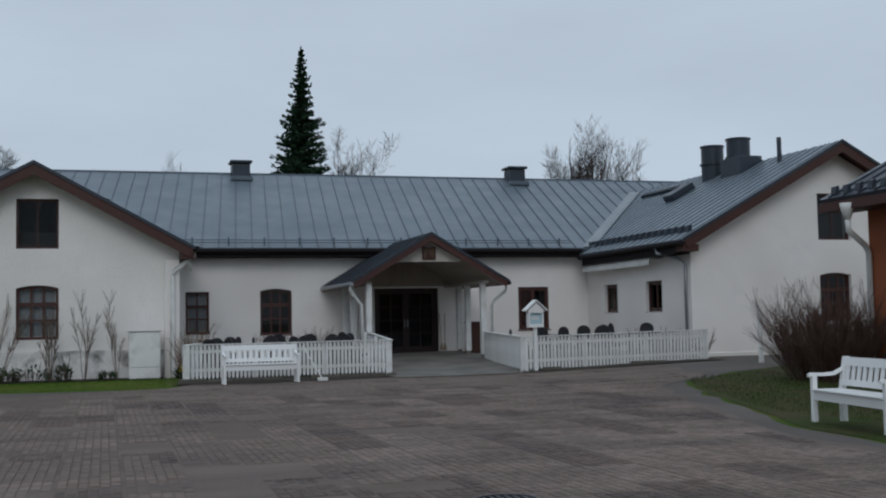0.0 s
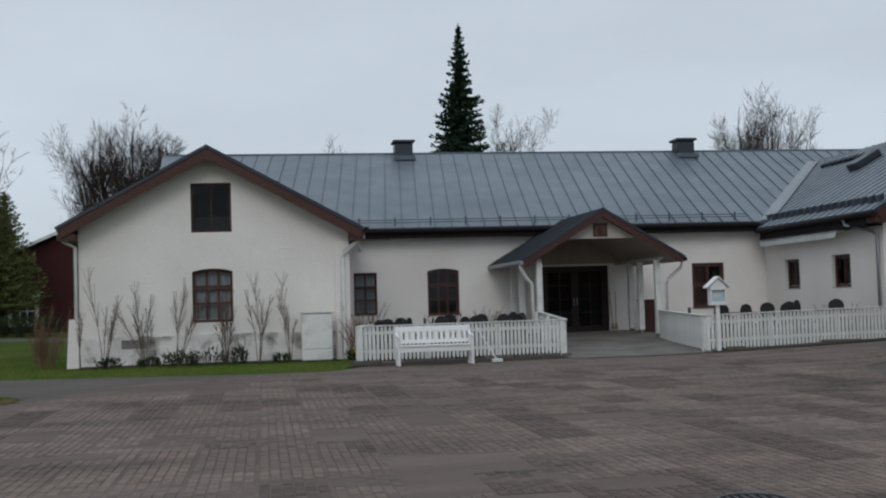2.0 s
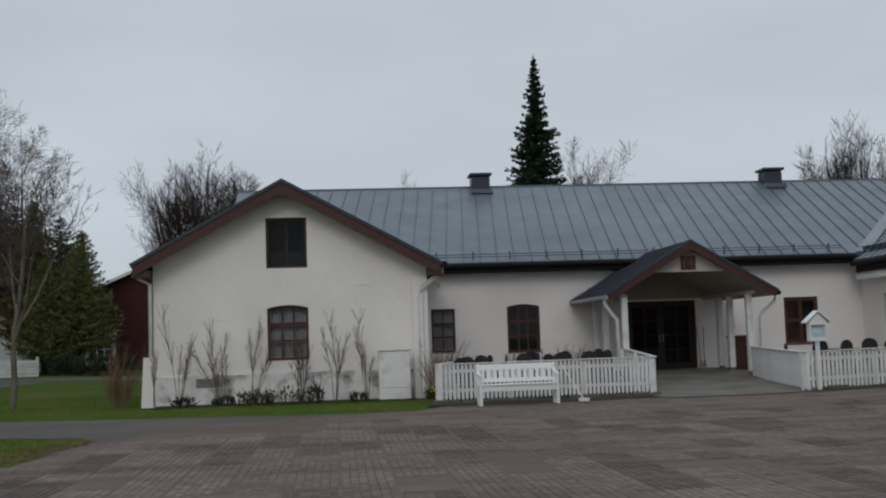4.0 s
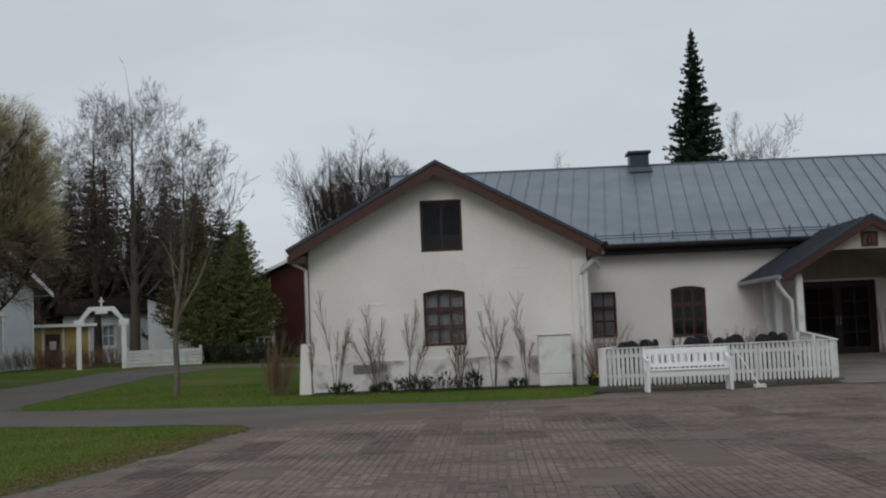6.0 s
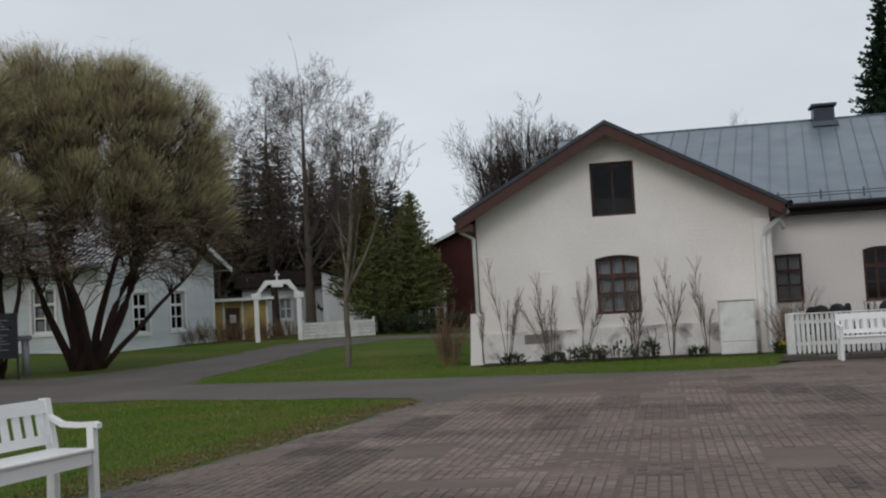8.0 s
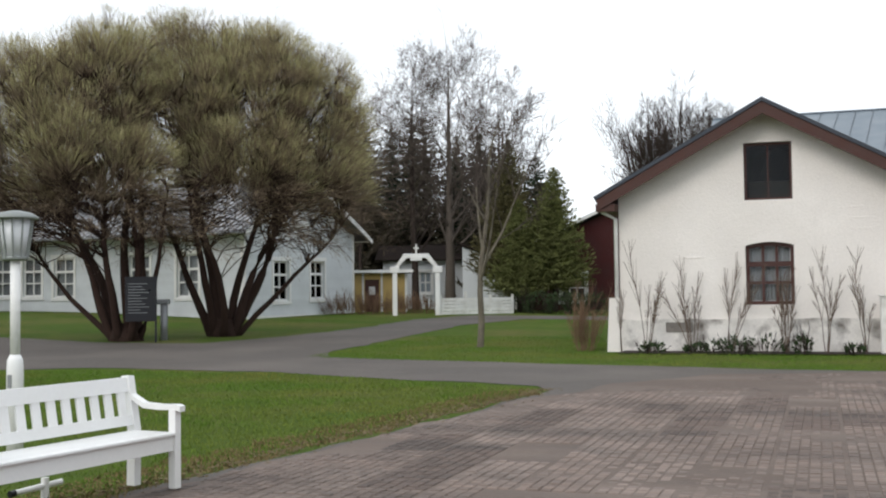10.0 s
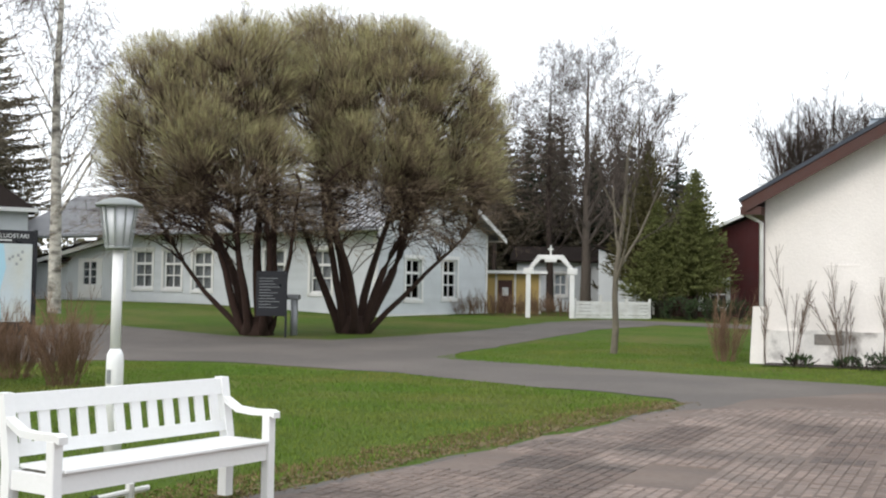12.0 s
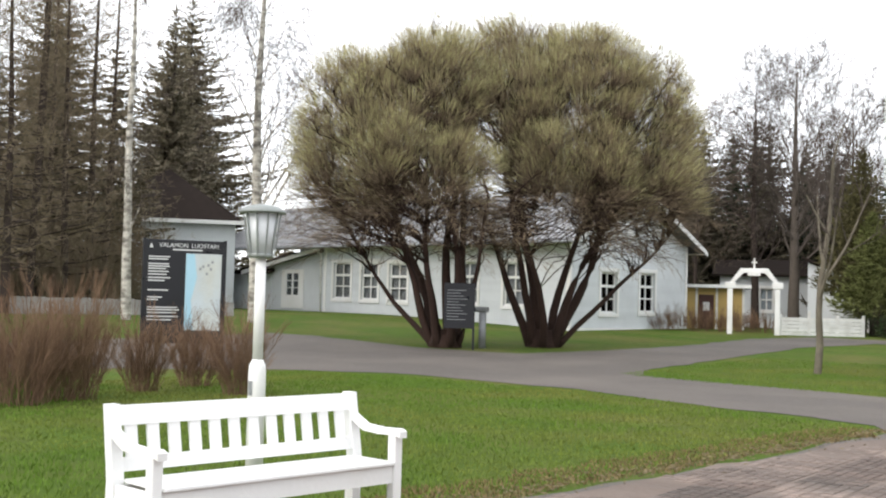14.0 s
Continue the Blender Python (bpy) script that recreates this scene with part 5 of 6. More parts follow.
part("funnel", tube([(-0.75, -0.35, 3.28), (-0.75, -0.35, 3.5), (-0.75, -0.35, 3.62)], [0.07, 0.14, 0.16], 10), WHITE_WORN, hopper, flat=False)
part("downpipe", tube([(-0.75, -0.35, 3.3), (-0.72, -0.33, 3.05), (-0.15, -0.1, 2.75), (-0.06, -0.08, 2.6), (-0.06, -0.08, 0.1)], 0.065, 10), WHITE_WORN, hopper, flat=False)


# ---- yard fences ----
picket = mesh_of("picket", prism([(-0.034, 0, 0.05), (-0.014, 0, 0), (0.014, 0, 0), (0.034, 0, 0.05), (0.034, 0, 0.80), (0.018, 0, 0.83), (-0.018, 0, 0.83), (-0.034, 0, 0.80)], (0, 0.02, 0)), WHITE_WORN)


def picket_fence(runs, gap, label, rise=1.0):
    f = thing("picket_fence", label=label, category="fence", group="yard fences")
    for (xa, ya), (xb, yb) in runs:
        d = Vector((xb - xa, yb - ya, 0))
        n = int(d.length / gap)
        turn = math.degrees(math.atan2(d.y, d.x))
        za, zb = gz(xa, ya) * rise, gz(xb, yb) * rise
        for i in range(n + 1):
            p = Vector((xa, ya, 0)) + d * i / n
            part("picket", picket, None, f, at=pose(p.x, p.y, za + (zb - za) * i / n + 0.10 + random.uniform(-0.006, 0.006), 0, random.uniform(-0.5, 0.5), turn))
        m = Matrix.Translation((xa, ya, za)) @ pose(0, 0, 0, 0, -math.degrees(math.atan2(zb - za, d.length)), turn)
        for z in (0.28, 0.74):
            part("rail", box(-0.03, 0.021, z, d.length + 0.03, 0.06, z + 0.08), WHITE_WORN, f, at=m)
        part("cap_rail", box(-0.05, -0.03, 0.936, d.length + 0.05, 0.07, 0.965, 0.005), WHITE_WORN, f, at=m)
        k = max(round(d.length / 1.8), 1)
        for i in range(k + 1):
            p = Vector((xa, ya, 0)) + d * i / k
            part("fence_post", box(-0.045, 0.061, -0.2, 0.045, 0.15, 0.95), WHITE_WORN, f, at=pose(p.x, p.y, za + (zb - za) * i / k, 0, 0, turn))
    return f


picket_fence([((1.75, 26.57), (7.03, 26.57)), ((7.06, 26.60), (7.3, 30.3)), ((2.35, 29.0), (1.73, 26.6))], 0.0985, "white picket fence round a planted bed")
picket_fence([((10.32, 25.46), (15.72, 25.46)), ((11.0, 30.6), (10.3, 25.5))], 0.0985, "white picket fence round the terrace", 0.5)
for xs, ys in (((1.6, 7.15), 26.62), ((10.3, 15.75), 25.55)):
    kerb = thing("stone_edging", label="low mossy stone edging under the fence", category="edging")
    x = xs[0]
    while x < xs[1]:
        w = random.uniform(0.35, 0.8)
        g = gz(x, ys)
        part("stone", box(x, ys - random.uniform(0.10, 0.2), g - 0.1, min(x + w - 0.03, xs[1]), ys + 0.15, g + random.uniform(0.04, 0.12), 0.02), RUBBLE, kerb)
        x += w
# earth strips drawn wider, so their dark colour also holds shade below fence and bench
tagged(laid("flowerbed", [(1.35, 25.6), (3.5, 25.3), (5.2, 25.45), (7.3, 25.95), (7.1, 26.7), (1.8, 26.7)], EARTH, 0.034, kick=0.12, label="strip of bare earth and painted shade under the fence", category="flowerbed"))
tagged(laid("flowerbed", [(10.2, 24.9), (12.0, 24.6), (14.0, 24.7), (15.9, 24.8), (15.9, 25.6), (10.4, 25.6)], EARTH, 0.034, kick=0.12, label="strip of bare earth and painted shade under the fence", category="flowerbed"))
tagged(laid("flowerbed", [(1.85, 26.75), (6.95, 26.75), (7.2, 30.2), (7.0, 34.7), (1.95, 34.7)], EARTH, 0.02, label="dark bare flowerbed behind the fence", category="flowerbed"))
laid("terrace", [(10.45, 25.65), (15.7, 25.65), (16.3, 27.6), (16.3, 34.7), (11.7, 34.7), (11.15, 30.6)], CONCRETE, 0.02, label="concrete terrace behind the fence", category="terrace")
laid("flowerbed", [(-5.4, 29.2), (1.4, 29.2), (1.4, 30.23), (-5.4, 30.23)], EARTH, 0.035, kick=0.1, label="narrow earth bed along the plinth", category="flowerbed")


# ---- benches ----
def bench(at, turn, label):
    """Faces local -y; 1.88 m wide."""
    b = thing("garden_bench", (*at, gz(*at) + 0.035), turn, label=label, category="bench", group="white yard benches")
    for x in (-0.90, 0.90):
        part("back_leg", prism([(x - 0.035, 0.18, 0), (x - 0.035, 0.26, 0), (x - 0.035, 0.25, 0.43), (x - 0.035, 0.315, 0.845), (x - 0.035, 0.245, 0.845), (x - 0.035, 0.175, 0.43)], (0.07, 0, 0)), WHITE, b)
        part("front_leg", box(x - 0.035, -0.22, 0, x + 0.035, -0.15, 0.60, 0.006), WHITE, b)
        part("side_rail", box(x - 0.02, -0.149, 0.29, x + 0.02, 0.18, 0.40), WHITE, b)
        bm = bmesh.new()
        prof = [(-0.26, 0.625), (-0.22, 0.64), (-0.05, 0.635), (0.10, 0.645), (0.19, 0.69), (0.245, 0.72)]
        loop = [(x - 0.032, y, z) for y, z in prof] + [(x - 0.032, y, z - 0.042) for y, z in prof[::-1]]
        part("armrest", prism(loop, (0.064, 0, 0)), WHITE, b)
    part("front_rail", box(-0.864, -0.20, 0.29, 0.864, -0.162, 0.405), WHITE, b)
    part("rear_rail", box(-0.864, 0.17, 0.29, 0.864, 0.20, 0.40), WHITE, b)
    for k in range(5):
        part("seat_slat", box(-0.862, -0.235 + 0.084 * k, 0.408, 0.862, -0.235 + 0.084 * k + 0.081, 0.432, 0.005), WHITE, b)
    lean = lambda z: 0.19 + (z - 0.45) * 0.18
    for z0, z1, t in ((0.725, 0.835, 0.035), (0.47, 0.545, 0.035)):
        part("back_rail", prism([(-0.864, lean(z0), z0), (-0.864, lean(z0) + t, z0), (-0.864, lean(z1) + t, z1), (-0.864, lean(z1), z1)], (1.728, 0, 0)), WHITE, b)
    slat = mesh_of("back_slat", prism([(-0.038, lean(0.54) + 0.008, 0.54), (0.038, lean(0.54) + 0.008, 0.54), (0.038, lean(0.73) + 0.008, 0.73), (-0.038, lean(0.73) + 0.008, 0.73)], (0, 0.02, 0)), WHITE)
    for k in range(12):
        part("back_slat", slat, None, b, at=(-0.79 + 1.58 * k / 11, 0, 0))
    return b


bench((3.42, 24.95), 0, "white slatted garden bench before the picket fence").scale = (0.965, 1.0, 1.09)
bench((-5.78, 9.38), 82.3, "white slatted garden bench at the lawn edge")
bench((8.8, 9.72), -98.6, "white slatted garden bench on the east grass")
bfoot = thing("water_tap", (-6.25, 9.65, 0.0), 80, label="small white ground tap in the lawn", category="tap")
part("pipe", tube([(-0.22, 0, 0.10), (0.22, 0, 0.12)], 0.022), WHITE, bfoot)
part("stem", tube([(0.06, 0, -0.02), (0.06, 0, 0.17)], 0.03), WHITE, bfoot)
part("nozzle", tube([(-0.26, 0, 0.097), (-0.215, 0, 0.10)], 0.027), BLACK, bfoot)

# ---- lamp ----
lamp = thing("street_lamp", (-7.8, 11.28, 0.0), label="white lamp post with ribbed opal lantern", category="lamp")
part("base_tube", tube([(0, 0, -0.1), (0, 0, 0.86), (0, 0, 0.93), (0, 0, 0.98)], [0.075, 0.075, 0.07, 0.045], 14), WHITE, lamp, flat=False)
part("hatch", box(-0.02, -0.081, 0.68, 0.02, -0.072, 0.80), GREY_METAL, lamp)
part("pole", tube([(0, 0, 0.97), (0, 0, 1.86)], 0.045, 14), WHITE, lamp, flat=False)
lantern = new("lantern")
lantern.parent = lamp
part("cup", tube([(0, 0, 1.845), (0, 0, 1.88)], [0.105, 0.115], 16), LAMP_GREY, lantern, flat=False)
part("globe", tube([(0, 0, 1.881), (0, 0, 2.225)], [0.10, 0.148], 20), OPAL, lantern, flat=False)
rib = mesh_of("rib", prism([(0.103, -0.006, 1.86), (0.103, 0.006, 1.86), (0.154, 0.006, 2.23), (0.154, -0.006, 2.23)], (0.012, 0, 0)), LAMP_GREY)
for k in range(10):
    part("rib", rib, None, lantern, at=pose(0, 0, 0, 0, 0, 36 * k + 10))
part("cap", tube([(0, 0, 2.226), (0, 0, 2.245), (0, 0, 2.285), (0, 0, 2.305)], [0.205, 0.205, 0.14, 0.04], 20), LAMP_GREY, lantern, flat=False)


# ---- signs ----
def lettering(words, size, material, parent, m):
    cu = bpy.data.curves.new("lettering", "FONT")
    cu.body, cu.size, cu.extrude = words, size, 0.002
    o = new("lettering", cu)
    me = bpy.data.meshes.new_from_object(o.evaluated_get(bpy.context.evaluated_depsgraph_get()))
    bpy.data.objects.remove(o)
    me.materials.clear()
    me.materials.append(material)
    return part("lettering", me, None, parent, at=m)


sign = thing("information_board", (-19.26, 20.44, 0.0), 57, label="black information board with white print and a pale map", category="sign")
part("panel", box(-0.83, -0.03, 0.50, 0.83, 0.03, 2.68, 0.008), BLACK, sign)
for x in (-0.84, 0.84):
    part("post", box(x - 0.03, -0.04, -0.3, x + 0.03, 0.04, 2.70), BLACK, sign)
part("map", box(0.02, -0.036, 0.78, 0.77, -0.031, 2.40), MAP_PAPER, sign)
part("map_water", prism([(0.022, -0.0375, 0.79), (0.20, -0.0375, 0.79), (0.15, -0.0375, 1.4), (0.26, -0.0375, 1.9), (0.2, -0.0375, 2.39), (0.022, -0.0375, 2.39)], (0, 0.001, 0)), MAP_BLUE, sign)
for x, z in ((0.36, 2.1), (0.47, 2.13), (0.52, 2.05), (0.44, 1.95), (0.30, 2.05), (0.55, 2.2)):
    part("map_mark", box(x, -0.0385, z, x + 0.05, -0.0365, z + 0.06), GREY_METAL, sign)
lettering("VALAMON", 0.125, PRINT, sign, pose(-0.54, -0.032, 2.52, 90, 0, 0))
lettering("LUOSTARI", 0.125, PRINT, sign, pose(0.125, -0.032, 2.52, 90, 0, 0))
part("print_bar", box(-0.26, -0.033, 2.455, 0.36, -0.031, 2.485), PRINT, sign)
part("emblem", prism([(-0.74, -0.033, 2.5), (-0.66, -0.033, 2.5), (-0.70, -0.033, 2.6)], (0, 0.002, 0)), PRINT, sign)
for row, (z, w) in enumerate(((2.30, 0.44), (2.25, 0.40), (2.15, 0.42), (2.10, 0.44), (2.05, 0.36), (1.99, 0.42), (1.93, 0.38), (1.86, 0.46), (1.80, 0.34), (1.60, 0.42), (1.45, 0.30), (1.40, 0.22), (1.24, 0.62), (1.19, 0.66), (1.13, 0.60), (1.05, 0.64), (0.98, 0.5))):
    part("print_bar", box(-0.75, -0.033, z, -0.75 + w, -0.031, z + 0.026), PRINT, sign)

sign2 = thing("direction_board", (-19.73, 31.23, gz(-19.73, 31.23)), 36, label="dark direction board with faint lines on black posts", category="sign")
part("panel", box(-0.44, -0.025, 0.62, 0.44, 0.025, 1.92, 0.006), BLACK, sign2)
part("header", box(-0.44, -0.035, 1.80, 0.47, 0.035, 1.94, 0.006), BLACK, sign2)
part("post", box(0.40, -0.03, -0.3, 0.46, 0.03, 1.96), BLACK, sign2)
for k in range(11):
    part("print_bar", box(-0.36, -0.029, 1.72 - 0.085 * k, -0.36 + (0.55, 0.4, 0.48, 0.6, 0.35)[k % 5], -0.026, 1.735 - 0.085 * k), GREY_METAL, sign2)
pillar = thing("viewing_post", (-19.75, 32.5, gz(-19.75, 32.5)), 20, label="grey metal post with a hooded head", category="post")
part("shaft", tube([(0, 0, -0.2), (0, 0, 1.10)], 0.11, 14), GREY_METAL, pillar, flat=False)
part("hood", box(-0.27, -0.13, 1.08, 0.17, 0.13, 1.24, 0.03), GREY_METAL, pillar)
part("eyepiece", tube([(-0.26, -0.135, 1.15), (-0.26, -0.2, 1.15)], 0.08, 12), BLACK, pillar, flat=False)

notice = thing("notice_box", (10.63, 25.32, gz(10.63, 25.3)), label="white notice box with a small gable roof on a post", category="notice box")
notice.scale = (0.82, 0.82, 0.97)
part("post", box(-0.05, 0.02, -0.1, 0.05, 0.1, 1.25), WHITE, notice)
part("case", pierced(hole(-0.25, 1.2, 0.25, 1.68), [hole(-0.21, 1.29, 0.21, 1.59)], -0.06, 0.16), WHITE, notice)
part("case_back", box(-0.245, 0.161, 1.21, 0.245, 0.18, 1.67), WHITE, notice)
part("sheet", box(-0.205, 0.03, 1.29, 0.205, 0.036, 1.59), NOTICE, notice)
part("print_bar", box(-0.14, 0.024, 1.40, 0.12, 0.029, 1.50), PRINT, notice)
part("gable_board", prism([(-0.25, -0.06, 1.681), (0.25, -0.06, 1.681), (0, -0.06, 1.87)], (0, 0.22, 0)), WHITE, notice)
for s in (-1, 1):
    part("roof_board", prism([(0, -0.12, 1.91), (s * 0.37, -0.12, 1.64), (s * 0.37, -0.12, 1.67), (0, -0.12, 1.94)], (0, 0.36, 0)), WHITE, notice)

cabinet = thing("utility_cabinet", (0.89, 29.75, 0.0), label="pale grey steel utility cabinet by the wall", category="cabinet")
part("body", box(-0.42, -0.17, -0.1, 0.42, 0.2, 1.30, 0.012), BOX_GREY, cabinet)
part("door", box(-0.40, -0.19, 0.33, 0.40, -0.171, 1.27, 0.006), BOX_GREY, cabinet)
part("lower_panel", box(-0.40, -0.186, 0.02, 0.40, -0.171, 0.30, 0.006), BOX_GREY, cabinet)
part("lid", box(-0.45, -0.22, 1.301, 0.45, 0.22, 1.34, 0.01), BOX_GREY, cabinet)
broom = thing("push_broom", (4.62, 25.05, 0.04), label="white-handled broom leaning on the bench", category="broom")
part("handle", tube([(0.28, -0.05, 0.08), (-0.12, 0.3, 0.85)], 0.014), WHITE, broom)
part("head", box(0.18, -0.14, 0.0, 0.42, 0.02, 0.08, 0.01), WHITE_WORN, broom)
for x, lean in ((10.95, 0.05), (10.83, -0.03)):
    b = thing("broom", (x, 34.62, gz(x, 34.6) + 0.08), label="wooden-handled broom leaning on the wall", category="broom", group="porch brooms")
    part("handle", tube([(0, 0, 0.2), (lean, 0.13, 1.25)], 0.014), BROOM_WOOD, b)
    part("bristles", tube([(0, -0.02, 0.0), (0, 0, 0.22)], [0.07, 0.03], 8), BROOM_WOOD, b)
chest = thing("porch_cupboard", (11.55, 33.2, gz(11.5, 33.2)), label="dark red-brown cupboard beside the porch posts", category="cupboard")
part("body", box(-0.25, -0.22, -0.05, 0.25, 0.22, 1.0, 0.01), BROWN, chest)
part("lid", box(-0.28, -0.25, 1.001, 0.28, 0.25, 1.05, 0.01), BROWN, chest)
post = thing("marker_post", (16.0, 23.25, gz(16.0, 23.25)), label="thin white marker post", category="post")
part("shaft", box(-0.05, -0.05, -0.2, 0.05, 0.05, 1.42, 0.01), WHITE_WORN, post)


def chair(at, turn, g):
    c = thing("terrace_chair", (*at, gz(*at) + 0.05), turn, label="dark woven terrace chair with rounded back", category="chair", group="terrace chairs")
    part("seat", box(-0.25, -0.25, 0.40, 0.25, 0.25, 0.46, 0.02), RATTAN, c)
    loop = [(0.2 * math.cos(a), 0.22, 0.62 + 0.18 * math.sin(a)) for a in [math.pi * k / 10 for k in range(11)]] + [(-0.2, 0.2, 0.44), (0.2, 0.2, 0.44)]
    part("backrest", prism(loop, (0, 0.05, 0)), RATTAN, c)
    for x in (-0.22, 0.22):
        for y in (-0.22, 0.22):
            part("leg", tube([(x, y, -0.02), (x, y, 0.41)], 0.017, 6), RATTAN, c)
    return c


first = chair((2.95, 28.6), 10, "")
for x, y, t in ((3.55, 28.9, 60), (4.1, 28.7, -30), (4.7, 28.3, 90), (5.35, 28.5, 15), (6.0, 28.9, -70), (3.3, 29.6, 140), (4.4, 29.7, 200), (6.5, 28.3, 40), (3.25, 28.2, 100), (5.0, 27.9, 160), (5.75, 28.1, -20), (2.6, 28.0, 35), (3.85, 27.9, 75), (4.45, 27.6, -60), (6.25, 27.7, 120), (2.75, 29.3, -15),
                (10.9, 27.3, 70), (12.3, 27.0, 20), (12.75, 27.3, -50), (13.4, 26.8, 10), (14.0, 27.4, 80), (12.0, 28.0, 120), (11.5, 26.9, 45), (14.5, 26.7, -35), (13.0, 26.5, 160)):
    copy_thing(first, pose(x, y, gz(x, y) + 0.05, 0, 0, t))
    copy_thing(first, pose(x + 0.02, y + 0.03, gz(x, y) + 0.27, 0, 0, t + 4))
for x, y, s in ((4.2, 29.2, 0.6), (12.6, 28.2, 0.7), (14.6, 27.0, 0.5)):
    t = thing("terrace_table", (x, y, gz(x, y) + 0.05), label="dark round terrace table", category="table", group="terrace tables")
    part("tabletop", tube([(0, 0, 0.70), (0, 0, 0.74)], s, 20), RATTAN, t)
    part("column", tube([(0, 0, 0), (0, 0, 0.70)], 0.04, 8), RATTAN, t)
    part("foot", tube([(0, 0, -0.02), (0, 0, 0.04)], [0.28, 0.2], 12), RATTAN, t)
bike = thing("bicycle", (21.7, 26.75, gz(21.7, 26.7)), 5, label="parked dark bicycle by the wing wall", category="bicycle")
for x in (-0.52, 0.52):
    w = new("wheel")
    w.parent = bike
    ring = [(x + 0.33 * math.cos(a), 0, 0.35 + 0.33 * math.sin(a)) for a in [2 * math.pi * k / 20 for k in range(21)]]
    part("tyre", tube(ring, 0.02, 5, cap=False), BLACK, w)
    for k in range(6):
        a = math.pi * k / 6
        part("spoke", tube([(x - 0.32 * math.cos(a), 0, 0.35 - 0.32 * math.sin(a)), (x + 0.32 * math.cos(a), 0, 0.35 + 0.32 * math.sin(a))], 0.003, 3), GREY_METAL, w)
part("bike_frame", tube([(-0.52, 0, 0.35), (-0.15, 0, 0.75), (0.38, 0, 0.78), (0.0, 0, 0.32), (-0.52, 0, 0.35)], 0.018, 6), GREY_METAL, bike)
part("fork", tube([(0.52, 0, 0.35), (0.36, 0, 0.95)], 0.016, 6), GREY_METAL, bike)
part("handlebar", tube([(0.30, -0.25, 0.98), (0.38, -0.1, 0.97), (0.38, 0.1, 0.97), (0.30, 0.25, 0.98)], 0.014, 6), GREY_METAL, bike)
part("saddle", box(-0.3, -0.07, 0.86, -0.02, 0.07, 0.92, 0.02), BLACK, bike)
part("seat_post", tube([(-0.12, 0, 0.7), (-0.15, 0, 0.87)], 0.014, 6), GREY_METAL, bike)
hd = thing("grey_board_fence", (-39.6, 29.2, 0.0), 52.3, label="low grey weathered board fence among the trees", category="fence")
for k in range(16):
    part("board", box(0.55 * k, -0.02, 0.55, 0.55 * k + 0.53, 0.02, 1.30 + 0.015 * (k % 3)), GREY_WOOD, hd)

# ---- trees and shrubs ----
willow((-20.6, 31.8), 5, [(2.6, 0.50, 5.2, 0.20), (3.4, 0.62, 5.0, 0.15), (1.9, 0.25, 5.8, 0.20), (0.9, 0.18, 6.0, 0.17), (4.6, 0.45, 4.8, 0.15), (5.6, 0.35, 5.2, 0.15), (3.1, 0.85, 5.2, 0.11), (0.2, 0.55, 4.8, 0.11)],
       [(-2.9, 0.0, 6.8, 2.1, 2.7), (-0.7, 0.0, 7.7, 2.1, 2.65), (-1.6, -1.3, 5.8, 1.6, 1.6), (-3.8, -0.3, 5.4, 1.3, 1.8), (0.4, 0.2, 8.4, 1.35, 1.7), (-1.8, 1.6, 7.4, 2.1, 2.6), (0.3, -1.0, 5.5, 1.4, 1.6), (-2.6, 0.3, 5.1, 1.7, 1.4)],
       "multi-stemmed willow with olive dome of budding shoots")
willow((-18.9, 34.6), 9, [(0.9, 0.55, 5.4, 0.20), (0.2, 0.45, 5.0, 0.16), (2.4, 0.15, 6.2, 0.22), (1.5, 0.35, 5.6, 0.16), (3.6, 0.45, 5.0, 0.16), (5.2, 0.50, 4.8, 0.14), (0.6, 0.85, 5.2, 0.11), (4.2, 0.3, 5.4, 0.15)],
       [(-1.5, 0.2, 9.6, 1.2, 1.4), (-0.2, 0.3, 9.0, 1.4, 1.6), (1.25, 0.0, 8.2, 2.4, 2.7), (3.4, 0.2, 7.4, 1.8, 2.5), (-1.4, -0.8, 7.6, 1.8, 2.0), (-0.4, -1.4, 5.8, 1.6, 1.6), (3.8, -0.4, 5.4, 1.5, 1.7), (0.8, 1.7, 7.8, 2.3, 2.6), (1.3, -1.5, 5.8, 1.5, 1.7), (2.4, 0.6, 5.2, 1.6, 1.3)],
       "multi-stemmed willow with broad olive dome of budding shoots")
spruce("spruce", (9.6, 55.0), 15.4, 3.7, 1, "tall slim dark spruce behind the roof", NEEDLE, 1.9, whorls=3.6, power=1.0)
bare_tree("bare_tree", (13.0, 58.4), 10.6, 2, "bare tree behind the roof", ROUND, 0.10, BARK, BARK, stems=4, extra=2, ext_len=0.45, spread=0.15)
bare_tree("bare_tree", (24.4, 52.4), 10.7, 3, "bare round-crowned tree behind the roof", ROUND, 0.16, BARK, BARK, stems=8, extra=2, ext_len=0.5, spread=0.40)
bare_tree("bare_tree", (-8.2, 61.5), 11.3, 4, "bare round-crowned tree behind the gable", ROUND, 0.17, BARK, BARK, stems=8, extra=2, ext_len=0.5, spread=0.40)
bare_tree("bare_tree", (-7.0, 62.5), 10.3, 14, "bare round-crowned tree behind the gable", ROUND, 0.15, BARK, BARK, stems=8, extra=2, ext_len=0.5, spread=0.40)
bare_tree("bare_tree", (0.9, 68.4), 10.2, 6, "bare treetop above the ridge", ROUND, 0.12, BARK, BARK, stems=8, extra=2, ext_len=0.5, spread=0.40)
bare_tree("bare_tree", (4.4, 68.0), 10.2, 8, "bare treetop above the ridge", ROUND, 0.12, BARK, BARK, stems=8, extra=2, ext_len=0.5, spread=0.40)
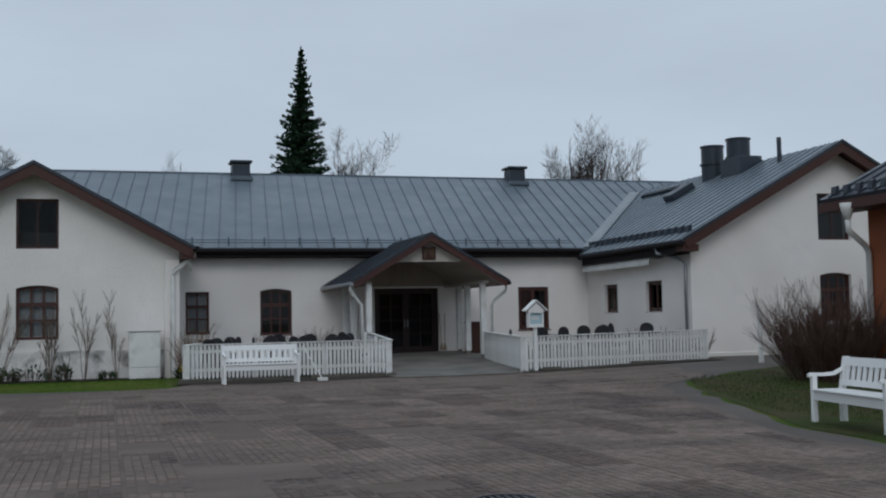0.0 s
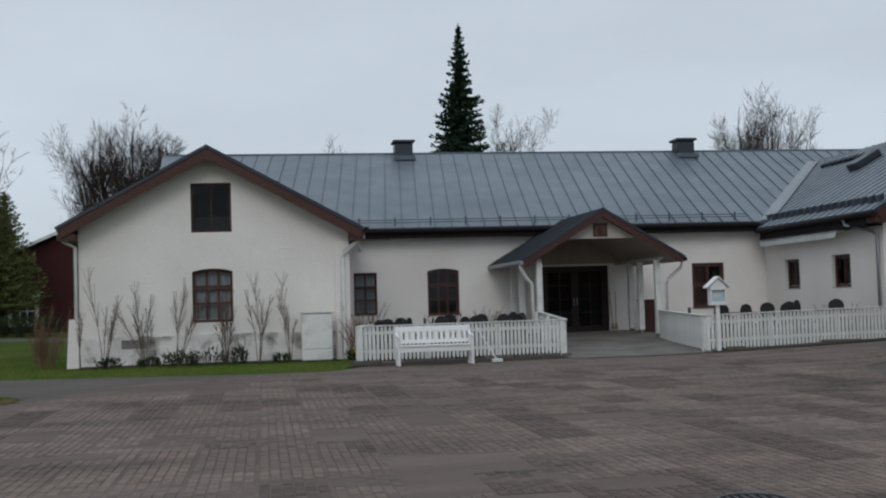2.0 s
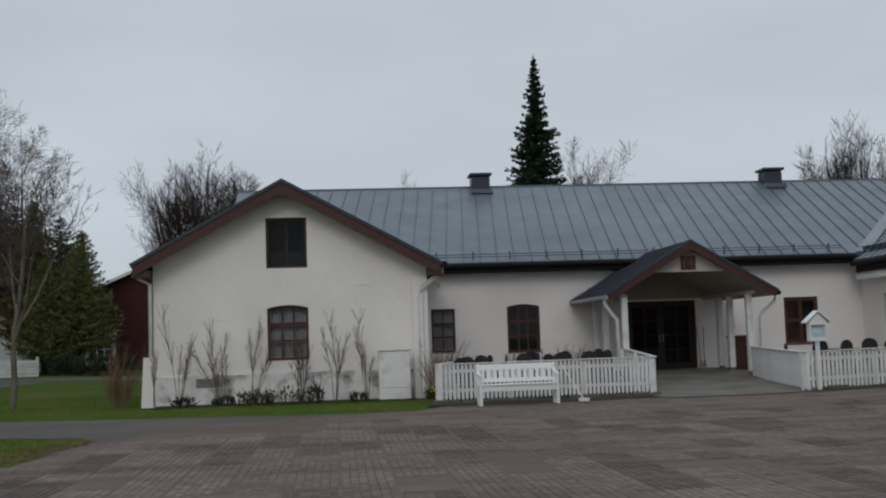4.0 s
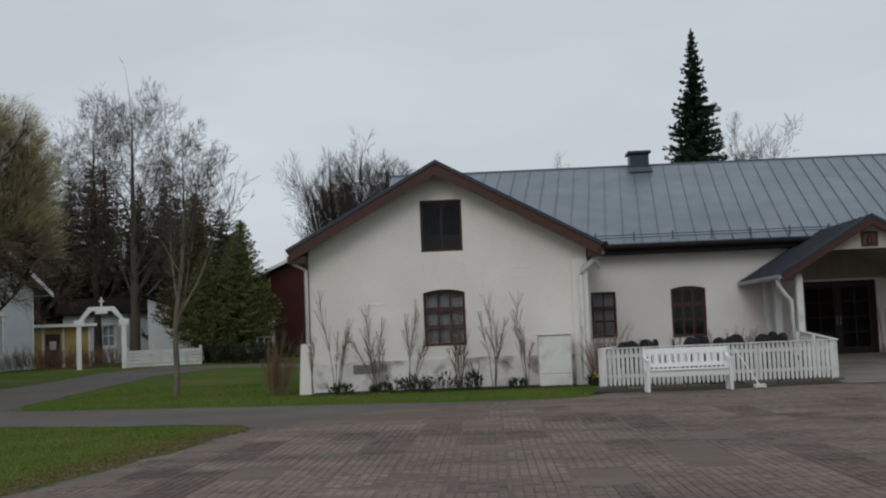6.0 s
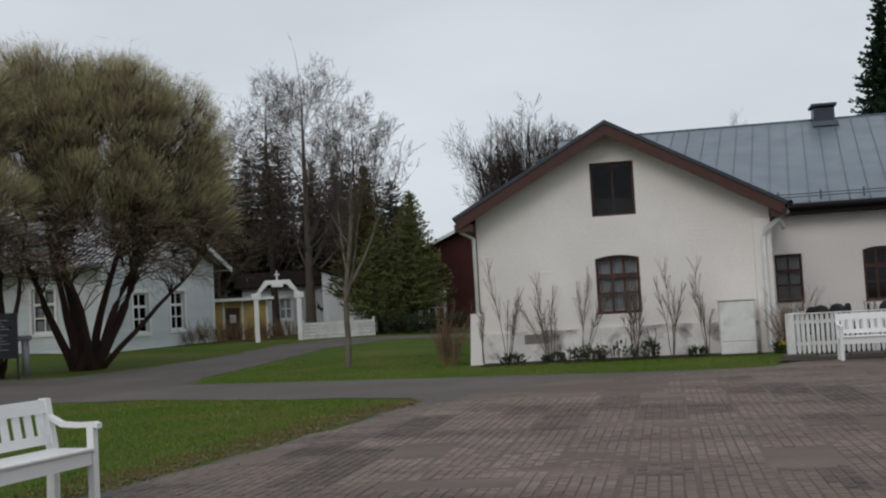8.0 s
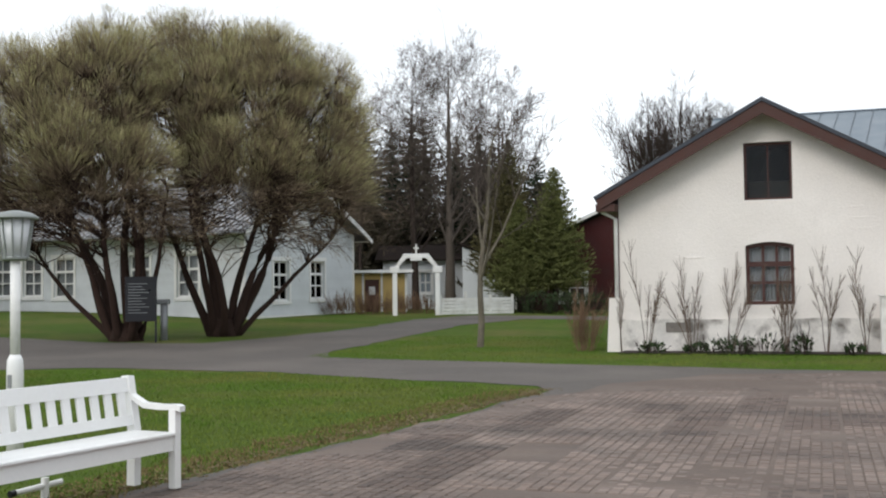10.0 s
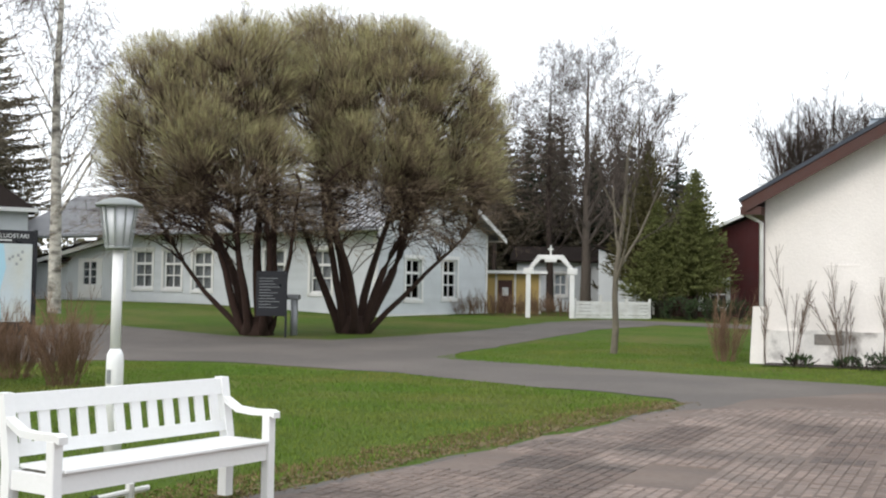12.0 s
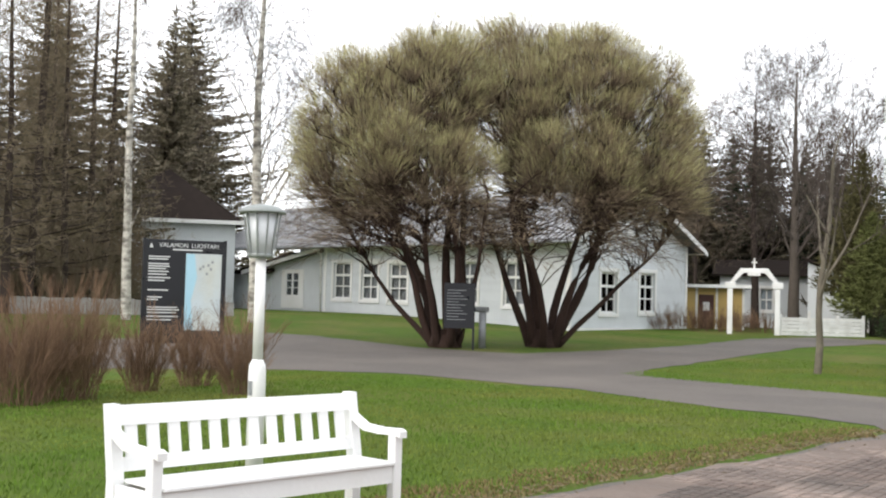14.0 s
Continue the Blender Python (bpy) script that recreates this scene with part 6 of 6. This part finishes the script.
bare_tree("bare_tree", (-19.4, 59.3), 16.0, 11, "tall bare lime tree behind the gateway", PARK, 0.31, GREY_BARK, extra=2, ext_len=0.4)
bare_tree("bare_tree", (-21.8, 60.6), 15.4, 12, "tall bare lime tree behind the gateway", PARK, 0.23, BARK, extra=2, ext_len=0.4)
bare_tree("bare_tree", (-17.9, 64.3), 14.6, 13, "tall bare tree by the barn", PARK, 0.19, GREY_BARK, extra=2, ext_len=0.4)
bare_tree("bare_tree", (-24.2, 58.5), 12.6, 15, "bare tree behind the boarded house", PARK, 0.13, BARK, TWIG, extra=2, ext_len=0.5)
bare_tree("young_tree", (-9.3, 31.1), 6.4, 23, "slender young bare tree in the lawn", dict(YOUNG, kids=[7, 7, 4], wander=[0.12, 0.10, 0.15, 0.2], angle=[38, 36, 36], ratio=[0.66, 0.40, 0.45], thin=[0.58, 0.55, 0.7], **{"from": [0.24, 0.2, 0.2]}), 0.095, LICHEN_BARK, extra=2, ext_len=0.35)
bare_tree("birch", (-33.8, 30.5), 17, 31, "white-stemmed birch before the larches", dict(BIRCHY, kids=[14, 5, 3], ratio=[0.14, 0.42, 0.6]), 0.19, BIRCH, extra=2, ext_len=0.5)
bare_tree("birch", (-30.8, 33.9), 18, 32, "spreading bare birch with pale stem", BIRCHY, 0.25, BIRCH, extra=2, ext_len=0.6)
for i, (x, y, h) in enumerate(((-40.8, 31.2, 20), (-41.6, 33.4, 19), (-42.6, 35.4, 20), (-39.5, 29.3, 18), (-44.5, 31.0, 19), (-46.0, 35.5, 21), (-43.5, 27.5, 19), (-41.0, 26.0, 18), (-47.5, 28.0, 20), (-38.2, 27.6, 20), (-43.0, 33.0, 21), (-45.0, 38.0, 20), (-42.6, 29.4, 20))):
    bare_tree("larch", (x, y), h, 40 + i, "tall bare larch with horizontal boughs", LARCH, 0.19, BARK, LARCH_TWIG, extra=3, ext_len=0.4, group="larches")
for i, (x, y, h, w) in enumerate(((-53.7, 50.4, 19.0, 7.0), (-49.5, 38.0, 18, 5.2), (-52, 33, 17, 5.2), (-50, 46, 17, 3.8), (-41.0, 54.5, 8.5, 2.6))):
    spruce("spruce", (x, y), h, w, 60 + i, "old brown-green spruce with ragged boughs", OLD_NEEDLE, 1.2, group="park spruces", power=0.7, leaf=0.7)
for i, (x, y, h, w, m) in enumerate(((-27.1, 74.7, 13, 2.6, NEEDLE), (-24.6, 77, 12, 2.6, NEEDLE_WARM), (-20.1, 67.5, 10.6, 2.4, NEEDLE), (-30.5, 72, 13, 3, NEEDLE_WARM), (-34, 68, 12, 3, NEEDLE), (-37, 72, 13, 3, NEEDLE_WARM), (-16.0, 66, 7.5, 2.4, NEEDLE_WARM), (-28.5, 67, 9, 2.6, NEEDLE_WARM), (-22.8, 70.5, 9.5, 2.6, NEEDLE))):
    spruce("spruce", (x, y), h, w, 80 + i, "dark spruce in the wood behind", m, 1.3, group="wood spruces", power=0.75)
for i, (x, y, h, w, m) in enumerate(((-24.2, 69.0, 12.0, 3.4, NEEDLE_BROWN), (-27.0, 66.0, 11.4, 3.8, NEEDLE_BROWN), (-28.4, 62.5, 11.0, 3.8, NEEDLE_BROWN), (-31.5, 65.5, 11.8, 4.0, NEEDLE_BROWN), (-21.0, 70.5, 9.6, 3.2, NEEDLE_BROWN), (-18.6, 65.0, 9.6, 3.2, NEEDLE_BROWN), (-17.3, 70.0, 9.5, 3.4, NEEDLE), (-34.5, 62.5, 11.0, 4.0, NEEDLE_BROWN), (-26.8, 70.0, 11.5, 3.8, NEEDLE), (-27.0, 60.0, 9.0, 3.4, NEEDLE_BROWN), (-16.2, 68.0, 7.5, 3.2, NEEDLE_BROWN), (-38.5, 64.0, 11.5, 4.2, NEEDLE_BROWN), (-23.0, 72.5, 9.0, 3.4, NEEDLE_BROWN))):
    spruce("spruce", (x, y), h, w, 400 + i, "dull brown spruce in the wood behind", m, 2.0, group="wood spruces", power=0.65, leaf=0.5)
for i, (x, y, h, w, m) in enumerate(((-12.7, 54.9, 6.9, 2.3, THUJA), (-15.3, 56.3, 8.5, 2.4, THUJA_BROWN), (-14.3, 54.3, 5.4, 2.0, THUJA))):
    spruce("conifer", (x, y), h, w, 90 + i, "broad bushy green conifer before the barn", m, 3.4, 0.21, "barn conifers", 0.74, 4.8, 0.24)
for i, (x, y) in enumerate(((-14.1, 53.4), (-13.0, 52.8), (-11.9, 52.2), (-11.0, 51.8), (-10.2, 51.4))):
    stem_bush("hedge_shrub", (x, y), 1.0, 0.75, 40, 100 + i, "low dark green hedge shrub", BARK, 3, 0.8, leaves=700, group="barn hedge")
for i in range(7):
    x, y = -21.9 + 0.62 * i, 50.0 + 0.42 * i - 0.35 * (i > 3)
    stem_bush("hedge_shrub", (x, y), 0.85, 0.6, 60, 120 + i, "low leafless brown hedge shrub by the house", RED_TWIG, 4, 0.8, group="house hedge")
# shrubs by the information board
for i, (x, y, h, w, c, b) in enumerate(((-14.5, 14.2, 1.30, 0.62, 170, 0.7), (-14.3, 13.3, 1.2, 0.6, 140, 0.7), (-15.0, 15.95, 1.05, 0.42, 80, 0.55), (-15.3, 17.3, 1.0, 0.46, 90, 0.55), (-13.6, 16.65, 1.10, 0.42, 90, 0.55), (-15.6, 12.2, 1.3, 0.8, 120, 0.7), (-16.9, 14.6, 1.2, 0.6, 80, 0.7))):
    stem_bush("shrub", (x, y), h, w, c, 140 + i, "dense red-brown leafless shrub in the lawn", RED_TWIG, 5, b, 0.0058, "lawn shrubs", stray=0.42)
# shrub by the east grass
stem_bush("shrub", (14.35, 18.2), 1.5, 1.0, 380, 170, "large leafless dark brown shrub", DARK_STEM, 5, 0.75, 0.007, stray=0.5)
stem_bush("shrub", (15.4, 18.0), 1.4, 0.9, 120, 171, "leafless brown shrub by the orange wall", DARK_STEM, 5, 0.75, 0.007, stray=0.5)
# climbing stems and small plants along the gable
for i, (x, h, w, c) in enumerate(((-5.35, 1.9, 0.15, 2), (-4.72, 1.95, 0.6, 5), (-3.68, 1.8, 0.8, 7), (-2.85, 2.15, 0.7, 5), (-1.53, 1.35, 0.3, 8), (-0.69, 1.8, 0.5, 5), (0.15, 1.75, 0.4, 4))):
    stem_bush("rose_stems", (x, 29.75), h, w, c, 180 + i, "bare pale climbing stems against the wall", PALE_TWIG, 5, 0.12, 0.013, "wall shrubs", stray=0.22, bare=2)
for i, (x, h, w) in enumerate(((-4.6, 0.28, 0.3), (-3.1, 0.36, 0.35), (-2.7, 0.4, 0.4), (-2.0, 0.46, 0.45), (-1.2, 0.5, 0.2), (-0.1, 0.25, 0.2), (-3.6, 0.25, 0.25), (1.95, 0.3, 0.25))):
    stem_bush("low_shrub", (x, 29.55), h, w, 24, 200 + i, "low dark evergreen clump in the bed", BARK, 3, 0.8, 0.008, "bed shrubs", leaves=110)
stem_bush("shrub", (-6.35, 30.3), 1.2, 0.45, 60, 215, "small leafless bush at the building's corner", RED_TWIG, 4, 0.5)
stem_bush("shrub", (2.15, 29.6), 1.1, 0.45, 90, 216, "red-brown leafless bush behind the fence", RED_TWIG, 4, 0.6)
for i, (x, y, h) in enumerate(((2.9, 31.5, 1.0), (4.0, 31.8, 1.05), (5.0, 31.6, 1.0), (5.9, 31.9, 1.1), (14.8, 27.2, 0.95), (15.4, 26.9, 0.95), (15.9, 26.6, 0.9))):
    stem_bush("shrub", (x, y), h * 0.7, 0.5, 80, 220 + i, "pale pinkish leafless shrub in the bed", PALE_TWIG, 4, 0.7, 0.006, "bed twigs")
daff = thing("daffodils", (1.98, 29.2, 0.0), label="small clump of yellow daffodils", category="flower")
part("foliage", sliver_mesh("foliage", [(Vector((random.uniform(-0.2, 0.2), random.uniform(-0.1, 0.1), 0)), Vector((random.uniform(-0.25, 0.25), random.uniform(-0.15, 0.15), random.uniform(0.15, 0.3))), 0.012) for _ in range(70)], GREEN_LEAF), None, daff)
part("bloom_mass", sliver_mesh("bloom_mass", [(p, p + rnd_dir(random) * 0.05, 0.02) for p in [Vector((random.uniform(-0.2, 0.2), random.uniform(-0.12, 0.05), random.uniform(0.2, 0.3))) for _ in range(14)] for _ in range(4)], YELLOW_PETAL), None, daff)

# ---- far woods ----
rng = random.Random(77)
rows, trunks = [], []
for i in range(150):
    a = radians(rng.uniform(-70, 75))
    r = rng.uniform(95, 170)
    x, y = -20 + r * math.sin(-a), 10 + r * math.cos(a)
    h = rng.uniform(8, 12) * (0.75 if x > -8 else 1.0)
    z = gz(x, y)
    trunks.append((Vector((x, y, z)), Vector((x, y, z + h * 0.9)), 0.2, 0.04))
    for k in range(90):
        f = rng.random() ** 1.2
        b = rng.uniform(0, 2 * math.pi)
        w = h * 0.2 * (1 - f) * rng.uniform(0.4, 1.1)
        p = Vector((x + math.cos(b) * w * 0.3, y + math.sin(b) * w * 0.3, z + h * f))
        rows.append((p, p + Vector((math.cos(b) * w, math.sin(b) * w, -0.5 * w)), 0.35))
woods = part("far_woods", sliver_mesh("far_woods", rows, NEEDLE_WARM), None)
tagged(woods, "distant dark conifer woods", "woods", kind="stuff")
tw = tagged(part("far_trunks", twig_mesh("far_trunks", trunks, BARK, 5), None), "trunks of the distant woods", "woods", kind="stuff")

# brushwood under the larches
for i, (r, a, h, w) in enumerate(((52, 147.5, 3.6, 2.4), (51, 144.5, 3.2, 2.4), (53, 142.5, 3.6, 2.4), (54, 149.5, 3.8, 2.4), (56, 146, 4.0, 2.6))):
    stem_bush("brushwood", (-0.9 + r * math.cos(radians(a)), 4.4 + r * math.sin(radians(a))), h, w, 100, 300 + i, "tall brown leafless brushwood under the larches", LARCH_TWIG, 5, 0.9, 0.014, "larch undergrowth", stray=0.5)
for i, (r, a, h) in enumerate(((58, 148.5, 13), (60, 145.5, 14), (57, 142.5, 13), (62, 150.5, 15), (64, 140, 14))):
    spruce("spruce", (-0.9 + r * math.cos(radians(a)), 4.4 + r * math.sin(radians(a))), h, 4.2, 320 + i, "old brown-green spruce with ragged boughs", OLD_NEEDLE, 0.6, group="park spruces", power=0.6)

# ---- lawn blades ----
rng = random.Random(5)


def blades(name, count, x0, x1, y0, y1, keep, material, lo, hi, label):
    out = []
    while len(out) < count:
        x, y = rng.uniform(x0, x1), rng.uniform(y0, y1)
        if not keep(x, y):
            continue
        z = gz(x, y)
        h = rng.uniform(lo, hi) * (0.8 + 0.5 * noise.noise((x * 0.7, y * 0.7, 0)))
        out.append((Vector((x, y, z)), Vector((x + rng.uniform(-0.03, 0.03), y + rng.uniform(-0.03, 0.03), z + h)), 0.006))
    return tagged(part(name, sliver_mesh(name, out, material), None), label, "grass", kind="stuff")


blades("grass", 80000, -17, -4.95, 7, 22.6, lambda x, y: y < 19.7 + (-5.0 - x) * 0.42 and y < 22.0 and x < -7.2 + 0.122 * y + 0.12 * noise.noise((x, y, 1)), BLADES, 0.03, 0.07, "short spring grass of the yard lawn")
blades("grass", 26000, -12.5, 1.3, 23.3, 36, lambda x, y: y > 24.25 + max(0.8 - x, 0) * 0.185 + 0.08 * noise.noise((x, y, 1)) and (y < 29.2 or x < -5.9) and x > -11.9 - (y > 27) * 0.5, BLADES, 0.03, 0.07, "short spring grass before the gable")
blades("dry_grass", 13000, -6.6, -4.6, 6, 19.5, lambda x, y: -0.6 < x - (-7.2 + 0.122 * y) + 0.2 * noise.noise((x * 2, y * 2, 0)) < 0.15, DRY, 0.02, 0.05, "dry grass along the lawn edge")

rows = []
while len(rows) < 2200:  # dirt and dead leaves strewn along the lawn edge
    y = rng.uniform(5, 19.6)
    x = -7.2 + 0.122 * y + rng.gauss(0.04, 0.15)
    p = Vector((x, y, gz(x, y) + 0.02 + rng.uniform(0, 0.006)))
    rows.append((p, p + Vector((rng.uniform(-0.06, 0.06), rng.uniform(-0.06, 0.06), rng.uniform(0, 0.012))), rng.uniform(0.004, 0.010)))
tagged(part("leaf_litter", sliver_mesh("leaf_litter", rows, LITTER), None), "brown litter strewn along the lawn edge", "litter", kind="stuff")
blades("dry_grass", 8000, 9.5, 14.5, 10, 20.5, lambda x, y: x > 8.4 + max(y - 10, 0) * 0.36, ROUGH, 0.03, 0.09, "dull tussocky grass east of the yard")
laid("rough_grass", [(8.3, 9.9), (9.7, 14.0), (11.1, 18.0), (11.9, 19.5), (13.9, 20.9), (16.4, 22.0), (30, 22.8), (30, 6), (8.0, 6)], ROUGH, 0.008, kick=0.15, label="rough dull grass east of the yard", category="grass")

# ---- pavers ----
EDGE = [(-6.0, 2), (-5.7, 9), (-5.35, 12.3), (-4.95, 15.3), (-4.3, 18.6), (-2.6, 20.6), (-1.3, 23.2), (1.2, 24.1), (2.1, 25.6), (7.0, 25.6), (10.3, 24.7), (13.2, 24.0), (12.6, 21.0), (10.4, 18.4), (8.7, 13.6), (7.5, 9.6), (7.1, 4), (7.1, 2)]


def inside(x, y):
    c = False
    for (xa, ya), (xb, yb) in zip(EDGE, EDGE[1:] + EDGE[:1]):
        if (ya > y) != (yb > y) and x < (xb - xa) * (y - ya) / (yb - ya) + xa:
            c = not c
    return c


def paver_mesh(w, l):
    a, b, t = w / 2 - 0.004, l / 2 - 0.004, 0.012
    co = [(-a, -b, 0), (a, -b, 0), (a, b, 0), (-a, b, 0), (-a + 0.006, -b + 0.006, t), (a - 0.006, -b + 0.006, t), (a - 0.006, b - 0.006, t), (-a + 0.006, b - 0.006, t)]
    return co, [(4, 5, 6, 7), (0, 1, 5, 4), (1, 2, 6, 5), (2, 3, 7, 6), (3, 0, 4, 7)]


W, L = 0.095, 0.098
singles, co, fs, kinds = [], [], [], []
rng = random.Random(12)
base, faces = paver_mesh(W, L)
SMOOTH = ((0.6, 7.2, 1.2, 9.6), (1.2, 8.7, 1.8, 9.5), (1.2, 12.0, 1.8, 14.7), (3.0, 11.9, 4.2, 12.7), (4.2, 11.4, 6.0, 11.75), (2.0, 7.1, 2.8, 7.6), (-3.2, 10.4, -2.0, 10.9))  # places worn down to the screed
STRIP = 0.60  # slabs lie in strips with a wider joint between them
for ci in range(-10, 24):
    for cj in range(0, 20):
        x0, y0 = ci * STRIP, 1.5 + cj * 1.2 + 0.4 * (ci % 3)
        tone = noise.noise((ci * 0.83 + 5.1, cj * 0.61 + 2.7, 1.3)) + rng.uniform(-0.15, 0.15)
        batch = 1 if tone > 0.22 else 2 if tone < -0.25 else 0
        if rng.random() < 0.035:  # a slab worn smooth
            continue
        drop = 0.0025 * noise.noise((ci * 7.3, cj * 5.1, 0))
        for i in range(6):
            for j in range(12):
                x, y = x0 + 0.018 + (i + 0.5) * 0.0945, y0 + 0.009 + (j + 0.5) * 0.0985
                if not inside(x, y) or (x - 2.87) ** 2 + (y - 6.28) ** 2 < 0.085 or any(a < x < c and b < y < d for a, b, c, d in SMOOTH):
                    continue
                # the studs are worn flush with the screed in patches, towards the lawn and in the far yard
                edge = -5.9 + 0.2 * (y - 9)
                wear = 0.9 * smooth((edge + 0.9 - x) / 1.8) + 0.75 * smooth((y - 17.5) / 6) + 1.6 * max(noise.noise((x * 0.30, y * 0.8, 2.2)) - 0.10, 0) + 0.6 * noise.noise((x * 2.1, y * 1.6, 6.1))
                z = gz(x, y) + 0.017 - 0.012 * min(max(wear, 0), 1.2) + drop + rng.uniform(-0.004, 0.003)
                if wear > 1.0:
                    continue
                tilt = (rng.gauss(0, 0.9), rng.gauss(0, 0.9))
                m = pose(x, y, z, tilt[0], tilt[1], rng.gauss(0, 1.5))
                if -1.2 < x < 0.6 and 9.0 < y < 10.8 and len(singles) < 300:
                    singles.append(m)
                    continue
                k = len(co)
                co += [m @ Vector(p) for p in base]
                fs += [tuple(k + q for q in f) for f in faces]
                kinds += [batch] * len(faces)
drain = thing("drain_cover", (2.87, 6.28, 0.021), label="round cast-iron drain grate in the paving", category="drain cover")
part("rim", tube([(0.25 * math.cos(a), 0.25 * math.sin(a), 0.006) for a in [2 * math.pi * k / 28 for k in range(29)]], 0.018, 6, cap=False), BLACK, drain)
for k in range(7):
    x = -0.19 + 0.063 * k
    h = math.sqrt(0.245 ** 2 - x * x)
    part("bar", box(x - 0.013, -h, -0.004, x + 0.013, h, 0.012), BLACK, drain)
yard = tagged(new("paved_yard"), "red-grey concrete paving of the yard", "pavement", kind="structure")
me = bpy.data.meshes.new("pavers")
me.from_pydata(co, [], fs)
for m in (PAVER, PAVER_DARK, PAVER_PALE):
    me.materials.append(m)
me.polygons.foreach_set("material_index", kinds)
tagged(part("pavers", me, None, yard), kind="stuff")
one = bpy.data.meshes.new("paver")
one.from_pydata(base, [], faces)
one.materials.append(PAVER_ONE)
for m in singles:
    part("paver", one, None, yard, at=m)
